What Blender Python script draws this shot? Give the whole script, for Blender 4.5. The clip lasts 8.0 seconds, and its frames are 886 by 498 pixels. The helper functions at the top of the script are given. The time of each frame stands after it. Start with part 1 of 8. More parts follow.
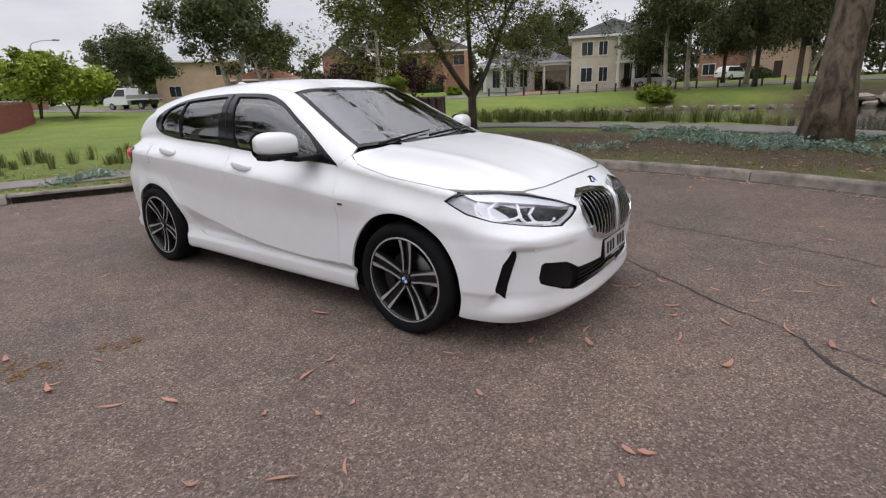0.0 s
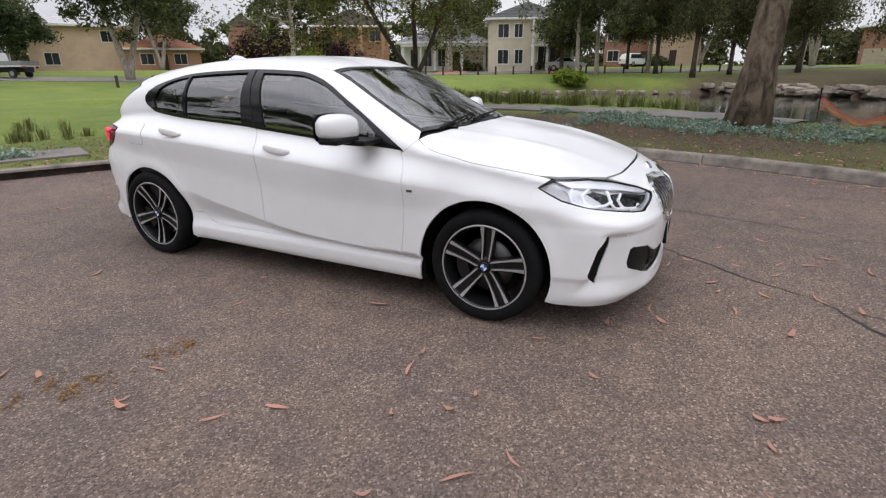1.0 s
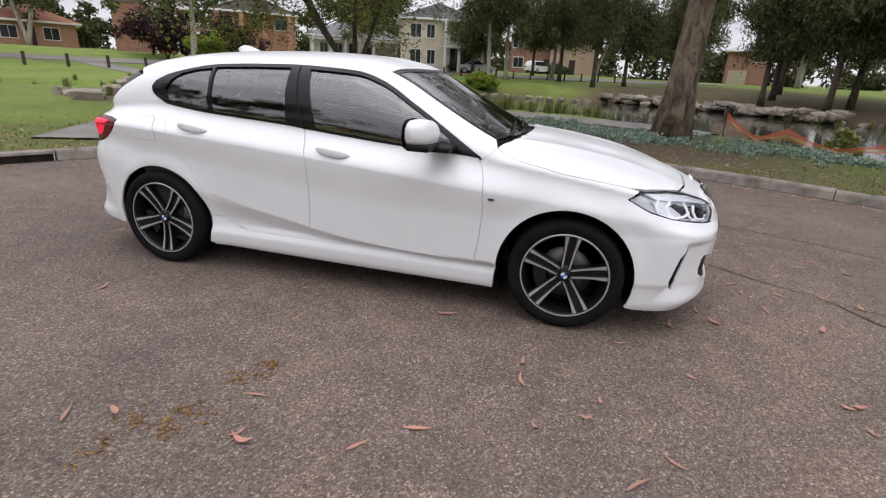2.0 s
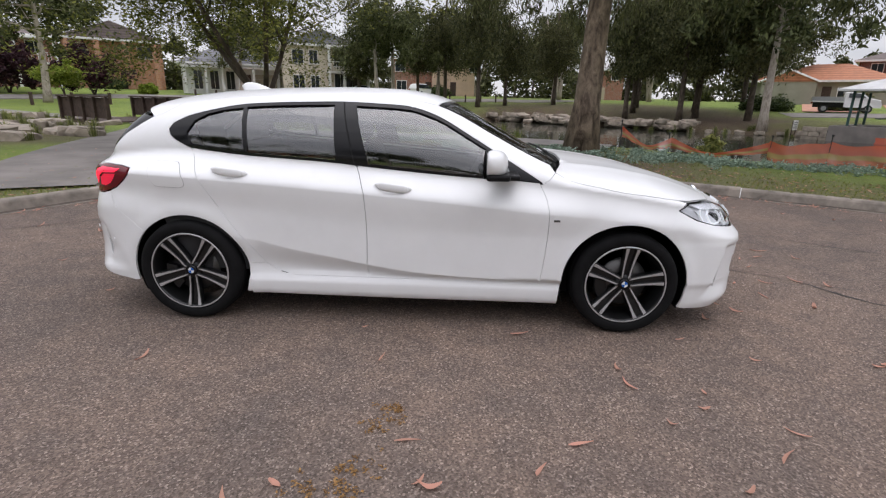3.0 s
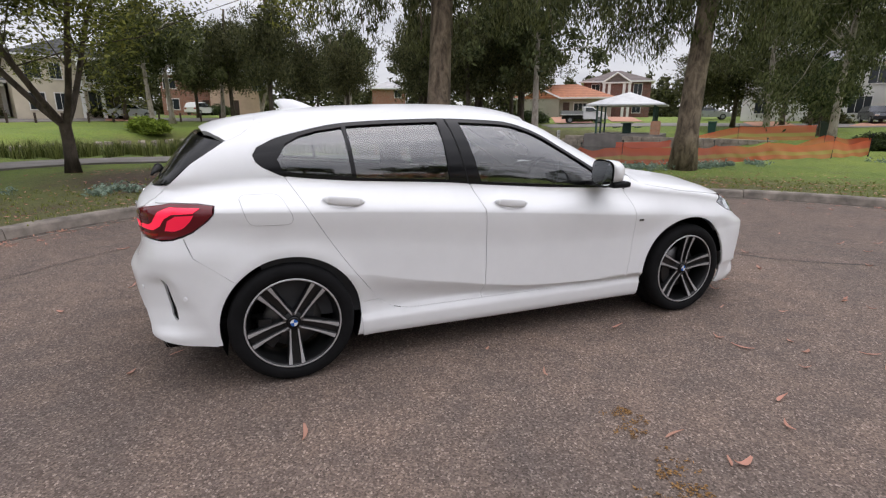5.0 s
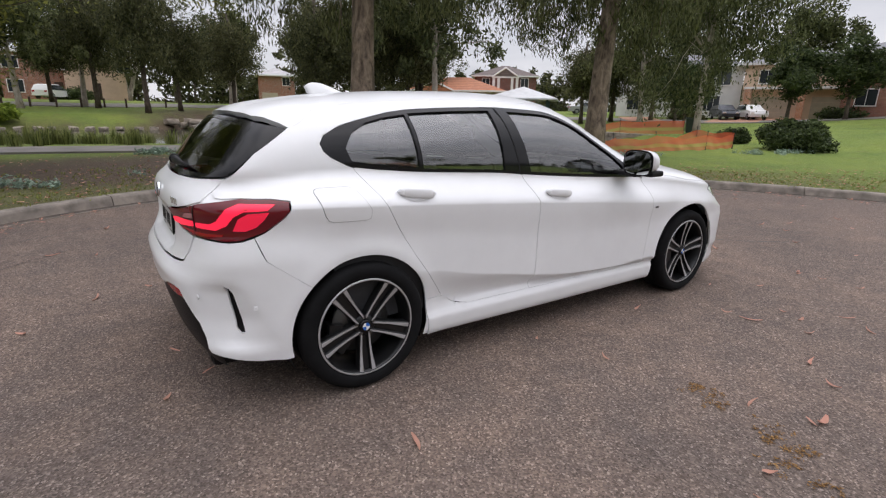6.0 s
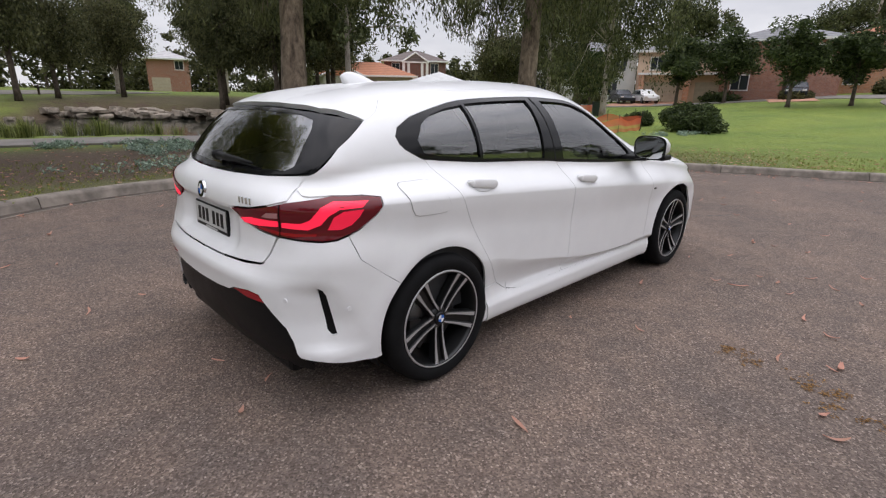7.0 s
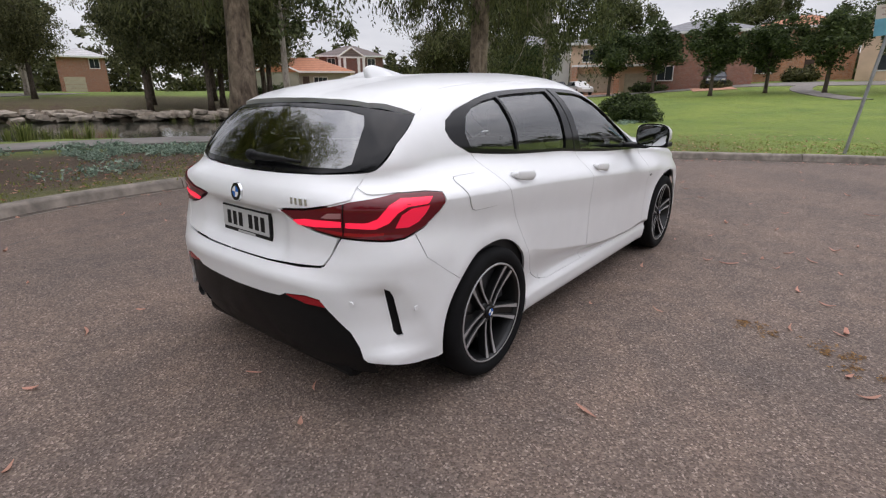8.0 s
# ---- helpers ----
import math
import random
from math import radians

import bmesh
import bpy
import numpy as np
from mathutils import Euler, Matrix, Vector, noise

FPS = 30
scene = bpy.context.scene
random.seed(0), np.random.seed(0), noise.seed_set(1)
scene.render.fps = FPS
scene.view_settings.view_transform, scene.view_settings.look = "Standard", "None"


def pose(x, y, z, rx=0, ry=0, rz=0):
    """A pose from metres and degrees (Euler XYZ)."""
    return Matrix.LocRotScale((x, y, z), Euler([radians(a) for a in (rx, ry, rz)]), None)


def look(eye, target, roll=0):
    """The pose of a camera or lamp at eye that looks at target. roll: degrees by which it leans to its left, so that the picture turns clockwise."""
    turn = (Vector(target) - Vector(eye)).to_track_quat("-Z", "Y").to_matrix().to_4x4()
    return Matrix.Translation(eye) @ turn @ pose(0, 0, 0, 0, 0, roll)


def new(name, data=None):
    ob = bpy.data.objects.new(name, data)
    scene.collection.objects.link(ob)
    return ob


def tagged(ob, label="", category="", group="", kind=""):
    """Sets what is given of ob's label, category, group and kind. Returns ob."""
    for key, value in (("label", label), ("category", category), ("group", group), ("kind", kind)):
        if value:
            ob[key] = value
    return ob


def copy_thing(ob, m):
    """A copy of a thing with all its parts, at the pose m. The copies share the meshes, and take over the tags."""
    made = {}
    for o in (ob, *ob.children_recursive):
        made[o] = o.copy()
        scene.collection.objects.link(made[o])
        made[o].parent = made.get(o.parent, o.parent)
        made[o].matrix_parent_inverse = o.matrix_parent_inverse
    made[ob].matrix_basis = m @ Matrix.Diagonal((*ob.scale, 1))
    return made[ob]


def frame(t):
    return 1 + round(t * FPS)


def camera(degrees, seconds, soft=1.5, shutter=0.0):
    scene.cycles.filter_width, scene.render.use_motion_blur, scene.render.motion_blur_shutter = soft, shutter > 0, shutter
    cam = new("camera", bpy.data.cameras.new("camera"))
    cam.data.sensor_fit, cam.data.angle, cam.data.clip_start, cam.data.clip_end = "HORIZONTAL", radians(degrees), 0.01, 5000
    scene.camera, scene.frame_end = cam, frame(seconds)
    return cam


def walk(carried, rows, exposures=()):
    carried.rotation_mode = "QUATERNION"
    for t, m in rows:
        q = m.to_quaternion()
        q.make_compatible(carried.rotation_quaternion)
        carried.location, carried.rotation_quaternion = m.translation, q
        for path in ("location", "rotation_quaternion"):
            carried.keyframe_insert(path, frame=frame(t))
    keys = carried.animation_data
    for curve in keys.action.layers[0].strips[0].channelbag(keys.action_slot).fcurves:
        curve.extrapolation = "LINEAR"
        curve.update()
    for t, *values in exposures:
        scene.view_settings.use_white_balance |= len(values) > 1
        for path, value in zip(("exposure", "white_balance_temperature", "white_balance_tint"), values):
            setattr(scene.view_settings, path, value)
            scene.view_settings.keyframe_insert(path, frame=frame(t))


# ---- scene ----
cam = camera(83.2, 8.0, soft=1.25)
PATH = [
    (0, (3.022, -2.807, 1.274), (1.893, -1.264, 0.686), -2.3),
    (0.5, (2.671, -2.988, 1.311), (1.675, -1.381, 0.658), -1.2),
    (1, (2.241, -3.221, 1.32), (1.414, -1.528, 0.65), -0.5),
    (1.5, (1.768, -3.372, 1.319), (1.121, -1.6, 0.656), -1.0),
    (1.7, (1.595, -3.438, 1.328), (1.012, -1.646, 0.657), 1.5),
    (2.8, (0.531, -3.707, 1.387), (0.385, -1.809, 0.773), 0.8),
    (3, (0.33, -3.74, 1.372), (0.264, -1.826, 0.796), 1.2),
    (3.5, (-0.174, -3.745, 1.379), (-0.014, -1.821, 0.859), 0.1),
    (4, (-0.625, -3.648, 1.395), (-0.287, -1.741, 0.893), 0.5),
    (4.5, (-1.122, -3.553, 1.374), (-0.564, -1.699, 0.872), 1.0),
    (4.7, (-1.274, -3.493, 1.346), (-0.658, -1.657, 0.849), 0.1),
    (5.8, (-2.157, -3.001, 1.336), (-1.125, -1.374, 0.799), 2.2),
    (6, (-2.281, -2.885, 1.317), (-1.192, -1.294, 0.785), 1.2),
    (6.5, (-2.599, -2.633, 1.32), (-1.369, -1.152, 0.777), 1.2),
    (7, (-2.872, -2.433, 1.328), (-1.529, -1.069, 0.75), 0.9),
    (7.5, (-3.028, -2.221, 1.322), (-1.612, -0.941, 0.723), -1.0),
    (8, (-3.182, -2.058, 1.315), (-1.693, -0.863, 0.72), -0.2),
]
walk(cam, [(t, look(eye, target, roll)) for t, eye, target, roll in PATH], [(0, -0.32, 6450, 15), (1.5, -0.14, 6450, 15), (3.5, -0.22, 6450, 15), (4.5, -0.2, 6450, 15), (6.5, -0.24, 6450, 15), (8, -0.24, 6450, 15)])

# ---- world and light ----
world = bpy.data.worlds.new("sky")
scene.world = world
world.use_nodes = True
wn, wl = world.node_tree.nodes, world.node_tree.links
wn.clear()
w_out, w_bg = wn.new("ShaderNodeOutputWorld"), wn.new("ShaderNodeBackground")
w_sky = wn.new("ShaderNodeTexSky")
w_sky.sky_type, w_sky.sun_disc = 'NISHITA', False
w_sky.sun_elevation, w_sky.sun_rotation = radians(80), radians(117)
w_gain = wn.new("ShaderNodeVectorMath")
w_gain.operation = 'SCALE'
w_gain.inputs[3].default_value = 0.10
w_tc = wn.new("ShaderNodeTexCoord")
w_map = wn.new("ShaderNodeMapping")
w_map.inputs["Scale"].default_value = (1.0, 1.0, 3.2)
w_n = wn.new("ShaderNodeTexNoise")
w_n.inputs["Scale"].default_value, w_n.inputs["Detail"].default_value, w_n.inputs["Roughness"].default_value = 2.6, 7.0, 0.55
w_ramp = wn.new("ShaderNodeValToRGB")
w_ramp.color_ramp.elements[0].position, w_ramp.color_ramp.elements[0].color = 0.34, (0.66, 0.68, 0.72, 1)
w_ramp.color_ramp.elements[1].position, w_ramp.color_ramp.elements[1].color = 0.66, (0.98, 0.985, 1.0, 1)
w_mix = wn.new("ShaderNodeMix")
w_mix.data_type = 'RGBA'
w_mix.inputs[0].default_value = 0.88
wl.new(w_sky.outputs[0], w_gain.inputs[0])
wl.new(w_tc.outputs["Generated"], w_map.inputs[0])
wl.new(w_map.outputs[0], w_n.inputs[0])
wl.new(w_n.outputs[0], w_ramp.inputs[0])
wl.new(w_gain.outputs[0], w_mix.inputs[6])
wl.new(w_ramp.outputs[0], w_mix.inputs[7])
# an overcast vault: brighter towards the zenith and round the veiled sun
w_sep = wn.new("ShaderNodeSeparateXYZ")
w_lift = wn.new("ShaderNodeMapRange")
w_lift.inputs["From Min"].default_value, w_lift.inputs["From Max"].default_value = 0.24, 0.66
w_lift.inputs["To Min"].default_value, w_lift.inputs["To Max"].default_value = 1.32, 2.35
w_veil = wn.new("ShaderNodeVectorMath")
w_veil.operation = 'DOT_PRODUCT'
w_veil.inputs[1].default_value = Vector((0.12, -0.06, 0.99)).normalized()
w_glow = wn.new("ShaderNodeMapRange")
w_glow.interpolation_type = 'SMOOTHSTEP'
w_glow.inputs["From Min"].default_value, w_glow.inputs["From Max"].default_value = 0.5, 1.0
w_glow.inputs["To Min"].default_value, w_glow.inputs["To Max"].default_value = 0.0, 1.1
w_sum = wn.new("ShaderNodeMath")
w_up = wn.new("ShaderNodeVectorMath")
w_up.operation = 'SCALE'
wl.new(w_tc.outputs["Generated"], w_sep.inputs[0])
wl.new(w_sep.outputs[2], w_lift.inputs[0])
wl.new(w_mix.outputs[2], w_up.inputs[0])
wl.new(w_tc.outputs["Generated"], w_veil.inputs[0])
wl.new(w_veil.outputs["Value"], w_glow.inputs[0])
wl.new(w_lift.outputs[0], w_sum.inputs[0])
wl.new(w_glow.outputs[0], w_sum.inputs[1])
wl.new(w_sum.outputs[0], w_up.inputs[3])
wl.new(w_up.outputs[0], w_bg.inputs[0])
wl.new(w_bg.outputs[0], w_out.inputs[0])
w_bg.inputs[1].default_value = 0.85

sun = new("sun", bpy.data.lights.new("sun", 'SUN'))
sun.data.energy, sun.data.angle, sun.data.color = 0.35, radians(55), (1.0, 0.975, 0.95)
sun.matrix_world = look((2, -1, 14), (0, 0, 0))


# ---- material kit ----
def mat(name, rough=0.6, metal=0.0, base=(0.5, 0.5, 0.5)):
    m = bpy.data.materials.new(name)
    m.use_nodes = True
    b = m.node_tree.nodes["Principled BSDF"]
    b.inputs["Base Color"].default_value = (*base, 1)
    b.inputs["Roughness"].default_value = rough
    b.inputs["Metallic"].default_value = metal
    return m, m.node_tree.nodes, m.node_tree.links, b


def noise_node(n, l, scale, detail=4.0, rough=0.55, coord=None, dist=0.0):
    t = n.new("ShaderNodeTexNoise")
    t.inputs["Scale"].default_value, t.inputs["Detail"].default_value = scale, detail
    t.inputs["Roughness"].default_value, t.inputs["Distortion"].default_value = rough, dist
    if coord is not None:
        l.new(coord, t.inputs["Vector"])
    return t


def ramp_node(n, l, fac, stops):
    r = n.new("ShaderNodeValToRGB")
    while len(r.color_ramp.elements) < len(stops):
        r.color_ramp.elements.new(0.5)
    for e, (p, c) in zip(r.color_ramp.elements, stops):
        e.position, e.color = p, (*c, 1)
    l.new(fac, r.inputs[0])
    return r


def mix_node(n, l, fac, a, b, blend='MIX'):
    m = n.new("ShaderNodeMix")
    m.data_type, m.blend_type = 'RGBA', blend
    for sock, v in ((m.inputs[0], fac), (m.inputs[6], a), (m.inputs[7], b)):
        if isinstance(v, (int, float)):
            sock.default_value = v
        elif isinstance(v, tuple):
            sock.default_value = (*v, 1)
        else:
            l.new(v, sock)
    return m.outputs[2]


def bump(n, l, b, height, strength=0.3, dist=0.01):
    k = n.new("ShaderNodeBump")
    k.inputs["Strength"].default_value, k.inputs["Distance"].default_value = strength, dist
    l.new(height, k.inputs["Height"])
    l.new(k.outputs[0], b.inputs["Normal"])
    return k


def coords(n):
    return n.new("ShaderNodeTexCoord").outputs["Object"]


def wpos(n):
    return n.new("ShaderNodeNewGeometry").outputs["Position"]


def plain(name, base, rough=0.5, metal=0.0, vary=0.18, scale=9.0, bumps=0.0, bscale=60.0):
    """A plain surface with two scales of variation."""
    m, n, l, b = mat(name, rough, metal, base)
    c = coords(n)
    a = noise_node(n, l, scale, 5, coord=c)
    lo = tuple(v * (1 - vary) for v in base)
    hi = tuple(min(1, v * (1 + vary)) for v in base)
    col = ramp_node(n, l, a.outputs[0], [(0.3, lo), (0.7, hi)])
    l.new(col.outputs[0], b.inputs["Base Color"])
    if bumps:
        f = noise_node(n, l, bscale, 4, coord=c)
        bump(n, l, b, f.outputs[0], bumps, 0.004)
    return m


def asphalt():
    m, n, l, b = mat("asphalt", 0.88)
    c = wpos(n)
    v = n.new("ShaderNodeTexVoronoi")
    v.inputs["Scale"].default_value = 125.0
    l.new(c, v.inputs["Vector"])
    grain = ramp_node(n, l, v.outputs["Color"], [(0.10, (0.074, 0.056, 0.045)), (0.45, (0.139, 0.108, 0.088)), (0.75, (0.202, 0.160, 0.133)), (0.97, (0.41, 0.345, 0.295))])
    big = noise_node(n, l, 0.55, 6, 0.6, c)
    tint = ramp_node(n, l, big.outputs[0], [(0.3, (0.74, 0.74, 0.76)), (0.7, (1.18, 1.10, 1.05))])
    col = mix_node(n, l, 1.0, grain.outputs[0], tint.outputs[0], 'MULTIPLY')
    mid = noise_node(n, l, 4.5, 6, 0.7, c)
    spots = ramp_node(n, l, mid.outputs[0], [(0.35, (0.82, 0.82, 0.84)), (0.62, (1.12, 1.08, 1.05))])
    col = mix_node(n, l, 0.8, col, spots.outputs[0], 'MULTIPLY')
    l.new(col, b.inputs["Base Color"])
    bump(n, l, b, v.outputs["Distance"], 0.7, 0.008)
    return m


def ground_mat():
    """Lawn, with bare earth and litter where it thins."""
    m, n, l, b = mat("lawn", 0.95)
    c = wpos(n)
    f = noise_node(n, l, 55, 3, 0.7, c)
    blades = ramp_node(n, l, f.outputs[0], [(0.25, (0.080, 0.115, 0.020)), (0.55, (0.180, 0.255, 0.042)), (0.8, (0.27, 0.355, 0.078))])
    big = noise_node(n, l, 0.35, 5, 0.6, c)
    tint = ramp_node(n, l, big.outputs[0], [(0.3, (0.72, 0.80, 0.7)), (0.7, (1.25, 1.12, 1.0))])
    col = mix_node(n, l, 1.0, blades.outputs[0], tint.outputs[0], 'MULTIPLY')
    mid = noise_node(n, l, 7.0, 6, 0.7, c)
    patch = ramp_node(n, l, mid.outputs[0], [(0.32, (0.62, 0.70, 0.60)), (0.52, (1.0, 1.0, 1.0)), (0.72, (1.32, 1.12, 0.95))])
    col = mix_node(n, l, 0.85, col, patch.outputs[0], 'MULTIPLY')
    dry = noise_node(n, l, 1.3, 6, 0.65, c)
    dm = ramp_node(n, l, dry.outputs[0], [(0.52, (0, 0, 0)), (0.72, (1, 1, 1))])
    earth = ramp_node(n, l, f.outputs[0], [(0.3, (0.045, 0.029, 0.019)), (0.7, (0.145, 0.100, 0.060))])
    at = n.new("ShaderNodeAttribute")
    at.attribute_name = "bare"
    mm = n.new("ShaderNodeMath")
    mm.operation = 'MULTIPLY_ADD'
    l.new(dm.outputs[0], mm.inputs[0])
    mm.inputs[1].default_value = 0.35
    l.new(at.outputs["Fac"], mm.inputs[2])
    mm.use_clamp = True
    col = mix_node(n, l, mm.outputs[0], col, earth.outputs[0])
    l.new(col, b.inputs["Base Color"])
    bump(n, l, b, f.outputs[0], 0.9, 0.03)
    return m


def leaf_mat(name, dark, light, rough=0.55):
    m, n, l, b = mat(name, rough)
    g = n.new("ShaderNodeNewGeometry")
    oi = n.new("ShaderNodeObjectInfo")
    r = ramp_node(n, l, g.outputs["Random Per Island"], [(0.0, dark), (0.7, light), (1.0, tuple(v * 1.35 for v in light))])
    t = ramp_node(n, l, oi.outputs["Random"], [(0.0, (0.85, 0.88, 0.8)), (1.0, (1.12, 1.08, 1.0))])
    col = mix_node(n, l, 1.0, r.outputs[0], t.outputs[0], 'MULTIPLY')
    l.new(col, b.inputs["Base Color"])
    b.inputs["Specular IOR Level"].default_value = 0.15
    tr = n.new("ShaderNodeBsdfTranslucent")
    l.new(col, tr.inputs["Color"])
    mx = n.new("ShaderNodeMixShader")
    mx.inputs[0].default_value = 0.26
    l.new(b.outputs[0], mx.inputs[1])
    l.new(tr.outputs[0], mx.inputs[2])
    l.new(mx.outputs[0], n["Material Output"].inputs["Surface"])
    return m


def bark_mat(name, pale, dark, patch=0.5):
    m, n, l, b = mat(name, 0.85)
    c = coords(n)
    mp = n.new("ShaderNodeMapping")
    mp.inputs["Scale"].default_value = (1.0, 1.0, 0.45)
    l.new(c, mp.inputs[0])
    a = noise_node(n, l, 5.0, 7, 0.65, mp.outputs[0], 0.6)
    col = ramp_node(n, l, a.outputs[0], [(patch - 0.14, dark), (patch, tuple((p + q) / 2 for p, q in zip(pale, dark))), (patch + 0.12, pale)])
    f = noise_node(n, l, 40, 5, 0.7, mp.outputs[0])
    fin = ramp_node(n, l, f.outputs[0], [(0.3, (0.75, 0.75, 0.75)), (0.7, (1.15, 1.12, 1.1))])
    l.new(mix_node(n, l, 1.0, col.outputs[0], fin.outputs[0], 'MULTIPLY'), b.inputs["Base Color"])
    bump(n, l, b, a.outputs[0], 0.6, 0.03)
    return m


def water_mat():
    m, n, l, b = mat("pond_water", 0.06, 0.0, (0.030, 0.032, 0.024))
    b.inputs["IOR"].default_value = 1.33
    c = wpos(n)
    a = noise_node(n, l, 1.6, 4, 0.6, c)
    bump(n, l, b, a.outputs[0], 0.12, 0.05)
    return m


def brick_mat(name, c1, c2, mortar):
    m, n, l, b = mat(name, 0.85)
    c = coords(n)
    g = n.new("ShaderNodeNewGeometry")
    sx = n.new("ShaderNodeSeparateXYZ")
    l.new(c, sx.inputs[0])
    ad = n.new("ShaderNodeMath")
    l.new(sx.outputs[0], ad.inputs[0])
    l.new(sx.outputs[1], ad.inputs[1])
    cx = n.new("ShaderNodeCombineXYZ")
    l.new(ad.outputs[0], cx.inputs[0])
    l.new(sx.outputs[2], cx.inputs[1])
    k = n.new("ShaderNodeTexBrick")
    k.inputs["Scale"].default_value = 1.0
    k.inputs["Brick Width"].default_value, k.inputs["Row Height"].default_value, k.inputs["Mortar Size"].default_value = 0.24, 0.086, 0.008
    k.inputs["Color1"].default_value, k.inputs["Color2"].default_value, k.inputs["Mortar"].default_value = (*c1, 1), (*c2, 1), (*mortar, 1)
    l.new(cx.outputs[0], k.inputs["Vector"])
    f = noise_node(n, l, 3, 5, 0.6, c)
    t = ramp_node(n, l, f.outputs[0], [(0.3, (0.8, 0.8, 0.8)), (0.7, (1.15, 1.12, 1.1))])
    l.new(mix_node(n, l, 1.0, k.outputs[0], t.outputs[0], 'MULTIPLY'), b.inputs["Base Color"])
    return m


def tile_roof_mat(name, base):
    m, n, l, b = mat(name, 0.75)
    c = coords(n)
    w = n.new("ShaderNodeTexWave")
    w.bands_direction = 'Z'
    w.inputs["Scale"].default_value, w.inputs["Distortion"].default_value = 1.1, 0.3
    l.new(c, w.inputs["Vector"])
    f = noise_node(n, l, 2.0, 6, 0.7, c)
    t = ramp_node(n, l, f.outputs[0], [(0.3, tuple(v * 0.75 for v in base)), (0.7, tuple(v * 1.2 for v in base))])
    s = ramp_node(n, l, w.outputs[0], [(0.0, (0.72, 0.72, 0.72)), (0.5, (1.05, 1.05, 1.05))])
    l.new(mix_node(n, l, 1.0, t.outputs[0], s.outputs[0], 'MULTIPLY'), b.inputs["Base Color"])
    bump(n, l, b, w.outputs[0], 0.5, 0.03)
    return m


ASPHALT = asphalt()
LAWN = ground_mat()
KERB = plain("kerb_concrete", (0.225, 0.195, 0.165), 0.9, vary=0.45, scale=5, bumps=0.5, bscale=90)
GUTTER = plain("gutter_dirt_drain_shade", (0.085, 0.068, 0.056), 0.95, vary=0.4, scale=7, bumps=0.5, bscale=120)
PATHM = plain("path_concrete", (0.20, 0.18, 0.165), 0.9, vary=0.25, scale=1.3, bumps=0.4, bscale=70)
VERGE_BLADE = leaf_mat("verge_grass_blade", (0.085, 0.105, 0.025), (0.26, 0.29, 0.085), 0.8)
SILVER_LEAF = leaf_mat("silver_groundcover_leaf", (0.137, 0.200, 0.158), (0.315, 0.399, 0.347), 0.8)
REED_LEAF = leaf_mat("reed_leaf", (0.062, 0.088, 0.026), (0.265, 0.275, 0.105), 0.6)
LIME_LEAF = leaf_mat("lime_leaf", (0.095, 0.150, 0.020), (0.29, 0.36, 0.060))
ACACIA_LEAF = leaf_mat("wattle_leaf", (0.040, 0.058, 0.014), (0.225, 0.232, 0.060))
GUM_LEAF = leaf_mat("gum_leaf", (0.026, 0.036, 0.015), (0.124, 0.137, 0.061))
DARK_LEAF = leaf_mat("dark_leaf", (0.020, 0.034, 0.015), (0.080, 0.106, 0.043))
PURPLE_LEAF = leaf_mat("plum_leaf", (0.020, 0.008, 0.012), (0.06, 0.025, 0.035))
OLIVE_LEAF = leaf_mat("olive_leaf", (0.026, 0.032, 0.015), (0.115, 0.117, 0.053))
GUM_BARK = bark_mat("gum_bark", (0.30, 0.235, 0.175), (0.056, 0.038, 0.027), 0.50)
PALE_BARK = bark_mat("pale_bark", (0.46, 0.41, 0.35), (0.17, 0.135, 0.11), 0.42)
BROWN_BARK = bark_mat("brown_bark", (0.12, 0.095, 0.072), (0.04, 0.030, 0.022), 0.5)
WATER = water_mat()
ROCK = plain("bank_rock", (0.30, 0.255, 0.205), 0.9, vary=0.45, scale=2.5, bumps=0.8, bscale=14)
DARK_GLASS = mat("house_glass", 0.08, 0.0, (0.03, 0.035, 0.04))[0]


# ---- mesh kit ----
def link_mesh(name, verts, faces, material, smooth=False, parent=None, label=""):
    me = bpy.data.meshes.new(name)
    me.from_pydata([tuple(v) for v in verts], [], faces)
    for k in (material if isinstance(material, (list, tuple)) else [material]):
        me.materials.append(k)
    if smooth:
        me.shade_smooth()
    ob = new(name, me)
    if parent is not None:
        ob.parent = parent
    if label:
        ob["label"] = label
    return ob


def part(name, bm, material, parent, label="", smooth=False):
    """One mesh object under a thing or a part."""
    me = bpy.data.meshes.new(name)
    bmesh.ops.recalc_face_normals(bm, faces=bm.faces)
    bm.to_mesh(me)
    bm.free()
    me.materials.append(material)
    if smooth:
        me.shade_smooth()
    ob = new(name, me)
    ob.parent = parent
    if label:
        ob["label"] = label
    return ob


def empty(name, m, label, category, group="", kind=""):
    e = new(name)
    e.matrix_world = m
    e.empty_display_size = 0.2
    return tagged(e, label, category, group, kind)


def add_box(bm, x0, x1, y0, y1, z0, z1, bevel=0.0):
    r = bmesh.ops.create_cube(bm, size=1)
    vs = r["verts"]
    for v in vs:
        v.co = Vector(((x0 + x1) / 2 + v.co.x * (x1 - x0), (y0 + y1) / 2 + v.co.y * (y1 - y0), (z0 + z1) / 2 + v.co.z * (z1 - z0)))
    if bevel:
        es = list({e for v in vs for e in v.link_edges})
        bmesh.ops.bevel(bm, geom=es, offset=bevel, segments=2, affect='EDGES', profile=0.5)
    return vs


def boxed(x0, x1, y0, y1, z0, z1, bevel=0.0):
    bm = bmesh.new()
    add_box(bm, x0, x1, y0, y1, z0, z1, bevel)
    return bm


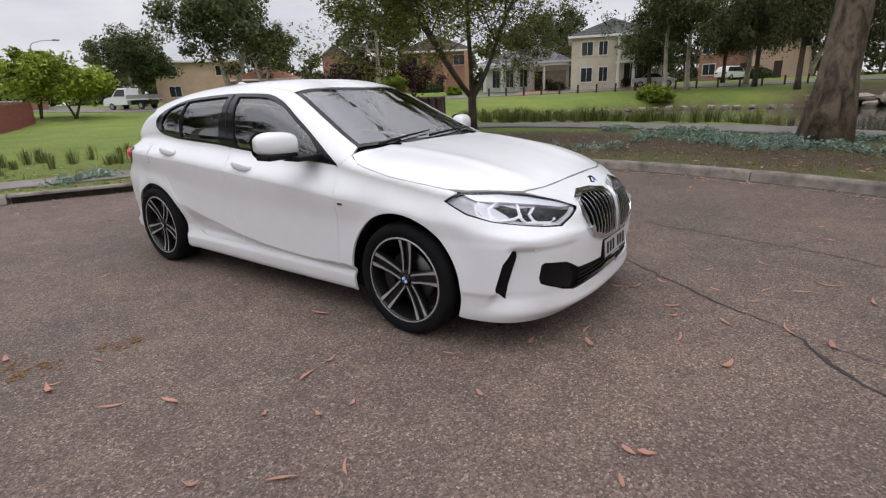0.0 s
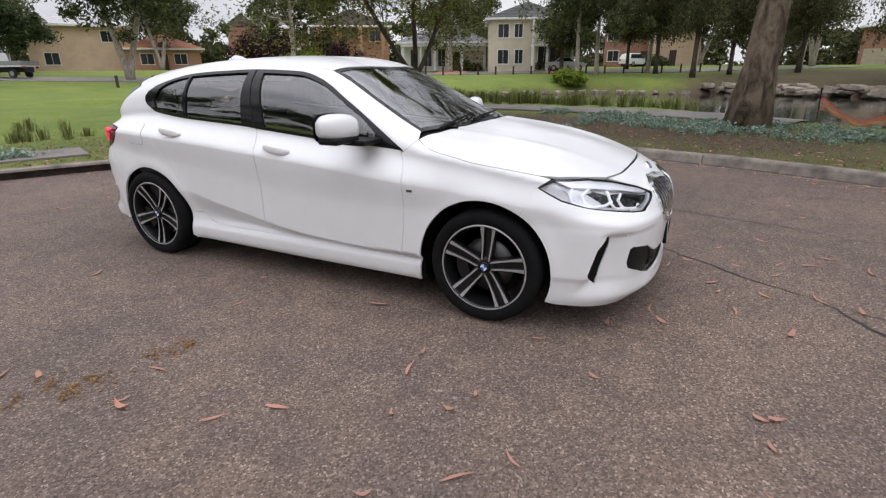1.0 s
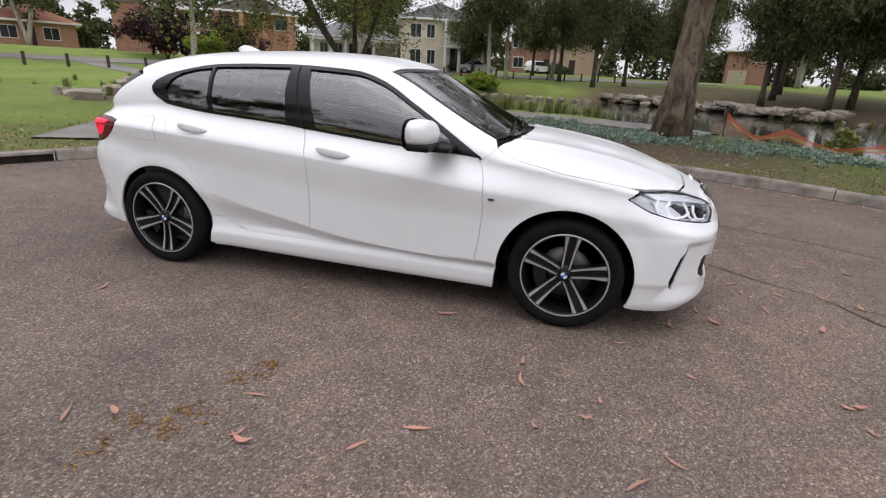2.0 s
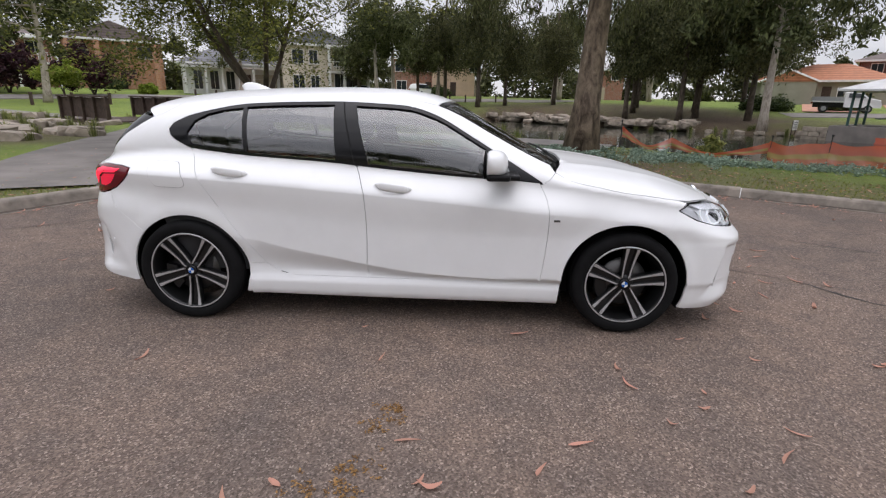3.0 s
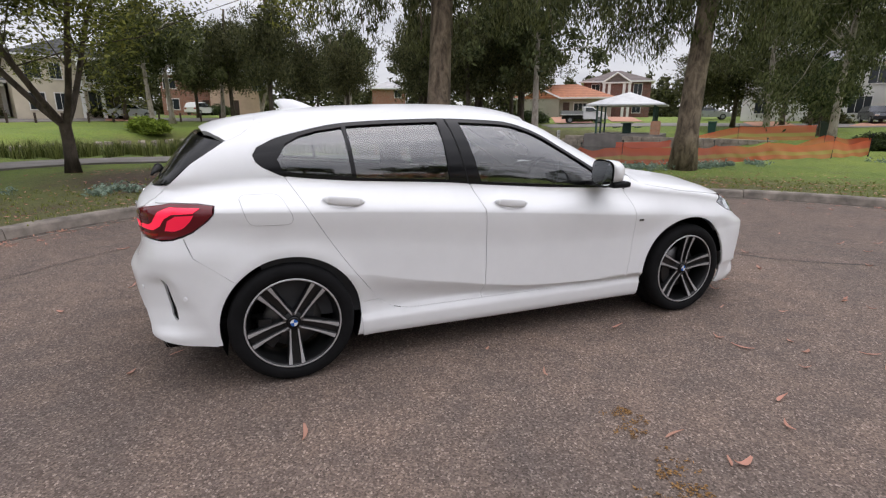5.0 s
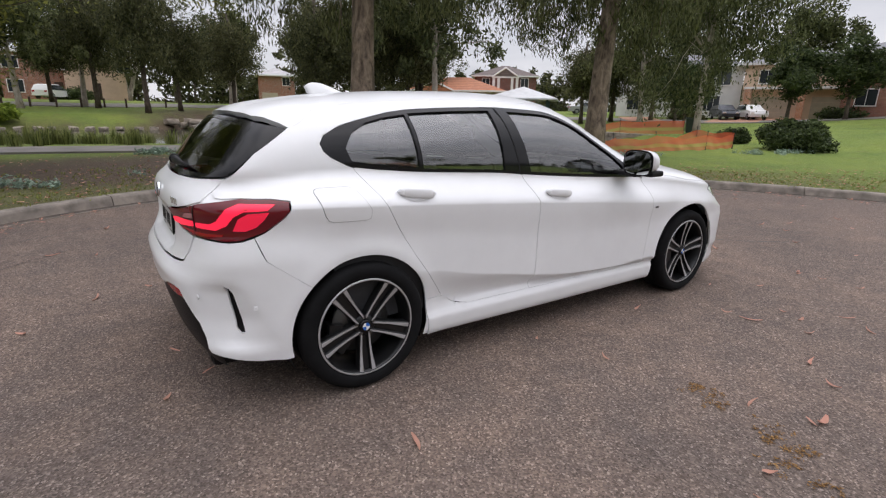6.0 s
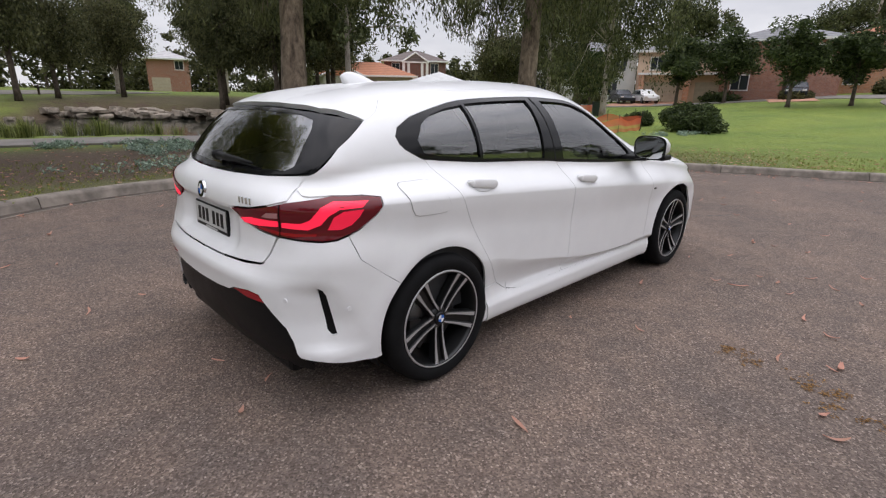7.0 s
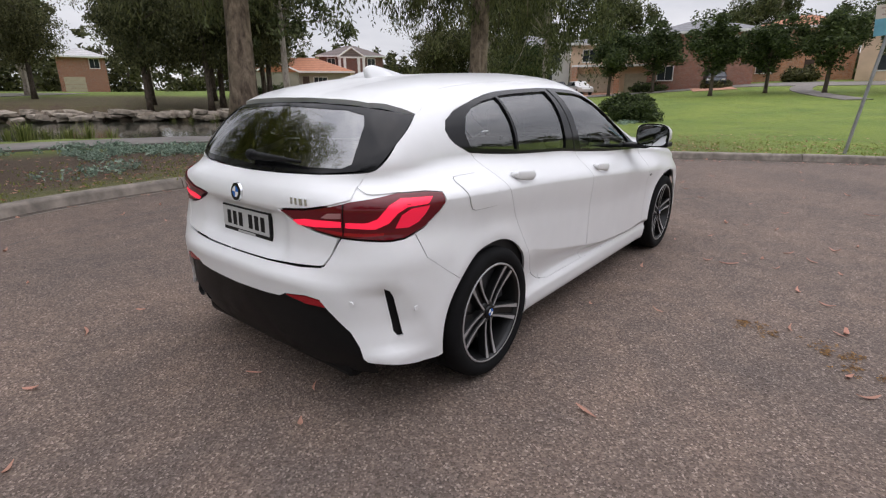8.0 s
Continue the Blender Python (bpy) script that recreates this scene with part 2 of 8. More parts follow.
def add_tube(bm, path, radii, sides=8, cap=True):
    """A round tube through the points of path, with a radius at each."""
    rings = []
    path = [Vector(p) for p in path]
    ref = Vector((0.31, 0.87, 0.38))
    for i, p in enumerate(path):
        d = (path[min(i + 1, len(path) - 1)] - path[max(i - 1, 0)]).normalized()
        a = d.cross(ref).normalized()
        b = d.cross(a)
        rings.append([bm.verts.new(p + (a * math.cos(2 * math.pi * k / sides) + b * math.sin(2 * math.pi * k / sides)) * radii[i]) for k in range(sides)])
    for r0, r1 in zip(rings, rings[1:]):
        for k in range(sides):
            bm.faces.new((r0[k], r0[(k + 1) % sides], r1[(k + 1) % sides], r1[k]))
    if cap:
        bm.faces.new(rings[0])
        bm.faces.new(rings[-1][::-1])


def spline(knots, n):
    """Catmull-Rom through 2D or 3D knots, n points per span."""
    k = [np.array(p, float) for p in knots]
    k = [2 * k[0] - k[1]] + k + [2 * k[-1] - k[-2]]
    out = []
    for i in range(1, len(k) - 2):
        for j in range(n):
            t = j / n
            out.append(0.5 * (2 * k[i] + (k[i + 1] - k[i - 1]) * t + (2 * k[i - 1] - 5 * k[i] + 4 * k[i + 1] - k[i + 2]) * t * t + (3 * k[i] - k[i - 1] - 3 * k[i + 1] + k[i + 2]) * t ** 3))
    out.append(k[-2])
    return np.array(out)


def resample(pts, step):
    d = np.concatenate([[0], np.cumsum(np.linalg.norm(np.diff(pts, axis=0), axis=1))])
    n = max(2, int(round(d[-1] / step)) + 1)
    s = np.linspace(0, d[-1], n)
    return np.stack([np.interp(s, d, pts[:, k]) for k in range(pts.shape[1])], 1)


def ease(a, b, x):
    t = np.clip((x - a) / (b - a), 0, 1)
    return t * t * (3 - 2 * t)


# ---- the lie of the land ----
KERB_KNOTS = [(-2.6, -62), (-2.6, -20), (-5.5, -13.5), (-8.2, -8.5), (-7.6, -3.5), (-6.1, -0.3), (-5.0, 1.8), (-3.9, 3.75), (-2.0, 5.15), (0.4, 5.5),
              (2.5, 5.05), (4.6, 4.1), (6.4, 2.98), (7.6, 1.6), (8.62, -0.5), (9.48, -3.0), (9.4, -7.5), (7.4, -12.5), (5.6, -20), (5.6, -62)]
kerb_line = resample(spline(KERB_KNOTS, 24), 0.30)
HEART = np.array((1.5, -7.0))
POND = resample(spline([(-16, 23), (-9, 19.5), (-3, 18), (2.5, 16.4), (6.5, 12.2), (11, 10.6), (17, 11), (21.5, 14), (25, 19), (27, 25), (23, 30.5), (17.5, 33), (13, 38),
                        (11, 44), (6, 46.5), (1, 42.5), (-6, 43), (-12, 38), (-16, 31), (-16, 23)], 8), 0.9)
CREEK = np.array([(-12.5, 22.0), (-14.1, 17.7), (-16.5, 14.0), (-21.0, 10.5)])
WATER_Z = -0.55


def poly_dist(px, py, poly):
    """Signed distance to a closed outline, negative inside."""
    best = np.full(px.shape, 1e9)
    inside = np.zeros(px.shape, bool)
    n = len(poly)
    for i in range(n):
        ax, ay = poly[i]
        bx, by = poly[(i + 1) % n]
        dx, dy = bx - ax, by - ay
        t = np.clip(((px - ax) * dx + (py - ay) * dy) / (dx * dx + dy * dy + 1e-12), 0, 1)
        best = np.minimum(best, (px - ax - t * dx) ** 2 + (py - ay - t * dy) ** 2)
        if abs(dy) > 1e-9:
            cross = ((ay > py) != (by > py)) & (px < dx * (py - ay) / dy + ax)
            inside ^= cross
    d = np.sqrt(best)
    return np.where(inside, -d, d)


def height(px, py):
    """Ground level: verge, rising lawns, hollow of the pond."""
    px, py = np.asarray(px, float), np.asarray(py, float)
    d = np.hypot(px - 1.0, py + 1.0)
    z = 0.13 + 0.07 * ease(7, 12, d) * ease(2, 8, py) - 0.16 * ease(4.5, 8.5, px) * ease(3.5, 7.5, py + 0.35 * (px - 5))
    east = ease(8, 26, px) * ease(26, 2, py)
    z = z + ease(34, 76, d) * 1.55 + east * ease(12, 58, d) * 1.25
    z = z + np.clip(d - 76, 0, 500) * 0.008
    z = z + 0.05 * np.sin(px * 0.21 + 1.0) * np.cos(py * 0.17) * ease(12, 30, d)
    g = np.full(px.shape, 1e9)
    for (ax, ay), (bx, by) in zip(CREEK, CREEK[1:]):
        t = np.clip(((px - ax) * (bx - ax) + (py - ay) * (by - ay)) / ((bx - ax) ** 2 + (by - ay) ** 2), 0, 1)
        g = np.minimum(g, np.hypot(px - ax - t * (bx - ax), py - ay - t * (by - ay)))
    z = z - 0.75 * ease(2.2, 0.5, g)
    p = poly_dist(px, py, POND)
    k = ease(2.6, -0.8, p)
    return z * (1 - k) + k * (WATER_Z - 0.45)


def ground_z(x, y):
    return float(height(np.array([x]), np.array([y]))[0])


def build_ground():
    ray = kerb_line - HEART
    length = np.linalg.norm(ray, axis=1, keepdims=True)
    ray = ray / length
    nrm = ray
    radial = [0.14, 0.3, 0.6]
    while radial[-1] < 900:
        radial.append(radial[-1] * 1.045 + 0.22)
    radial = np.array(radial)
    p = kerb_line[:, None, :] + nrm[:, None, :] * radial[None, :, None]
    z = height(p[..., 0], p[..., 1])
    z[:, 0] = 0.125
    n, m = z.shape
    verts = np.concatenate([p.reshape(-1, 2), z.reshape(-1, 1)], 1)
    faces = [(i * m + j, i * m + j + 1, (i + 1) * m + j + 1, (i + 1) * m + j) for i in range(n - 1) for j in range(m - 1)]
    ob = link_mesh("ground", verts.tolist(), faces, LAWN, True)
    x, y = verts[:, 0], verts[:, 1]
    edge = np.tile(radial, n)
    bare = 0.66 * ease(5.0, 0.8, edge) * ease(-3, 4, y) + 0.9 * ease(1.4, 0.3, poly_dist(x, y, POND))
    bare += 0.85 * ease(3.0, 1.2, np.hypot((x + 1.8) / 1.6, y - 8.6)) + 0.5 * ease(3.5, 1, np.hypot(x - 3.3, y - 8.2))
    bare += 0.6 * ease(9, 4, np.hypot(x - 24, y - 33))
    bare += 0.85 * ease(17, 9, np.hypot(x - 14, y - 46))
    t = np.clip(((x + 10.6) * -7.9 + (y - 8.4) * 9.1) / 145.2, 0, 1)
    bare += 0.75 * ease(2.4, 0.8, np.hypot(x + 10.6 + 7.9 * t, y - 8.4 - 9.1 * t))
    at = ob.data.attributes.new("bare", 'FLOAT', 'POINT')
    at.data.foreach_set("value", np.clip(bare, 0, 1).astype(np.float32))
    return tagged(ob, "green lawn thinning to bare earth and litter at the kerb", "ground", kind="structure")


def build_road():
    pts = kerb_line
    verts = [(HEART[0], HEART[1], 0.0)] + [(x, y, 0.0) for x, y in pts]
    faces = [(0, i + 1, i) for i in range(1, len(pts))] + [(0, 1, len(pts))]
    return tagged(link_mesh("road", verts, faces, ASPHALT), "weathered brown-grey asphalt turning circle", "road", kind="structure")


def strip(name, line, width, material, lift, label, category, kind="structure"):
    """A band of paving laid on the ground along a line."""
    c = resample(np.array(line, float), 0.5)
    tan = np.gradient(c, axis=0)
    nor = np.stack([-tan[:, 1], tan[:, 0]], 1) / np.linalg.norm(tan, axis=1, keepdims=True)
    rows = []
    offs = np.linspace(-0.5, 0.5, 5)
    for o in offs:
        q = c + nor * width * o
        rows.append(np.column_stack([q, height(q[:, 0], q[:, 1]) + lift]))
    n = len(c)
    verts = np.concatenate(rows)
    faces = [(j * n + i, j * n + i + 1, (j + 1) * n + i + 1, (j + 1) * n + i) for j in range(4) for i in range(n - 1)]
    base = len(verts)
    low = np.concatenate([rows[0], rows[-1]]) - np.array((0, 0, 0.12))
    verts = np.concatenate([verts, low])
    faces += [(i, base + i, base + i + 1, i + 1) for i in range(n - 1)]
    faces += [(4 * n + i + 1, base + n + i + 1, base + n + i, 4 * n + i) for i in range(n - 1)]
    return tagged(link_mesh(name, verts.tolist(), faces, material, False), label, category, kind=kind)


build_ground()
build_road()
pond_pts = [(*p, WATER_Z) for p in POND[:-1]]
tagged(link_mesh("water", pond_pts, [tuple(range(len(pond_pts)))], WATER), "still dark pond water reflecting trees and sky", "water", kind="structure")
strip("path", spline([(-5.5, 2.4), (-6.9, 5.2), (-8.4, 9.2), (-10.4, 14.2), (-12.3, 16.9)], 8), 1.9, PATHM, 0.03, "grey concrete footpath leading to the bridge", "path")
strip("path", spline([(-16.2, 19.0), (-20, 21.2), (-28, 25.5), (-40, 31)], 8), 1.9, PATHM, 0.03, "grey concrete footpath beyond the bridge", "path")
strip("path", spline([(-8.3, 10.2), (-5.5, 12.6), (-1.5, 12.4), (2.0, 11.4), (4.4, 10.3)], 8), 1.9, PATHM, 0.045, "grey concrete footpath beside the pond", "path")
strip("path", spline([(-6.6, 1.6), (-7.5, -0.6), (-8.8, -3.6), (-9.8, -8), (-8.8, -14)], 8), 1.0, PATHM, 0.03, "grey concrete footpath behind the kerb", "path")


def build_kerb():
    """Concrete kerb blocks with a rounded nose and a flat gutter lip, laid end to end."""
    k = tagged(new("kerb"), "weathered concrete kerb round the turning circle", "kerb", kind="structure")
    c = kerb_line
    tan = np.gradient(c, axis=0)
    nor = np.stack([tan[:, 1], -tan[:, 0]], 1) / np.linalg.norm(tan, axis=1, keepdims=True)
    inward = HEART - c
    nor *= np.where(np.sum(nor * inward, 1, keepdims=True) < 0, -1, 1)
    solid = [(-0.17, -0.05), (-0.17, 0.132), (-0.15, 0.140), (-0.03, 0.138), (-0.008, 0.130), (0.008, 0.108), (0.030, 0.012), (0.05, 0.006), (0.108, 0.004), (0.146, 0.006), (0.15, -0.03)]
    # over the storm drain the face is cut away under a thin lintel
    lintel = [(-0.17, -0.05), (-0.17, 0.132), (-0.15, 0.140), (-0.03, 0.138), (-0.004, 0.130), (0.004, 0.100), (-0.13, 0.092), (-0.13, -0.02), (0.108, 0.002), (0.146, 0.006), (0.15, -0.03)]
    rng = np.random.default_rng(4)
    step = 8
    for i0 in range(60, len(c) - 60, step):
        i1 = min(i0 + step, len(c) - 1)
        a, n = c[i0:i1 + 1].copy(), nor[i0:i1 + 1]
        t = (a[-1] - a[0]) / np.linalg.norm(a[-1] - a[0])
        a[0] += t * 0.006
        a[-1] -= t * 0.006
        drain = a[0][0] < -4 and 0.1 < a[:, 1].mean() < 2.3
        prof = lintel if drain else solid
        dz = rng.normal() * 0.004
        verts = [(p[0] + q[0] * u, p[1] + q[1] * u, v + dz * (v > 0.05)) for p, q in zip(a, n) for u, v in prof]
        m = len(prof)
        faces = [(j * m + e, j * m + e + 1, (j + 1) * m + e + 1, (j + 1) * m + e) for j in range(len(a) - 1) for e in range(m - 1)]
        faces += [tuple(range(m)), tuple(range((len(a) - 1) * m, len(a) * m))[::-1]]
        ob = link_mesh("kerb_stone", verts, faces, [KERB, GUTTER], False, k, "kerb lintel over a dark storm drain" if drain else "")
        # gutter floor is dirt; the drain recess takes the same dark as painted shade
        ob.data.polygons.foreach_set("material_index", [1 if f < (len(a) - 1) * (m - 1) and f % (m - 1) in (6, 7) else 0 for f in range(len(faces))])


build_kerb()


# ---- trees ----
def leaf_cloud(centres, sizes, per, leaf, droop=0.0, seed=1, aspect=2.6):
    """Many small bent leaves scattered round the given clump centres."""
    rng = np.random.default_rng(seed)
    c = np.repeat(np.asarray(centres, float), per, axis=0)
    s = np.repeat(np.asarray(sizes, float), per)
    n = len(c)
    d = rng.normal(size=(n, 3))
    d /= np.linalg.norm(d, axis=1, keepdims=True)
    r = rng.random(n) ** 0.45
    p = c + d * (s * r)[:, None] * np.array((1.0, 1.0, 0.78))
    if droop:
        p[:, 2] -= droop * rng.random(n) * s
    a = rng.normal(size=(n, 3))
    a[:, 2] = a[:, 2] * 0.6 - droop * 1.6
    a /= np.linalg.norm(a, axis=1, keepdims=True)
    b = np.cross(a, rng.normal(size=(n, 3)))
    b /= np.linalg.norm(b, axis=1, keepdims=True)
    k = leaf * (0.6 + 0.8 * rng.random(n))
    a, b = a * k[:, None] * aspect / 2, b * k[:, None] / 2
    verts = np.stack([p - a, p - b, p + a, p + b], 1).reshape(-1, 3)
    faces = np.arange(4 * n).reshape(-1, 4)
    return verts, faces


def leaf_mesh(name, verts, faces, material, parent):
    me = bpy.data.meshes.new(name)
    me.vertices.add(len(verts))
    me.vertices.foreach_set("co", verts.astype(np.float32).ravel())
    me.loops.add(faces.size)
    me.loops.foreach_set("vertex_index", faces.astype(np.int32).ravel())
    me.polygons.add(len(faces))
    me.polygons.foreach_set("loop_start", np.arange(0, faces.size, 4, dtype=np.int32))
    me.update(calc_edges=True)
    me.materials.append(material)
    ob = new(name, me)
    ob.parent = parent
    return ob


def limb(bm, p0, p1, r0, r1, rng, bend=0.12, n=7, sides=8):
    p0, p1 = Vector(p0), Vector(p1)
    L = (p1 - p0).length
    w = Vector(rng.normal(size=3)) * bend * L
    pts = [p0.lerp(p1, t) + w * math.sin(math.pi * t) * 0.6 + Vector(rng.normal(size=3)) * 0.012 * L for t in np.linspace(0, 1, n)]
    pts[0] = p0
    add_tube(bm, pts, [r0 + (r1 - r0) * t for t in np.linspace(0, 1, n)], sides)
    return pts


def tree(place, trunk_r, trunk_h, crown_z, crown_r, crown_h, bark, leaves, seed, label, clumps=60, per=260, leaf=0.09, droop=0.0,
         lean=(0, 0), stems=1, clump_size=0.9, name="tree", group="", hollow=0.35, category="tree", boughs=6, flare=1.35, hang=0, low=3.0, fork=0.0):
    rng = np.random.default_rng(seed)
    e = empty(name, pose(place[0], place[1], place[2] if len(place) > 2 else ground_z(place[0], place[1]) - 0.05), label, category, group)
    bm = bmesh.new()
    tops = []
    for k in range(stems):
        a = 2 * math.pi * (k + 0.3) / stems + rng.random()
        sp = 0.0 if stems == 1 else 0.42 * crown_r
        top = Vector((lean[0] + sp * math.cos(a), lean[1] + sp * math.sin(a), trunk_h))
        n = 12
        pts = []
        for t in np.linspace(0, 1, n):
            s = (max(0.0, t - fork) / (1 - fork)) ** (1.15 if not fork else 0.85)
            q = Vector((top.x * s, top.y * s, trunk_h * t)) + Vector((math.sin(t * 5 + seed), math.cos(t * 4 + seed), 0)) * 0.016 * trunk_h * t
            pts.append(q)
        rr = trunk_r / stems ** 0.5
        radii = [rr * (1 - 0.55 * t) * (1 + (flare - 1) * math.exp(-t * 22)) * (1 + 0.05 * math.sin(9 * t + seed)) * (1.45 if t < fork else 1.0) for t in np.linspace(0, 1, n)]
        add_tube(bm, pts, radii, 14)
        tops.append((pts, radii))
    # a crown of separate lobes, one to a bough, so that the outline is uneven and sky shows between
    lobes = []
    for k in range(max(9, clumps // 5)):
        d = rng.normal(size=3)
        d /= np.linalg.norm(d)
        r = (hollow + (1 - hollow) * rng.random() ** 0.6) * 0.86
        wob = 0.82 + 0.26 * math.sin(3 * math.atan2(d[1], d[0]) + seed) * (1 - abs(d[2])) + 0.16 * rng.random()
        q = np.array((lean[0] + d[0] * crown_r * r * wob, lean[1] + d[1] * crown_r * r * wob, crown_z + crown_h / 2 * (1 + d[2] * r * wob)))
        lobes.append((q, (0.26 + 0.20 * rng.random()) * min(crown_r, crown_h / 2 + 0.6)))
    cs, ss = [], []
    for i in range(clumps):
        q, size = lobes[i % len(lobes)]
        cs.append(q + rng.normal(size=3) * size * np.array((0.85, 0.85, 0.62 + 0.25 * min(droop, 1.0))) if i >= len(lobes) else q)
        ss.append(clump_size * (0.55 + 0.85 * rng.random()))
    order = rng.permutation(len(cs))[:boughs * 3]
    for j, k in enumerate(order):
        pts, radii = tops[j % len(tops)]
        f = 0.5 + 0.5 * rng.random()
        at = pts[int(f * (len(pts) - 1))]
        r0 = radii[int(f * (len(pts) - 1))] * 0.5
        arm = bmesh.new()
        if j < boughs:
            limb(arm, at, cs[k], r0, r0 * 0.18, rng, 0.10)
        else:
            limb(arm, at, cs[k], r0 * 0.45, r0 * 0.1, rng, 0.12, 6, 6)
        part("branch", arm, bark, e, smooth=True)
    # drooping sprays: a twig hung from a bough, with narrow leaves along it
    hs, hz = [], []
    for j in range(hang):
        a, rad = rng.random() * 2 * math.pi, 0.7 + 3.3 * rng.random()
        mid = len(tops[0][0]) // 2
        at = tops[0][0][mid - 1 + int(rng.integers(0, 3))]
        x, y = at.x + rad * math.cos(a), at.y + rad * math.sin(a)
        z1 = low + 0.25 * rad + 1.9 * rng.random()
        z0 = z1 + 1.3 + 1.2 * rng.random()
        pts = [at, Vector((at.x * 0.5 + x * 0.5, at.y * 0.5 + y * 0.5, max(z0, at.z * 0.5 + z0 * 0.5) + 0.3)), Vector((x, y, z0)), Vector((x + 0.25 * rng.normal(), y + 0.25 * rng.normal(), z1))]
        c = [Vector(q) for q in spline([tuple(q) for q in pts], 5)]
        arm = bmesh.new()
        add_tube(arm, c, [0.045 * (1 - i / len(c)) + 0.006 for i in range(len(c))], 6)
        part("twig", arm, bark, e, smooth=True)
        for i in range(5):
            t = i / 4
            hs.append((x + 0.22 * rng.normal(), y + 0.22 * rng.normal(), z1 + (z0 - z1) * t))
            hz.append(0.20 + 0.24 * rng.random())
    part("trunk", bm, bark, e, smooth=True)
    if hang:
        v, f = leaf_cloud(hs, hz, 80, 0.034, 1.6, seed + 1, 5.0)
        leaf_mesh("hanging_leaves", v, f, leaves, e)
    v, f = leaf_cloud(cs, ss, per, leaf, droop, seed)
    leaf_mesh("crown", v, f, leaves, e)
    return e


# ---- trees of the park ----
def again(ob, x, y, scale=1.0, turn=0.0, label="", tall=None):
    """A copy of a tree elsewhere, turned and scaled."""
    m = pose(x, y, ground_z(x, y) - 0.05, 0, 0, turn) @ Matrix.Diagonal((scale, scale, tall or scale, 1))
    c = copy_thing(ob, m)
    if label:
        c["label"] = label
    return c


tree((3.25, 8.95), 0.315, 13.5, 6.0, 4.3, 8.5, GUM_BARK, GUM_LEAF, 3, "tall mottled gum tree on the verge", 74, 190, 0.05, 1.3, (0.9, 0.4), clump_size=0.75, name="gum_tree", flare=1.5, hollow=0.45, hang=64, low=2.7)
tree((9.55, 6.85), 0.285, 12.5, 5.2, 4.4, 8.2, GUM_BARK, GUM_LEAF, 5, "leaning gum tree beside the orange fence", 78, 190, 0.05, 1.3, (1.25, 0.3), clump_size=0.75, name="gum_tree", flare=1.4, hollow=0.42, hang=64, low=2.8)
tree((-4.9, 9.7), 0.17, 3.9, 2.15, 4.5, 7.4, BROWN_BARK, ACACIA_LEAF, 7, "spreading wattle tree with several stems", 420, 450, 0.037, 0.1, (-0.3, 0), 4, 0.85, name="wattle_tree", hollow=0.2, fork=0.26)
gum = tree((-43.3, 26.9), 0.42, 10.0, 4.6, 6.2, 7.0, PALE_BARK, GUM_LEAF, 11, "broad gum tree with pale branching trunk", 96, 150, 0.15, 0.4, (0.6, 0), 2, 1.25, name="gum_tree", hollow=0.5)
ghost = tree((-30.2, 33.3), 0.25, 9.0, 3.8, 4.4, 6.2, PALE_BARK, GUM_LEAF, 13, "ghost gum with smooth white trunk", 70, 150, 0.13, 0.4, (0.4, 0.3), 1, 1.1, name="ghost_gum", hollow=0.45)
sheoak = tree((1.7, 48.3), 0.22, 12.0, 2.6, 2.9, 10.5, BROWN_BARK, OLIVE_LEAF, 17, "tall drooping she-oak with feathery olive foliage", 140, 135, 0.092, 1.1, (0, 0), 1, 1.05, name="she_oak", hollow=0.15)
lime = tree((-44.3, 13.5), 0.14, 2.6, 1.2, 2.7, 4.0, BROWN_BARK, LIME_LEAF, 19, "young tree with yellow-green leaves", 55, 150, 0.14, 0.2, (0, 0), 2, 0.85, name="young_tree", hollow=0.3)
round_tree = tree((43.8, 7.6), 0.16, 3.6, 1.9, 2.0, 4.2, BROWN_BARK, DARK_LEAF, 23, "round dark-green street tree on the lawn", 70, 150, 0.11, 0.1, (0, 0), 1, 0.75, name="street_tree", hollow=0.3)
weeping = tree((29.0, 14.9), 0.21, 8.5, 1.7, 4.7, 10.5, PALE_BARK, GUM_LEAF, 37, "slender pale gum with a dense weeping crown", 130, 190, 0.085, 1.2, (0.4, 0.2), 1, 1.0, name="gum_tree", hollow=0.15)
plum = tree((-39.8, 40.9), 0.15, 2.2, 0.9, 2.4, 3.4, BROWN_BARK, PURPLE_LEAF, 29, "dark purple-leaved plum tree in a garden", 45, 130, 0.15, 0.1, (0, 0), 2, 0.9, name="plum_tree", hollow=0.2)

for x, y, s, a, lab in ((-47.5, 12.2, 1.05, 80, ""), (-34.5, 40.5, 0.62, 200, "small yellow-green garden tree")):
    again(lime, x, y, s, a, lab)
for x, y, s, a in ((-33.8, 43.2, 0.9, 130), (-44.5, 44.0, 1.0, 40)):
    again(plum, x, y, s, a)
for x, y, s, a, lab in ((46.4, 4.1, 0.95, 70, ""), (46.7, 0.2, 1.05, 160, ""), (49.5, 18.3, 1.12, 250, ""), (51.9, 14.7, 1.1, 20, ""), (-57.0, 24.8, 1.15, 110, "dense dark-green tree behind the truck"), (47.5, -4.5, 1.0, 200, ""), (48.5, -12, 1.1, 20, ""),
                        (42.0, 24.5, 1.0, 10, ""), (36.0, 20.0, 0.8, 50, "")):
    again(round_tree, x, y, s, a, lab)
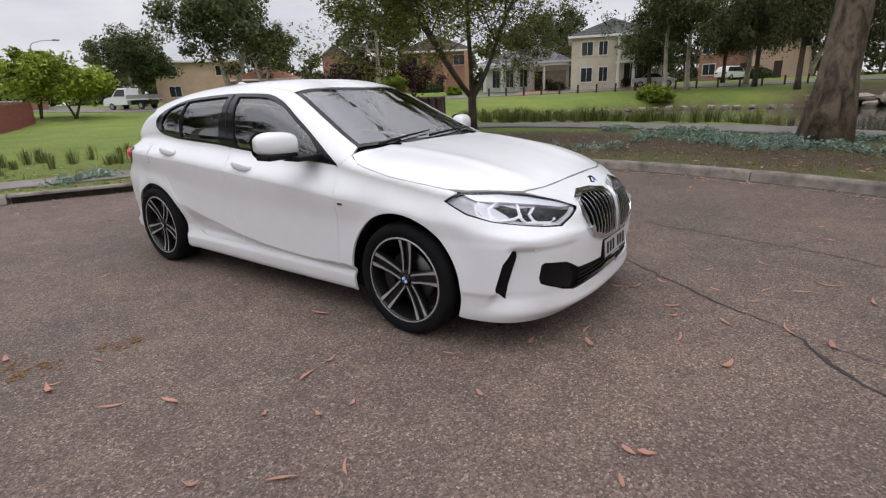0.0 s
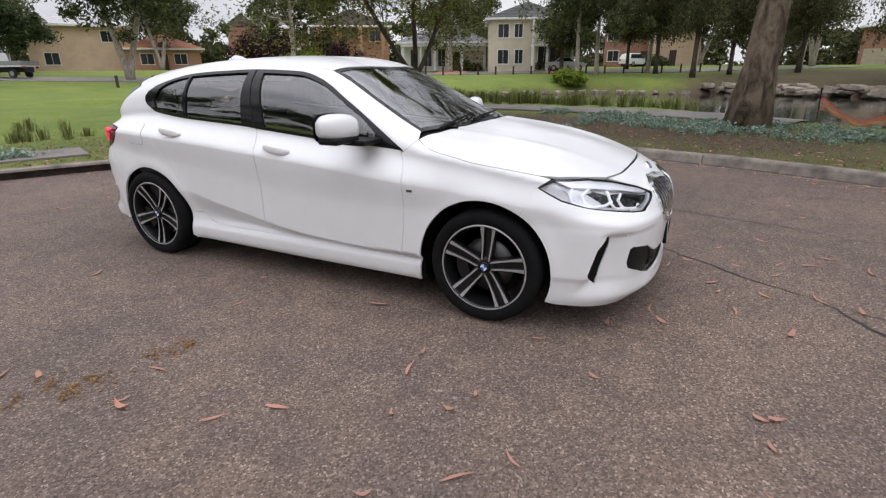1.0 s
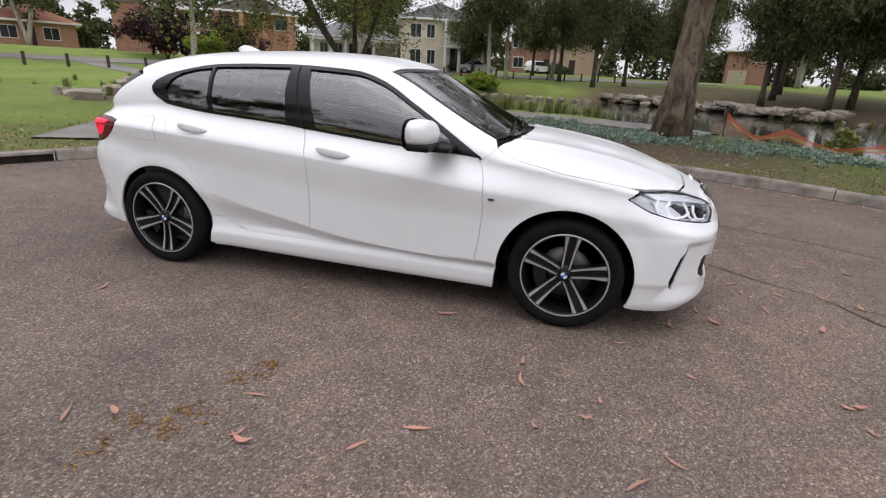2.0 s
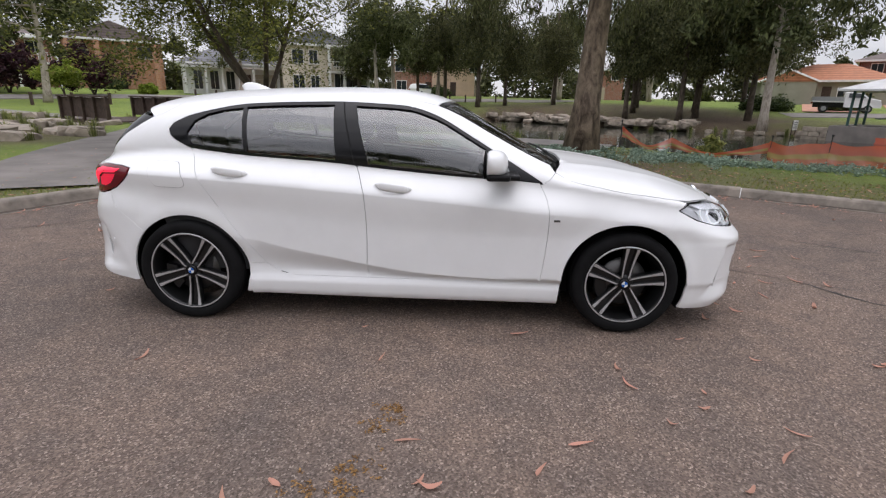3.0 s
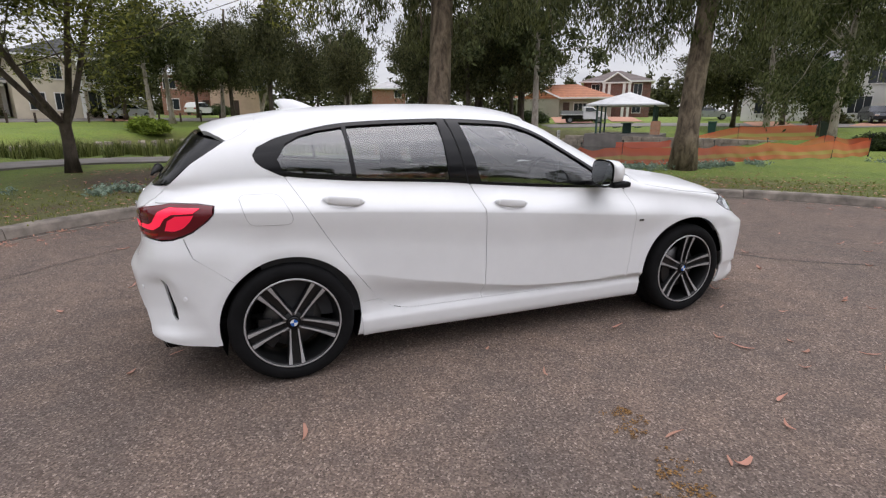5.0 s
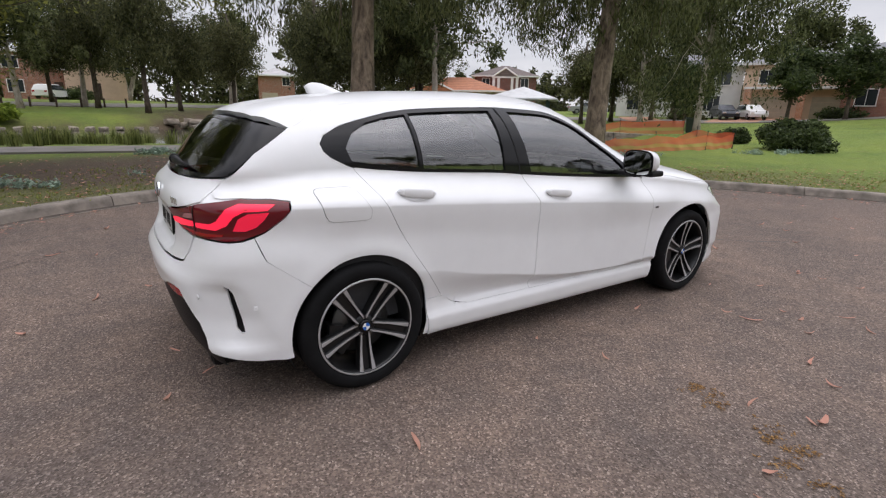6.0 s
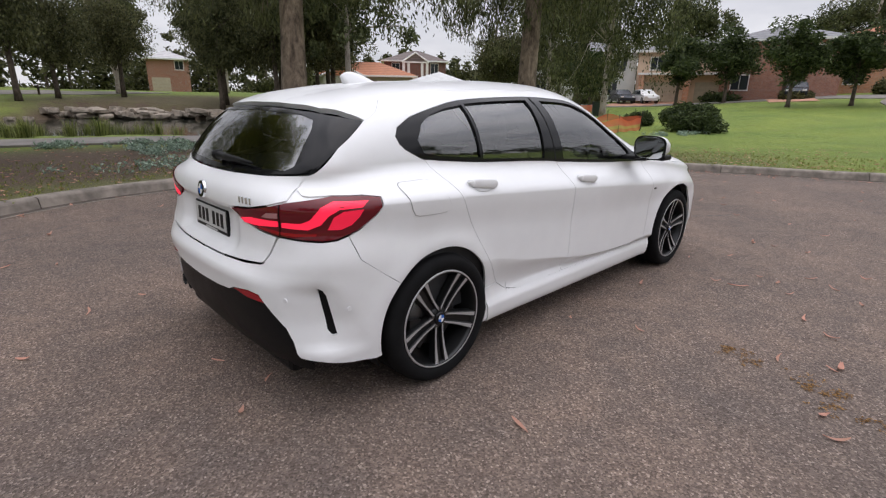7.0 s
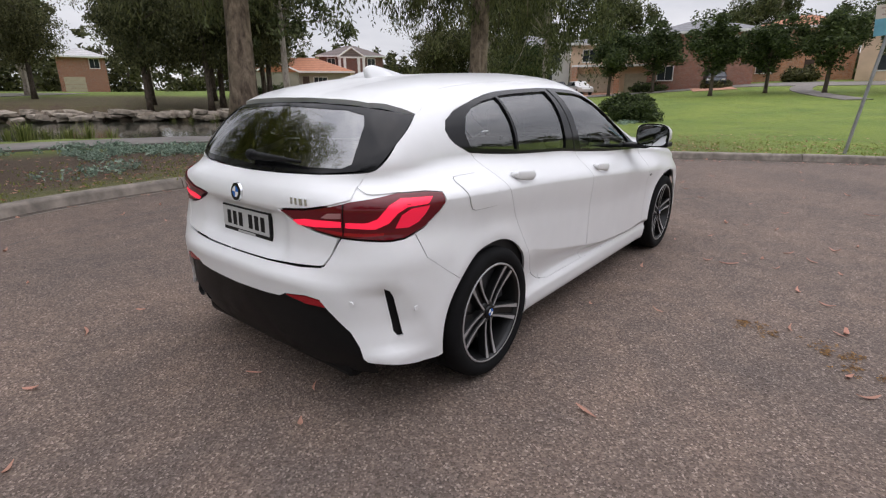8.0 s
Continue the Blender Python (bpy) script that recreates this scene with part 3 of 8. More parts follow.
for x, y, s, a, lab, tall in ((4.7, 52.1, 0.9, 70, "", 0.75), (14.1, 41.0, 0.95, 10, "", 0.85), (17.2, 37.5, 1.0, 120, "", 0.9), (19.5, 39.9, 1.1, 200, "", 0.9), (22.2, 36.9, 1.05, 300, "", 0.92), (-1.8, 54.0, 1.0, 140, "", 0.9),
                              (16.0, 45.0, 1.1, 30, "", 0.85), (18.5, 52.0, 1.2, 165, "", 1.05), (22.5, 47.0, 1.2, 215, "", 1.0), (25.5, 43.0, 1.1, 95, "", 0.95), (10.5, 56.0, 1.0, 265, "", 0.8), (28.5, 50.0, 1.1, 15, "", 1.0), (-11.5, 55.0, 1.0, 75, "", 0.6), (-5.5, 62.0, 0.9, 50, "", 0.75),
                              (36.5, 30.8, 0.9, 90, "dark drooping she-oak near the shelter", 0.62), (41.5, 31.2, 1.0, 190, "dark drooping she-oak near the shelter", 0.66), (46.5, 30.0, 1.0, 250, "dark drooping she-oak near the shelter", 0.6)):
    again(sheoak, x, y, s, a, lab, tall)
for x, y, s, a, lab, tall in ((21.1, 32.8, 1.1, 60, "tall gum with pale leaning limbs near the water", 1.35), (-8.3, 47.9, 0.85, 200, "", 1.0), (-7.1, 51.3, 0.9, 120, "", 1.05), (-2.8, 56.9, 0.9, 10, "", 1.0), 
                              (11.4, 62.0, 0.9, 20, "", 0.8), (-24.5, 54.0, 0.9, 90, "", 0.9)):
    again(ghost, x, y, s, a, lab, tall)
again(weeping, 38.5, 25.7, 1.15, 140)
for x, y, s, a, tall in ((76.7, 28.5, 1.0, 40, 1.25), (-62, 44, 0.9, 130, 0.9), (-30, 75, 1.0, 220, 1.0), (2, 78, 1.0, 310, 1.0), (40, 66, 1.0, 70, 1.0), (84, 10, 1.0, 170, 1.1), (-70, 30, 0.9, 20, 0.8), (66, 36, 0.8, 100, 1.0), (86, -6, 1.1, 100, 1.0), (14, 72, 1.0, 150, 1.05), (25, 67, 0.95, 200, 1.0)):
    again(gum, x, y, s, a, "tall gum tree behind the houses", tall)

for x, y, s, a, tall in ((-17.0, -9.5, 0.9, 60, 1.0), (-22.0, -3.5, 0.85, 210, 1.05), (-13.0, -17.0, 0.8, 320, 0.9), (9.0, -24.0, 0.75, 40, 0.8), (-4.0, -27.0, 0.7, 140, 0.75)):
    again(ghost, x, y, s, a, "gum tree with pale trunk across the road", tall)


def far_woods():
    """Distant belt of trees all round: one mesh of leaf clumps, with trunks."""
    rng = np.random.default_rng(31)
    cs, ss = [], []
    bm = bmesh.new()
    for k in range(210):
        a = 2 * math.pi * k / 210 + rng.normal() * 0.012
        d = 98 + 34 * rng.random()
        x, y = d * math.sin(a), d * math.cos(a)
        h = 5.0 + 5.0 * rng.random() ** 1.6
        z0 = 2.6
        add_tube(bm, [(x, y, z0 - 1.5), (x + 0.2, y, z0 + h * 0.7)], [0.28, 0.12], 5)
        for j in range(19):
            t = rng.random()
            cs.append((x + rng.normal() * 2.1, y + rng.normal() * 2.1, z0 - 1.2 + (h + 1.0) * (0.0 + 0.95 * t)))
            ss.append(1.7 * (1.15 - 0.5 * t))
    woods = tagged(new("far_woods"), "distant belt of olive-green gum trees", "woods", kind="stuff")
    part("trunks", bm, BROWN_BARK, woods)
    v, f = leaf_cloud(cs, ss, 52, 0.40, 0.3, 31, 2.4)
    leaf_mesh("foliage", v, f, OLIVE_LEAF, woods)


far_woods()


# ---- plants of the banks and verges ----
def blades(name, spots, per, tall, wide, material, seed, label, category, lean=0.5):
    """Clumps of upright narrow leaves."""
    rng = np.random.default_rng(seed)
    sp = np.asarray(spots, float)
    c = np.repeat(sp, per, axis=0)
    n = len(c)
    a = rng.random(n) * 2 * math.pi
    r = np.abs(rng.normal(size=n)) * 0.16 * tall
    base = c[:, :3] + np.stack([r * np.cos(a), r * np.sin(a), 0 * a], 1)
    h = tall * (0.5 + 0.6 * rng.random(n)) * c[:, 3]
    out = lean * h * rng.random(n)
    d = np.stack([np.cos(a), np.sin(a)], 1)
    side = np.stack([-d[:, 1], d[:, 0]], 1) * wide / 2
    mid = base.copy()
    mid[:, :2] += d * (out * 0.35)[:, None]
    mid[:, 2] += h * 0.62
    tip = base.copy()
    tip[:, :2] += d * out[:, None]
    tip[:, 2] += h * (1 - 0.25 * rng.random(n))
    z0 = np.zeros((n, 1))
    s3 = np.concatenate([side, z0], 1)
    verts = np.stack([base - s3, base + s3, mid + s3 * 0.8, mid - s3 * 0.8, tip], 1).reshape(-1, 3)
    i = np.arange(n)[:, None] * 5
    quads = np.concatenate([i, i + 1, i + 2, i + 3], 1)
    tris = np.concatenate([i + 3, i + 2, i + 4], 1)
    ob = link_mesh(name, verts.tolist(), [tuple(q) for q in quads.tolist()] + [tuple(q) for q in tris.tolist()], material)
    return tagged(ob, label, category, kind="stuff")


rng = np.random.default_rng(8)
spots = []
for p in resample(POND, 0.55):
    near = np.hypot(p[0], p[1] + 3)
    for _ in range(2 if near < 30 else 1):
        q = p + rng.normal(size=2) * 0.55
        if near > 42 or rng.random() < 0.25 or (p[0] > 5.5 and p[1] < 15):
            continue
        spots.append((q[0], q[1], max(ground_z(*q), WATER_Z - 0.1), 0.45 + 1.0 * rng.random() ** 1.5))
for _ in range(120):
    q = np.array((-9 + 12 * rng.random(), 14.2 + 2.6 * rng.random()))
    spots.append((q[0], q[1], ground_z(*q), 0.5 + 0.5 * rng.random()))
blades("reeds", spots, 70, 0.64, 0.020, REED_LEAF, 9, "green and straw-coloured reeds along the pond edge", "reeds")
spots = []
for _ in range(46):
    q = np.array((-8.6 - 3.0 * rng.random(), -3.5 + 6.5 * rng.random()))
    q[0] -= max(0, 0.35 * (-q[1]))
    spots.append((q[0], q[1], ground_z(*q), 0.5 + 0.6 * rng.random()))
for _ in range(40):
    t = rng.random()
    q = CREEK[1] * (1 - t) + CREEK[3] * t + rng.normal(size=2) * 1.1
    spots.append((q[0], q[1], ground_z(*q), 0.5 + 0.6 * rng.random()))
for _ in range(70):
    t = rng.random()
    q = np.array((-10.6, 8.4)) * (1 - t) + np.array((-18.5, 17.5)) * t + rng.normal(size=2) * 1.1
    spots.append((q[0], q[1], ground_z(*q), 0.6 + 0.7 * rng.random()))
blades("grass_tussocks", spots, 70, 0.42, 0.012, REED_LEAF, 10, "straw and green tussocks in the garden bed", "tussocks")


def verge_points(n, lo, hi, i0, i1, seed):
    r = np.random.default_rng(seed)
    i = r.integers(i0, i1, n)
    out = kerb_line[i] - HEART
    out /= np.linalg.norm(out, axis=1, keepdims=True)
    q = kerb_line[i] + out * (lo + (hi - lo) * r.random(n) ** 1.3)[:, None] + r.normal(size=(n, 2)) * 0.12
    return q


n_front = [i for i, p in enumerate(kerb_line) if p[1] > -4.5]
q = verge_points(5200, 0.22, 3.2, n_front[0], n_front[-1], 12)
zz = height(q[:, 0], q[:, 1])
blades("verge_grass", np.column_stack([q, zz - 0.01, 0.5 + np.random.default_rng(2).random(len(q))]).tolist(), 9, 0.045, 0.006, VERGE_BLADE, 14, "short thin grass on the verge", "grass", 0.9)


def mound_cover(bands, count, seed):
    """Low grey-green ground cover: leaves close to the ground in drifts."""
    r = np.random.default_rng(seed)
    cs, ss = [], []
    for (x0, y0), (x1, y1), wide, dens in bands:
        L = math.hypot(x1 - x0, y1 - y0)
        for _ in range(int(count * L * wide * dens)):
            t, s = r.random(), r.normal() * 0.36
            x, y = x0 + (x1 - x0) * t - (y1 - y0) / L * s * wide, y0 + (y1 - y0) * t + (x1 - x0) / L * s * wide
            if noise.noise(Vector((x * 1.1, y * 1.1, 0))) < -0.22:
                continue
            cs.append((x, y, ground_z(x, y) + 0.05))
            ss.append(0.10 + 0.08 * r.random())
    return cs, ss


cs, ss = mound_cover([((-0.2, 9.6), (3.6, 8.2), 1.2, 1.0), ((2.2, 8.6), (6.0, 7.5), 1.6, 1.1), ((5.6, 7.5), (13.0, 7.0), 0.75, 1.0), ((-4.4, 5.6), (-3.2, 6.6), 1.0, 0.9), ((-6.9, 1.0), (-6.2, -1.6), 0.45, 0.8), ((-2.2, 6.6), (0.2, 7.1), 0.45, 0.5),
                      ((-6.0, 5.2), (-5.3, 6.8), 0.7, 0.7), ((-1.5, 11.0), (1.2, 10.5), 0.7, 0.7), ((17, 6.2), (20, 5.2), 0.6, 0.7)], 34, 15)
v, f = leaf_cloud(cs, ss, 42, 0.030, 0.0, 15, 2.2)
g = leaf_mesh("ground_cover", v, f, SILVER_LEAF, None)
tagged(g, "grey-green silvery ground cover on the verge", "ground cover", kind="stuff")


def shrub(x, y, r, h, leaves, seed, label, leaf=0.07, n=40, per=140):
    e = empty("shrub", pose(x, y, ground_z(x, y)), label, "shrub")
    g = np.random.default_rng(seed)
    cs, ss = [], []
    bm = bmesh.new()
    for k in range(n):
        a, t = g.random() * 2 * math.pi, g.random() ** 0.6
        q = (r * t * math.cos(a) * 0.8, r * t * math.sin(a) * 0.8, h * (0.12 + 0.7 * g.random() * (1 - 0.5 * t * t)))
        cs.append(q)
        ss.append(0.30 * r * (0.7 + 0.6 * g.random()))
        if k % 4 == 0:
            add_tube(bm, [(0, 0, -0.05), (q[0] * 0.5, q[1] * 0.5, q[2] * 0.6), q], [0.03, 0.02, 0.006], 5)
    part("stems", bm, BROWN_BARK, e)
    v, f = leaf_cloud(cs, ss, per, leaf, 0.1, seed)
    leaf_mesh("foliage", v, f, leaves, e)
    return e


shrub(20.5, 6.0, 1.35, 1.45, DARK_LEAF, 41, "dense dark-green shrub on the lawn", 0.06, 60, 220)
shrub(21.9, 9.1, 0.8, 0.75, DARK_LEAF, 42, "small dark shrub beside the fenced hollow", 0.06)
shrub(-8.0, 43.8, 1.6, 1.5, LIME_LEAF, 43, "bright green bush on the far bank", 0.11)
shrub(-32.3, 49.1, 1.0, 1.3, LIME_LEAF, 44, "rounded yellow-green bush in a garden", 0.1)
shrub(8.3, 12.9, 0.7, 1.6, REED_LEAF, 45, "thin green shrub standing in the water margin", 0.07)
for i, (x, y, r, h) in enumerate(((50.5, 28.5, 2.0, 1.1), (56, 16.5, 2.2, 1.0), (38.5, 49, 2.0, 1.6), (29.5, 47.5, 2.4, 1.6), (-24, 58, 2.5, 1.3), (-4, 75, 3.0, 1.6), (54.5, 9.5, 1.6, 0.9), (-41, 56, 2.0, 1.5), (62, 3, 2.0, 1.6), (36, 46.5, 1.6, 1.4), (-13.5, 57.5, 1.8, 1.2))):
    shrub(x, y, r, h, DARK_LEAF if i % 2 else OLIVE_LEAF, 50 + i, "clipped garden shrubs before a house", 0.13, 36, 90)


# ---- rocks of the weir and banks ----
def rock(name, x, y, z, sx, sy, sz, seed, parent, turn):
    bm = bmesh.new()
    bmesh.ops.create_icosphere(bm, subdivisions=2, radius=1.0)
    for v in bm.verts:
        n = noise.noise(v.co * 1.3 + Vector((seed * 3.1, 0, 0)))
        v.co *= 1 + 0.35 * n
        v.co = Vector((max(-0.72, min(0.72, v.co.x)), max(-0.72, min(0.72, v.co.y)), max(-0.6, min(0.55, v.co.z))))
    bmesh.ops.transform(bm, matrix=pose(x, y, z, 8 * math.sin(seed), 8 * math.cos(seed * 2), turn) @ Matrix.Diagonal((sx, sy, sz, 1)), verts=bm.verts)
    return part(name, bm, ROCK, parent)


weir = tagged(new("rock_weir"), "stacked flat boulders across the head of the pond", "boulders")
r = np.random.default_rng(61)
for k in range(86):
    t = r.random()
    a, b, c = np.array((3.5, 46.0)), np.array((11.5, 42.5)), np.array((16.8, 33.6))
    p = (1 - t) ** 2 * a + 2 * t * (1 - t) * b + t * t * c + r.normal(size=2) * 0.8
    rock("boulder", p[0], p[1], WATER_Z + 0.15 + 0.55 * r.random(), 0.5 + 0.6 * r.random(), 0.4 + 0.4 * r.random(), 0.2 + 0.2 * r.random(), k, weir, r.random() * 360)
bank = tagged(new("bank_edging"), "rough stones edging the far bank", "stones")
for k, p in enumerate(resample(POND, 1.05)):
    if (p[1] > 29 and p[0] < 2) or (p[0] > 16.5 and p[1] > 29.5):
        q = p + r.normal(size=2) * 0.2
        rock("stone", q[0], q[1], WATER_Z + 0.12, 0.42, 0.32, 0.18 + 0.08 * r.random(), 100 + k, bank, r.random() * 360)
gully = tagged(new("creek_stones"), "tumbled stones in the dry creek bed", "stones")
for k in range(46):
    t = r.random() * 2.2
    i = int(t)
    p = CREEK[i] + (CREEK[i + 1] - CREEK[i]) * (t - i) + r.normal(size=2) * 0.8
    rock("stone", p[0], p[1], ground_z(*p) + 0.08, 0.3 + 0.4 * r.random(), 0.25 + 0.3 * r.random(), 0.15 + 0.2 * r.random(), 200 + k, gully, r.random() * 360)
bed = tagged(new("creek_stones"), "rough stones among grass beside the footbridge", "stones")
for k in range(58):
    t = r.random()
    p = np.array((-10.6, 8.4)) * (1 - t) + np.array((-18.5, 17.5)) * t + r.normal(size=2) * 1.0
    rock("stone", p[0], p[1], ground_z(*p) + 0.06, 0.25 + 0.5 * r.random(), 0.25 + 0.35 * r.random(), 0.15 + 0.22 * r.random(), 300 + k, bed, r.random() * 360)


# ---- houses ----
RED_BRICK = brick_mat("red_brick", (0.26, 0.10, 0.065), (0.34, 0.15, 0.095), (0.35, 0.31, 0.27))
ORANGE_BRICK = brick_mat("orange_brick", (0.42, 0.19, 0.10), (0.50, 0.25, 0.14), (0.42, 0.36, 0.30))
DARK_BRICK = brick_mat("dark_brick", (0.125, 0.048, 0.038), (0.175, 0.07, 0.052), (0.19, 0.16, 0.14))
SAGE = plain("sage_render", (0.29, 0.28, 0.225), 0.85, vary=0.12, scale=0.8)
CREAM = plain("cream_render", (0.60, 0.53, 0.41), 0.85, vary=0.12, scale=0.8)
PEACH = plain("peach_render", (0.58, 0.42, 0.30), 0.85, vary=0.12, scale=0.8)
WHITE_WALL = plain("white_render", (0.70, 0.69, 0.67), 0.8, vary=0.1, scale=0.8)
WHITE_TRIM = plain("white_trim", (0.74, 0.73, 0.71), 0.6, vary=0.08, scale=3)
ROOF_GREY = tile_roof_mat("grey_roof_tile", (0.20, 0.20, 0.21))
ROOF_BROWN = tile_roof_mat("brown_roof_tile", (0.14, 0.11, 0.10))
ROOF_ORANGE = tile_roof_mat("terracotta_roof_tile", (0.40, 0.16, 0.08))
ROOF_PALE = tile_roof_mat("pale_roof_tile", (0.48, 0.47, 0.47))
DRIVE = plain("terracotta_drive", (0.46, 0.24, 0.16), 0.85, vary=0.2, scale=2, bumps=0.2)
GARAGE = plain("garage_door", (0.42, 0.36, 0.27), 0.6, vary=0.1, scale=2)
TIMBER_DARK = plain("dark_stained_timber", (0.060, 0.038, 0.028), 0.8, vary=0.35, scale=6, bumps=0.4, bscale=30)
RED_TIMBER = plain("red_stained_fence", (0.21, 0.055, 0.04), 0.8, vary=0.25, scale=4)
GALV = plain("galvanised_steel", (0.36, 0.37, 0.38), 0.45, 0.7, vary=0.15, scale=12)


def house(x, y, turn, w, d, storeys, wall, roof_m, label, roof="hip", eave=0.5, rise=1.9, windows=(), door=None, garage=(), columns=(), porch=None, gable=None, balcony=None, sh=2.75, piers=None):
    """A suburban house: walls, roof, windows with frames and panes, doors, porch. Local -y is its front."""
    e = empty("house", pose(x, y, ground_z(x, y) - 0.15, 0, 0, turn), label, "house")
    H = sh * storeys + 0.15
    walls = part("wall", boxed(-w / 2, w / 2, -d / 2, d / 2, -1.0, H), wall, e)
    W, D = w / 2 + eave, d / 2 + eave
    bm = bmesh.new()
    if roof == "hip":
        r = max(0.0, W - D)
        q = [bm.verts.new(p) for p in ((-W, -D, H), (W, -D, H), (W, D, H), (-W, D, H), (-max(r, 0.01), 0, H + rise), (max(r, 0.01), 0, H + rise))]
        for f in ((0, 1, 5, 4), (1, 2, 5), (2, 3, 4, 5), (3, 0, 4), (3, 2, 1, 0)):
            bm.faces.new([q[i] for i in f])
    else:
        q = [bm.verts.new(p) for p in ((-W, -D, H), (W, -D, H), (W, D, H), (-W, D, H), (0, -D, H + rise), (0, D, H + rise))]
        for f in ((0, 4, 5, 3), (4, 1, 2, 5), (0, 1, 4), (2, 3, 5), (3, 2, 1, 0)):
            bm.faces.new([q[i] for i in f])
    ro = part("roof", bm, roof_m, e)
    bm = boxed(-W - 0.04, W + 0.04, -D - 0.06, D + 0.06, H - 0.2, H + 0.02)
    part("fascia", bm, WHITE_TRIM, ro)

    def pane(wx, wz, ww, wh, name="window", glass=DARK_GLASS, mull=1):
        o = new(name)
        o.parent = e
        o.matrix_basis = pose(wx, -d / 2, wz)
        for a, b, c, g in ((-ww / 2 - 0.07, -ww / 2, 0, wh), (ww / 2, ww / 2 + 0.07, 0, wh), (-ww / 2 - 0.07, ww / 2 + 0.07, wh, wh + 0.08)):
            part("window_frame", boxed(a, b, -0.05, 0.02, c, g), WHITE_TRIM, o)
        part("sill", boxed(-ww / 2 - 0.1, ww / 2 + 0.1, -0.09, 0.02, -0.09, 0), WHITE_TRIM, o)
        for k in range(mull + 1):
            a = -ww / 2 + ww * k / (mull + 1)
            part("pane", boxed(a + 0.02, a + ww / (mull + 1) - 0.02, -0.02, 0.0, 0.02, wh - 0.02), glass, o)
        for k in range(1, mull + 1):
            a = -ww / 2 + ww * k / (mull + 1)
            part("mullion", boxed(a - 0.02, a + 0.02, -0.045, 0.0, 0, wh), WHITE_TRIM, o)
    for wx, wz, ww, wh in windows:
        pane(wx, wz, ww, wh, mull=1 if ww < 1.7 else 2)
    if door is not None:
        part("door", boxed(door - 0.45, door + 0.45, -d / 2 - 0.05, -d / 2 + 0.02, 0.1, 2.2, 0.01), TIMBER_DARK, e)
    for gx, gw in garage:
        o = new("garage_door")
        o.parent = e
        for k in range(4):
            part("panel", boxed(gx - gw / 2, gx + gw / 2, -d / 2 - 0.05, -d / 2 + 0.02, 0.12 + 0.53 * k, 0.12 + 0.53 * k + 0.515, 0.008), GARAGE, o)
    for cx, cy, cz0, cz1, cw in columns:
        part("column", boxed(cx - cw / 2, cx + cw / 2, cy - cw / 2, cy + cw / 2, cz0, cz1, 0.01), piers or WHITE_TRIM, e)
    if porch:
        x0, x1, y0, z = porch
        part("porch_roof", boxed(x0, x1, y0, -d / 2, z, z + 0.22, 0.01), WHITE_TRIM, e)
    if gable:
        gx, gw, gz, gr, gy = gable
        bm = bmesh.new()
        q = [bm.verts.new(p) for p in ((gx - gw / 2, gy, gz), (gx + gw / 2, gy, gz), (gx, gy, gz + gr), (gx - gw / 2, 0, gz), (gx + gw / 2, 0, gz), (gx, 0, gz + gr))]
        for f in ((0, 1, 2), (0, 2, 5, 3), (1, 4, 5, 2), (0, 3, 4, 1)):
            bm.faces.new([q[i] for i in f])
        part("gable_roof", bm, roof_m, e)
        for s in (-1, 1):
            bm = bmesh.new()
            add_tube(bm, [(gx + s * gw / 2 * 1.03, gy - 0.05, gz - 0.05), (gx, gy - 0.05, gz + gr + 0.08)], [0.13, 0.13], 4)
            part("barge_board", bm, WHITE_TRIM, e)
        part("gable_wall", boxed(gx - gw / 2 + 0.25, gx + gw / 2 - 0.25, gy + 0.1, -d / 2 + 0.05, -0.5, gz), wall, e)
    if balcony:
        x0, x1, y0, z = balcony
        b = new("balcony")
        b.parent = e
        part("slab", boxed(x0, x1, y0, -d / 2, z - 0.2, z), WHITE_TRIM, b)
        part("hand_rail", boxed(x0, x1, y0, y0 + 0.06, z + 0.95, z + 1.02), WHITE_TRIM, b)
        n = int((x1 - x0) / 0.28)
        for k in range(n + 1):
            xx = x0 + 0.03 + (x1 - x0 - 0.06) * k / n
            part("baluster", boxed(xx - 0.02, xx + 0.02, y0 + 0.01, y0 + 0.05, z, z + 0.96), WHITE_TRIM, b)
    return e


def facing(x, y):
    """The turn that brings a house's front towards the turning circle."""
    return math.degrees(math.atan2(y + 3, x)) - 90


two = ((-3.4, 3.7, 1.5, 1.3), (3.2, 3.7, 1.5, 1.3), (-3.2, 0.9, 1.5, 1.4))
house(-17.7, 60.5, facing(-17.7, 60.5) + 6, 8.6, 9, 2, CREAM, ROOF_GREY, "cream two-storey house with a white gable and balcony", "gable", 0.4, 1.6, ((-2.6, 3.6, 1.2, 1.4), (-0.9, 3.6, 0.9, 1.4), (-2.6, 0.8, 1.2, 1.5), (-0.8, 0.8, 0.9, 1.5), (2.4, 3.4, 2.0, 1.9), (2.4, 0.7, 2.0, 1.9)), 3.6,
      columns=[(c, -6.6, 0, 2.7, 0.28) for c in (0.6, 2.2, 3.8, 4.9)] + [(c, -6.6, 2.9, 5.3, 0.24) for c in (0.6, 4.9)], porch=(0.4, 5.1, -6.7, 5.3), balcony=(0.5, 5.0, -6.6, 2.8))
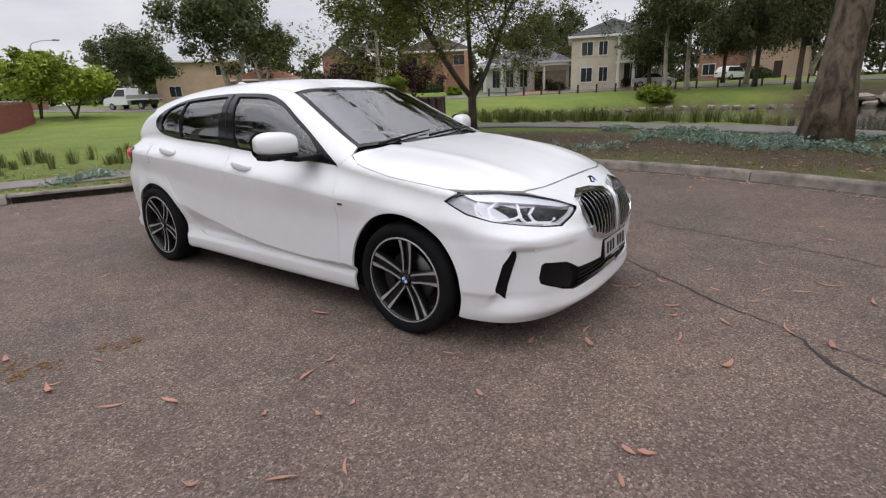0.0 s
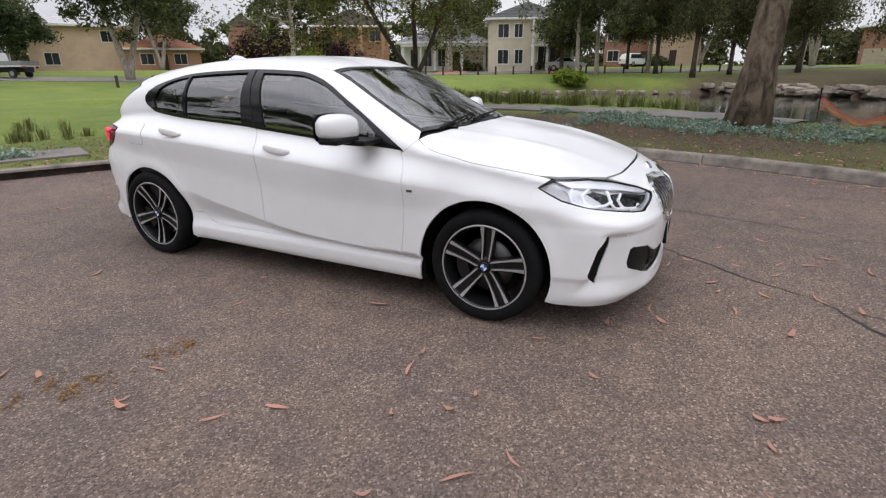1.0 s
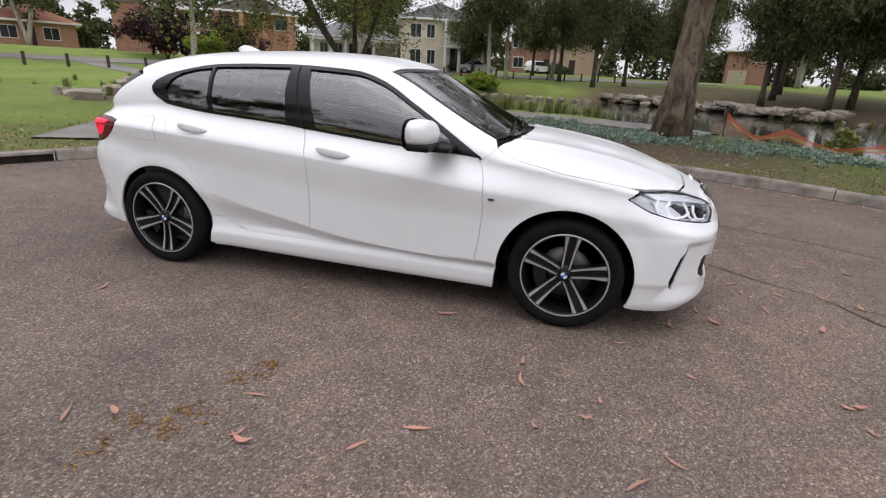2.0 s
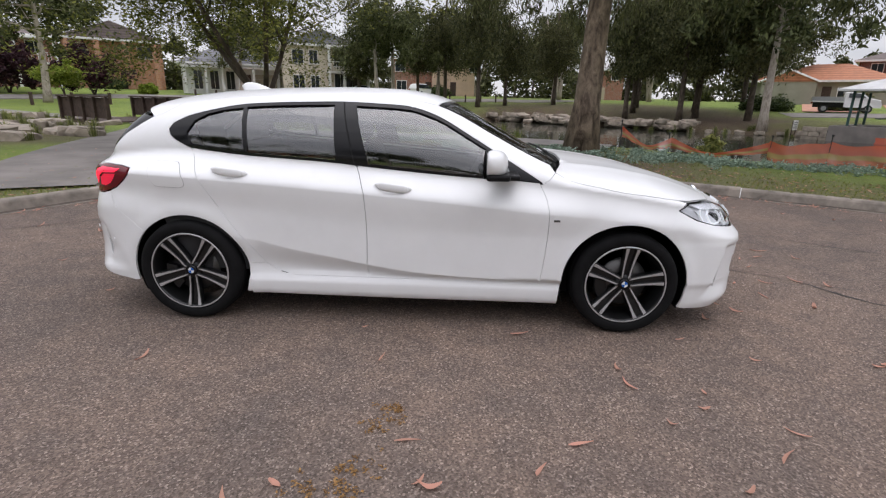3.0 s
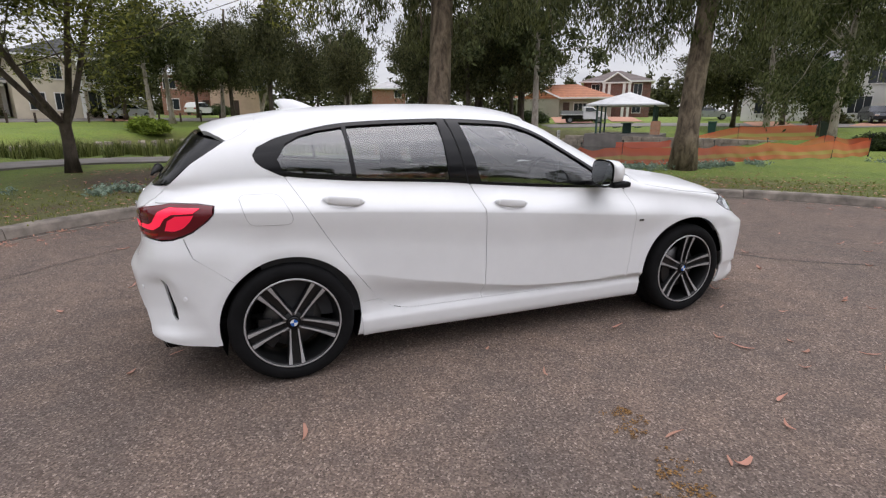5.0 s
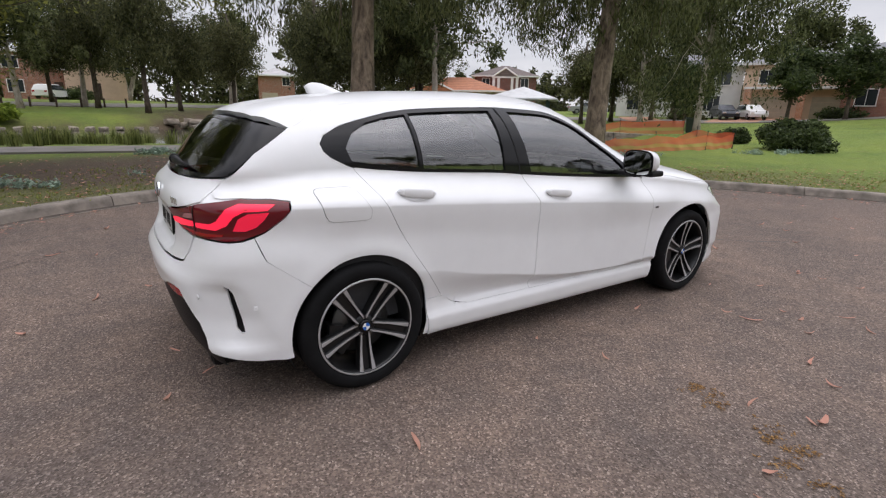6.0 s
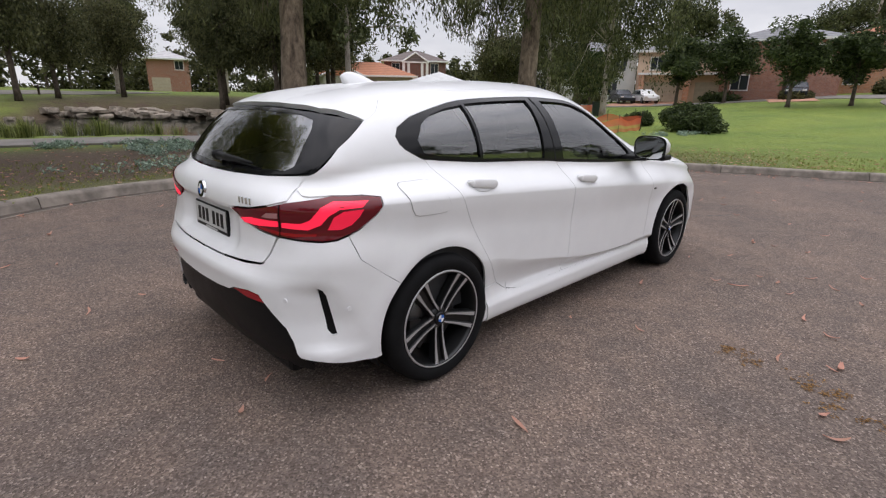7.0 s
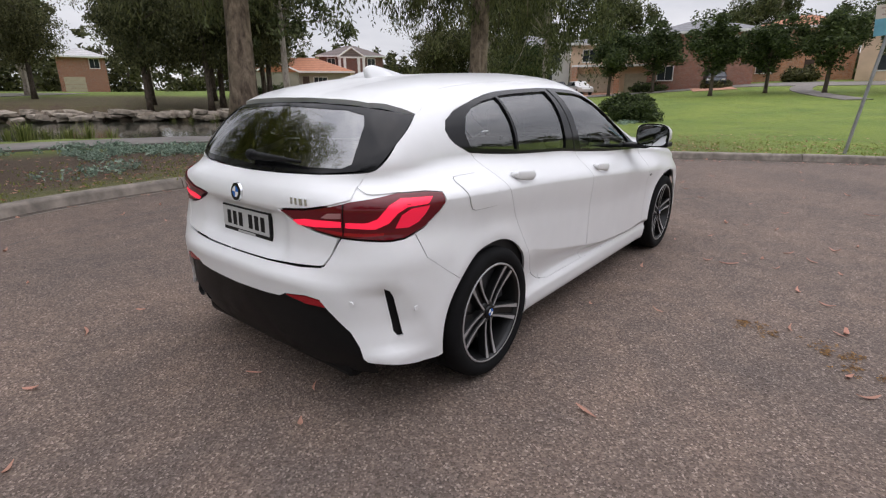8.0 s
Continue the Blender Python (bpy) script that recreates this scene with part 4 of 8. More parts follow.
house(-28.4, 60.4, facing(-28.4, 60.4), 10.5, 9, 1, WHITE_WALL, ROOF_GREY, "white single-storey house with tall shuttered windows", "hip", 0.5, 2.4, ((-3.6, 0.5, 0.9, 2.0), (-1.9, 0.5, 0.9, 2.0), (-0.2, 0.5, 0.9, 2.0)), 1.6, ((3.6, 2.6),), [(c, -6.0, 0, 2.8, 0.25) for c in (-4.8, -2.7, -1.0, 0.7, 2.3)], (-5.1, 5.0, -6.2, 2.75), sh=3.2)
house(-52.6, 54.7, facing(-52.6, 54.7), 10.5, 9, 2, RED_BRICK, ROOF_BROWN, "red brick two-storey house with white trim and a balcony", "hip", 0.5, 1.9, two + ((0.2, 3.4, 2.2, 1.9),), 1.5, (), [(c, -5.8, 0, 5.4, 0.3) for c in (-1.0, 1.4, 4.9)], (-1.2, 5.1, -6.0, 5.2), (-3.4, 4.2, 5.5, 1.5, -5.2), (-0.9, 5.0, -5.9, 2.8))
house(-43.7, 61.5, facing(-43.7, 61.5), 10.0, 9, 2, ORANGE_BRICK, ROOF_BROWN, "orange brick two-storey house with tall piers", "gable", 0.5, 2.0, two, 0.8, (), [(c, -5.6, 0, 5.5, 0.55) for c in (-4.4, -1.6, 1.2, 4.2)], (-4.8, 4.6, -5.9, 5.4), piers=ORANGE_BRICK)
house(-73.4, 40.8, facing(-73.4, 40.8), 11, 9, 2, PEACH, ROOF_PALE, "peach rendered house with pale grey roof", "hip", 0.6, 1.8, two, None)
house(-66.0, 47.5, facing(-66, 47.5), 9, 8, 1, ORANGE_BRICK, ROOF_ORANGE, "low brick house with terracotta roof", "hip", 0.6, 1.9, ((-2, 0.9, 1.5, 1.3), (2, 0.9, 1.5, 1.3)), 0)
house(-66.0, 12.0, facing(-66, 12), 12, 9, 1, RED_BRICK, ROOF_GREY, "low brick house with dark grey roof", "hip", 0.6, 2.2, ((-3, 0.9, 1.8, 1.3), (3, 0.9, 1.8, 1.3)), 0)
house(-60.0, 1.0, facing(-60, 1), 12, 9, 1, PEACH, ROOF_GREY, "low rendered house with grey roof", "hip", 0.6, 2.2, ((-3, 0.9, 1.8, 1.3), (3, 0.9, 1.8, 1.3)), 0)
house(-6.7, 83.0, facing(-6.7, 83), 9, 9, 2, RED_BRICK, ROOF_PALE, "brown brick two-storey house behind gum trees", "hip", 0.4, 1.0, two, 1.0)
house(-1.5, 81.0, facing(-1.5, 81), 6.5, 8, 2, PEACH, ROOF_GREY, "peach two-storey house behind gum trees", "hip", 0.4, 1.2, two[:2], 0)
house(25.5, 91.6, facing(25.5, 91.6), 6.0, 6, 2, RED_BRICK, ROOF_PALE, "distant brick house with a white garage", "hip", 0.5, 1.4, ((1.6, 3.5, 1.2, 1.3),), None, ((-1.2, 2.6),), sh=2.5)
house(45.8, 64.0, facing(45.8, 64) - 6, 13.5, 10, 1, SAGE, ROOF_ORANGE, "low grey-green house with terracotta tiled roof", "hip", 0.7, 2.1, ((2.6, 0.9, 1.8, 1.2),), 0.6, ((-3.2, 4.8),), gable=(-3.2, 6.2, 2.75, 1.3, -5.9))
house(58.0, 67.2, facing(58, 67.2), 10.2, 9, 2, DARK_BRICK, ROOF_BROWN, "dark red brick two-storey house with white portico", "hip", 0.5, 1.9, ((-3.2, 3.5, 1.2, 1.7), (3.2, 3.5, 1.2, 1.7), (-3.2, 0.8, 1.2, 1.6), (3.2, 0.8, 1.2, 1.6), (0, 3.4, 1.6, 1.8)), 0, (), [(c, -5.9, 0, 5.2, 0.42) for c in (-1.9, -1.1, 1.1, 1.9)], (-2.2, 2.2, -6.2, 5.2), (0, 4.2, 5.4, 1.3, -6.1), (-1.9, 1.9, -5.9, 2.8))
house(57.7, 34.5, facing(57.7, 34.5), 13, 9, 2, WHITE_WALL, ROOF_GREY, "white rendered two-storey house with square portico", "hip", 0.4, 1.5, ((-4.6, 3.5, 1.4, 1.6), (-1.6, 3.5, 1.2, 1.6), (1.6, 3.5, 1.4, 1.6), (4.6, 3.5, 1.4, 1.6), (-4.6, 0.7, 1.4, 1.6), (3.6, 0.7, 1.8, 1.6)), 0, (), [(c, -5.9, 0, 5.2, 0.5) for c in (-2.4, 2.4)], (-2.8, 2.8, -6.2, 5.2))
house(62.5, 22.5, facing(62.5, 22.5), 11, 9, 2, PEACH, ROOF_GREY, "two-storey house with terracotta piers and double garage", "hip", 0.5, 1.5, ((-3.4, 3.6, 1.4, 1.3), (0, 3.6, 1.4, 1.3), (3.4, 3.6, 1.4, 1.3)), None, ((-2.7, 3.6), (2.6, 3.6)), [(c, -5.2, 0, 3.0, 0.6) for c in (-4.9, -0.1, 4.9)], (-5.3, 5.3, -5.5, 3.0), piers=ORANGE_BRICK)
house(61.0, 12.8, facing(61, 12.8), 10, 8, 2, RED_BRICK, ROOF_GREY, "brick two-storey house with grey tiled roof", "hip", 0.5, 1.5, two, 1.0)
house(72.0, 4.5, facing(72, 4.5), 10, 9, 2, ORANGE_BRICK, ROOF_ORANGE, "orange brick house with terracotta roof", "hip", 0.5, 1.6, two, 1.0)
house(14.0, -44.0, facing(14, -44), 12, 9, 1, ORANGE_BRICK, ROOF_ORANGE, "low brick house with terracotta roof", "hip", 0.6, 2.0, ((-3, 0.9, 1.8, 1.3), (3, 0.9, 1.8, 1.3)), 0)
house(-16.0, -46.0, facing(-16, -46), 12, 9, 1, RED_BRICK, ROOF_GREY, "low brick house with dark grey roof", "hip", 0.6, 2.2, ((-3, 0.9, 1.8, 1.3), (3, 0.9, 1.8, 1.3)), 0)
house(66.0, -7.0, facing(66, -7), 11, 9, 2, PEACH, ROOF_GREY, "peach two-storey house among garden trees", "hip", 0.5, 1.6, two, 1.0)

strip("driveway", [(57.5, 20.5), (53.5, 24.5), (48.5, 22.8)], 4.6, DRIVE, 0.06, "terracotta coloured concrete driveway", "driveway")
strip("driveway", [(50.0, 34.5), (44.5, 29.0)], 3.6, DRIVE, 0.06, "terracotta coloured concrete driveway", "driveway")
strip("driveway", [(42.5, 59.0), (33.5, 44.5)], 4.2, DRIVE, 0.06, "terracotta coloured concrete driveway", "driveway")
strip("driveway", [(52.5, 61.0), (40.0, 43.5)], 3.4, DRIVE, 0.06, "terracotta coloured concrete driveway", "driveway")
strip("driveway", [(-25.0, 56.0), (-23.0, 50.0)], 3.4, DRIVE, 0.06, "terracotta coloured concrete driveway", "driveway")
strip("driveway", [(-12.2, 58.5), (-11.2, 53.0)], 3.4, DRIVE, 0.06, "terracotta coloured concrete driveway", "driveway")
strip("driveway", [(56.5, 10.5), (50.0, 8.5)], 3.6, DRIVE, 0.06, "terracotta coloured concrete driveway", "driveway")
strip("side_street", spline([(-75, 13), (-56, 18.5), (-42, 28), (-30, 45), (-18, 54), (0, 59), (16, 66)], 6), 5.5, PATHM, 0.05, "grey side street before the houses", "street")
strip("side_street", spline([(28, 42), (40, 37.5), (46, 31), (50, 22), (56, 8), (57, -10)], 6), 5.0, PATHM, 0.05, "grey side street before the houses", "street")
strip("side_path", spline([(40, -2.0), (50, 2.0), (60, 1.0)], 6), 1.6, PATHM, 0.05, "pale footpath across the lawn", "path")


# ---- parked vehicles ----
TINT = mat("vehicle_glass", 0.06, 0.0, (0.02, 0.025, 0.028))[0]


def vehicle(x, y, turn, length, high, paint, label, style="sedan", lift=0.0):
    e = empty("parked_car" if style in ("sedan", "hatch") else "parked_truck", pose(x, y, ground_z(x, y) + 0.05 + lift, 0, 0, turn), label, "car" if style in ("sedan", "hatch") else "truck")
    L, w = length / 2, 0.86
    if style == "sedan":
        low = [(-L, 0.35), (-L + 0.05, 0.75), (-L + 0.15, 0.95), (-L * 0.55, 1.0), (-L * 0.30, high), (L * 0.12, high), (L * 0.45, 0.98), (L * 0.9, 0.82), (L, 0.6), (L, 0.32), (0, 0.25)]
        cab = [(-L * 0.50, 1.0), (-L * 0.29, high - 0.06), (L * 0.10, high - 0.06), (L * 0.40, 0.99)]
    elif style == "hatch":
        low = [(-L, 0.35), (-L + 0.02, 0.95), (-L * 0.86, high - 0.1), (-L * 0.6, high), (L * 0.1, high), (L * 0.45, 1.0), (L * 0.9, 0.86), (L, 0.6), (L, 0.32), (0, 0.25)]
        cab = [(-L * 0.9, 1.0), (-L * 0.78, high - 0.1), (L * 0.08, high - 0.07), (L * 0.40, 1.0)]
    else:
        low = [(-L * 0.05, 0.45), (-L * 0.05, high), (L * 0.35, high), (L * 0.62, 1.25), (L * 0.95, 1.08), (L, 0.7), (L, 0.42)]
        cab = [(L * 0.04, 1.25), (L * 0.04, high - 0.12), (L * 0.33, high - 0.12), (L * 0.54, 1.27)]
    bm = bmesh.new()
    rows = []
    for t in (-1.0, -0.9, 0.9, 1.0):
        s = 0.93 if abs(t) == 1 else 1.0
        rows.append([bm.verts.new((px, w * t * (1 - 0.22 * max(0, (pz - 1.0) / max(0.2, high - 1.0))), 0.6 + (pz - 0.6) * s if pz > 0.6 else pz)) for px, pz in low])
    n = len(low)
    for r0, r1 in zip(rows, rows[1:]):
        for i in range(n):
            bm.faces.new((r0[i], r0[(i + 1) % n], r1[(i + 1) % n], r1[i]))
    bm.faces.new(rows[0])
    bm.faces.new(rows[-1][::-1])
    part("body", bm, paint, e)
    for s in (-1, 1):
        bm = bmesh.new()
        bm.faces.new([bm.verts.new((px, s * (w * (1 - 0.20 * max(0, (pz - 1.0) / max(0.2, high - 1.0))) + 0.012), pz)) for px, pz in cab])
        r = bmesh.ops.extrude_face_region(bm, geom=bm.faces[:])
        bmesh.ops.translate(bm, vec=(0, -s * 0.05, 0), verts=[v for v in r["geom"] if isinstance(v, bmesh.types.BMVert)])
        part("side_window", bm, TINT, e)
    for a, b in (((cab[-2][0] + 0.06, cab[-2][1] + 0.02), (cab[-1][0] + 0.10, cab[-1][1])), ((cab[1][0] - 0.06, cab[1][1] + 0.02), (cab[0][0] - 0.10, cab[0][1]))):
        bm = bmesh.new()
        q = [bm.verts.new(p) for p in ((a[0], -0.60, a[1]), (a[0], 0.60, a[1]), (b[0], 0.72, b[1]), (b[0], -0.72, b[1]))]
        bm.faces.new(q)
        bmesh.ops.solidify(bm, geom=bm.faces[:], thickness=0.03)
        part("windscreen", bm, TINT, e)
    if style == "truck":
        tr = part("tray", boxed(-L, -L * 0.08, -0.92, 0.92, 0.85, 0.97, 0.01), paint, e)
        for s in (-1, 1):
            part("tray_side", boxed(-L, -L * 0.08, s * 0.90 - 0.02, s * 0.90 + 0.02, 0.97, 1.32), GALV, tr)
        part("tail_board", boxed(-L - 0.02, -L + 0.02, -0.90, 0.90, 0.97, 1.32), GALV, tr)
        part("chassis", boxed(-L * 0.95, L * 0.6, -0.4, 0.4, 0.42, 0.85), SATIN_DARK, e)
    for hx in (-L * 0.62, L * 0.64):
        for s in (-1, 1):
            bm = bmesh.new()
            bmesh.ops.create_cone(bm, cap_ends=True, segments=20, radius1=0.32, radius2=0.32, depth=0.2)
            bmesh.ops.transform(bm, matrix=pose(hx, s * (w - 0.09), 0.32, 90), verts=bm.verts)
            wl_ = part("wheel", bm, SATIN_DARK, e)
            bm = bmesh.new()
            bmesh.ops.create_cone(bm, cap_ends=True, segments=16, radius1=0.2, radius2=0.2, depth=0.03)
            bmesh.ops.transform(bm, matrix=pose(hx, s * (w + 0.005), 0.32, 90), verts=bm.verts)
            part("wheel_rim", bm, GALV, wl_)
    for s in (-1, 1):
        part("headlight", boxed(L - 0.06, L + 0.01, s * 0.62 - 0.16, s * 0.62 + 0.16, 0.62, 0.76, 0.02), WHITE_TRIM, e)
        part("tail_light", boxed(-L - 0.01, -L + 0.05, s * 0.66 - 0.14, s * 0.66 + 0.14, 0.72, 0.9, 0.02), RED_LENS, e)
    return e


SATIN_DARK = plain("dark_rubber", (0.02, 0.02, 0.021), 0.7)
RED_LENS = mat("parked_tail_lens", 0.2, 0.0, (0.3, 0.01, 0.01))[0]
SILVER_PAINT = mat("silver_paint", 0.3, 0.6, (0.50, 0.52, 0.54))[0]
CAR_WHITE = mat("parked_white_paint", 0.3, 0.0, (0.72, 0.72, 0.71))[0]
CAR_DARK = mat("parked_dark_paint", 0.25, 0.3, (0.03, 0.035, 0.045))[0]
CAR_RED = mat("parked_maroon_paint", 0.3, 0.2, (0.14, 0.02, 0.03))[0]
vehicle(-11.4, 56.4, 18, 4.4, 1.42, SILVER_PAINT, "silver sedan parked in the side street")
vehicle(50.1, 41.6, -40, 4.7, 1.42, SILVER_PAINT, "silver sedan parked beyond the shelter")
vehicle(34.1, 43.8, 150 - 180, 4.9, 1.75, CAR_WHITE, "white tray-back utility truck on the street", "truck")
vehicle(-51.9, 21.3, 200, 5.6, 2.0, CAR_WHITE, "white flat-bed truck parked on the side street", "truck")
vehicle(53.4, 26.0, 225, 4.3, 1.5, CAR_DARK, "dark hatchback on a terracotta driveway", "hatch")
vehicle(54.6, 23.8, 225, 4.3, 1.5, CAR_WHITE, "white hatchback on a terracotta driveway", "hatch")
vehicle(-14.0, 60.5, 75, 4.3, 1.5, CAR_RED, "maroon hatchback beside the cream house", "hatch")
vehicle(-5.8, 72.0, 60, 4.4, 1.6, CAR_WHITE, "white wagon on a driveway behind gum trees", "hatch")
vehicle(55.5, 9.6, 190, 4.3, 1.5, CAR_DARK, "dark car before a brick house", "hatch")


# ---- park furniture ----
def gazebo(x, y):
    e = empty("picnic_shelter", pose(x, y, 0.22, 0, 0, 42), "picnic shelter with pale steel roof and green posts", "shelter")
    g = plain("shelter_green", (0.035, 0.085, 0.075), 0.5)
    ro = plain("shelter_roof", (0.60, 0.60, 0.60), 0.5, vary=0.1, scale=2)
    part("slab", boxed(-2.6, 2.6, -2.6, 2.6, -1.8, 0.12, 0.02), PATHM, e)
    bm = bmesh.new()
    q = [bm.verts.new(p) for p in ((-2.6, -2.6, 2.15), (2.6, -2.6, 2.15), (2.6, 2.6, 2.15), (-2.6, 2.6, 2.15), (0, 0, 3.05), (-2.6, -2.6, 2.05), (2.6, -2.6, 2.05), (2.6, 2.6, 2.05), (-2.6, 2.6, 2.05))]
    for i in range(4):
        bm.faces.new((q[i], q[(i + 1) % 4], q[4]))
        bm.faces.new((q[i], q[5 + i], q[5 + (i + 1) % 4], q[(i + 1) % 4]))
    bm.faces.new(q[5:])
    part("roof", bm, ro, e)
    for px, py in ((-1.9, -1.9), (1.9, -1.9), (1.9, 1.9), (-1.9, 1.9), (0, -1.9), (0, 1.9)):
        part("post", boxed(px - 0.06, px + 0.06, py - 0.06, py + 0.06, 0.12, 2.08), g, e)
    for py in (-1.9, 1.9):
        part("rail", boxed(-1.9, 1.9, py - 0.03, py + 0.03, 0.95, 1.03), g, e)
    for k in range(15):
        xx = -1.8 + 3.6 * k / 14
        part("baluster", boxed(xx - 0.02, xx + 0.02, -1.92, -1.88, 0.12, 0.96), g, e)
    part("brick_pier", boxed(-2.5, -1.7, -2.4, -1.8, 0.1, 1.0, 0.01), ORANGE_BRICK, e)
    part("table_top", boxed(-0.9, 0.9, -0.35, 0.35, 0.82, 0.88), g, e)
    part("table_leg", boxed(-0.08, 0.08, -0.3, 0.3, 0.12, 0.82), g, e)
    for s in (-1, 1):
        part("bench", boxed(-0.9, 0.9, s * 0.75 - 0.14, s * 0.75 + 0.14, 0.52, 0.57), g, e)


gazebo(25.3, 26.9)


def wheelie_bin(x, y, c, label):
    e = empty("rubbish_bin", pose(x, y, ground_z(x, y), 0, 0, 35), label, "bin")
    m = plain("bin_" + label.split()[0], c, 0.5)
    bm = boxed(-0.28, 0.28, -0.28, 0.28, 0.05, 0.98, 0.03)
    for v in bm.verts:
        if v.co.z < 0.5:
            v.co.x *= 0.82
            v.co.y *= 0.82
    part("tub", bm, m, e)
    part("lid", boxed(-0.31, 0.31, -0.31, 0.31, 0.98, 1.06, 0.02), m, e)


wheelie_bin(24.0, 28.9, (0.03, 0.09, 0.09), "green rubbish bin beside the shelter")
wheelie_bin(32.4, 25.6, (0.02, 0.07, 0.06), "teal rubbish bin on the grass")
wheelie_bin(30.8, 16.4, (0.025, 0.04, 0.03), "dark rubbish bin beside a pale gum")

e = empty("notice_board", pose(22.5, 31.5, ground_z(22.5, 31.5) - 0.3, 0, 0, 40), "small white notice on two posts beside the water", "sign")
part("board", boxed(-0.4, 0.4, -0.02, 0.02, 0.75, 1.4, 0.01), WHITE_TRIM, e)
for s in (-0.34, 0.34):
    part("post", boxed(s - 0.03, s + 0.03, 0.02, 0.07, 0, 1.35), TIMBER_DARK, e)
for k in range(4):
    part("bar", boxed(-0.3, 0.3 - 0.08 * (k % 2), -0.026, -0.02, 0.88 + 0.12 * k, 0.92 + 0.12 * k), SATIN_DARK, e)

# pond wall beside the shelter, courses of stone
wall_e = tagged(new("pond_wall"), "low stone retaining wall of the pond", "wall", kind="structure")
a, b = np.array((21.5, 29.0)), np.array((26.5, 20.0))
c = np.array((26.3, 16.5))
r = np.random.default_rng(77)
for p0, p1 in ((a, b), (b, c)):
    L = np.linalg.norm(p1 - p0)
    t = (p1 - p0) / L
    ang = math.degrees(math.atan2(t[1], t[0]))
    for row in range(3):
        s = -0.3 * (row % 2)
        while s < L:
            w = 0.6 + 0.5 * r.random()
            m = p0 + t * (s + w / 2)
            bm = boxed(-w / 2 + 0.012, w / 2 - 0.012, -0.22, 0.22 + 0.03 * r.random(), 0, 0.27, 0.025)
            bmesh.ops.transform(bm, matrix=pose(m[0], m[1], WATER_Z - 0.1 + row * 0.285, 0, 0, ang), verts=bm.verts)
            part("wall_stone", bm, ROCK, wall_e)
            s += w

# lake-side timber deck strip under the wall
deck = tagged(new("timber_edging"), "dark timber beam along the pond wall", "edging", kind="structure")
for p0, p1 in ((a, b), (b, c)):
    L = np.linalg.norm(p1 - p0)
    t = (p1 - p0) / L
    m = (p0 + p1) / 2 + np.array((t[1], -t[0])) * -0.35
    bm = boxed(-L / 2, L / 2, -0.15, 0.15, -0.12, 0.0, 0.01)
    bmesh.ops.transform(bm, matrix=pose(m[0], m[1], WATER_Z + 0.35, 0, 0, math.degrees(math.atan2(t[1], t[0]))), verts=bm.verts)
    part("beam", bm, TIMBER_DARK, deck)


def footbridge():
    e = empty("footbridge", pose(-14.1, 17.55, 0, 0, 0, 150.3), "dark timber footbridge with solid slatted sides", "bridge")
    z0 = 0.22
    for k in range(28):
        xx = -2.0 + 4.0 * k / 28
        part("deck_plank", boxed(xx, xx + 0.135, -1.45, 1.45, z0 + 0.02, z0 + 0.07), TIMBER_DARK, e)
    for s in (-1.45, 1.45):
        part("beam", boxed(-2.1, 2.1, s - 0.09, s + 0.09, z0 - 0.28, z0 + 0.02, 0.01), TIMBER_DARK, e)
        side = new("side_panel")
        side.parent = e
        for k in range(5):
            xx = -1.9 + 3.8 * k / 4
            part("post", boxed(xx - 0.05, xx + 0.05, s - 0.05, s + 0.05, z0 - 0.1, z0 + 0.98), TIMBER_DARK, side)
        for k in range(30):
            xx = -1.9 + 3.8 * k / 29.5
            part("slat", boxed(xx - 0.058, xx + 0.058, s - 0.085, s - 0.055, z0 + 0.16, z0 + 0.93), TIMBER_DARK, side)
        part("hand_rail", boxed(-2.0, 2.0, s - 0.08, s + 0.08, z0 + 0.95, z0 + 1.01, 0.01), TIMBER_DARK, side)


footbridge()

# red paling fence of a corner garden
e = empty("paling_fence", pose(0, 0, 0), "red-stained paling fence at a garden corner", "fence")
p0, p1 = np.array((-27.5, 3.2)), np.array((-43.1, 10.5))
L = np.linalg.norm(p1 - p0)
t = (p1 - p0) / L
ang = math.degrees(math.atan2(t[1], t[0]))
for k in range(int(L / 0.16)):
    q = p0 + t * (k * 0.16)
    bm = boxed(-0.072, 0.072, -0.012, 0.012, 0, 1.55 + 0.02 * math.sin(k))
    bmesh.ops.transform(bm, matrix=pose(q[0], q[1], ground_z(*q) - 0.05, 0, 0, ang), verts=bm.verts)
    part("paling", bm, RED_TIMBER, e)

# street lamp
e = empty("street_lamp", pose(-63.9, 17.7, ground_z(-63.9, 17.7)), "grey street lamp with a curved outreach arm", "street lamp")
bm = bmesh.new()
add_tube(bm, [(0, 0, 0), (0, 0, 4), (0, 0, 6.2)], [0.09, 0.07, 0.05], 8)
part("pole", bm, GALV, e)
bm = bmesh.new()
add_tube(bm, [(0, 0, 6.2), (0.1, 0.2, 6.5), (0.6, 1.0, 6.75), (1.1, 1.9, 6.8)], [0.05, 0.045, 0.04, 0.035], 6)
part("arm", bm, GALV, e)
part("lantern", boxed(0.9, 1.4, 1.7, 2.3, 6.74, 6.88, 0.04), GALV, e)

# low timber bollards before the far houses
def bollard(x, y, label):
    e = empty("bollard", pose(x, y, ground_z(x, y)), label, "bollard", "bollards along the park edge")
    part("post", boxed(-0.08, 0.08, -0.08, 0.08, -0.2, 0.85, 0.02), TIMBER_DARK, e)
    return e


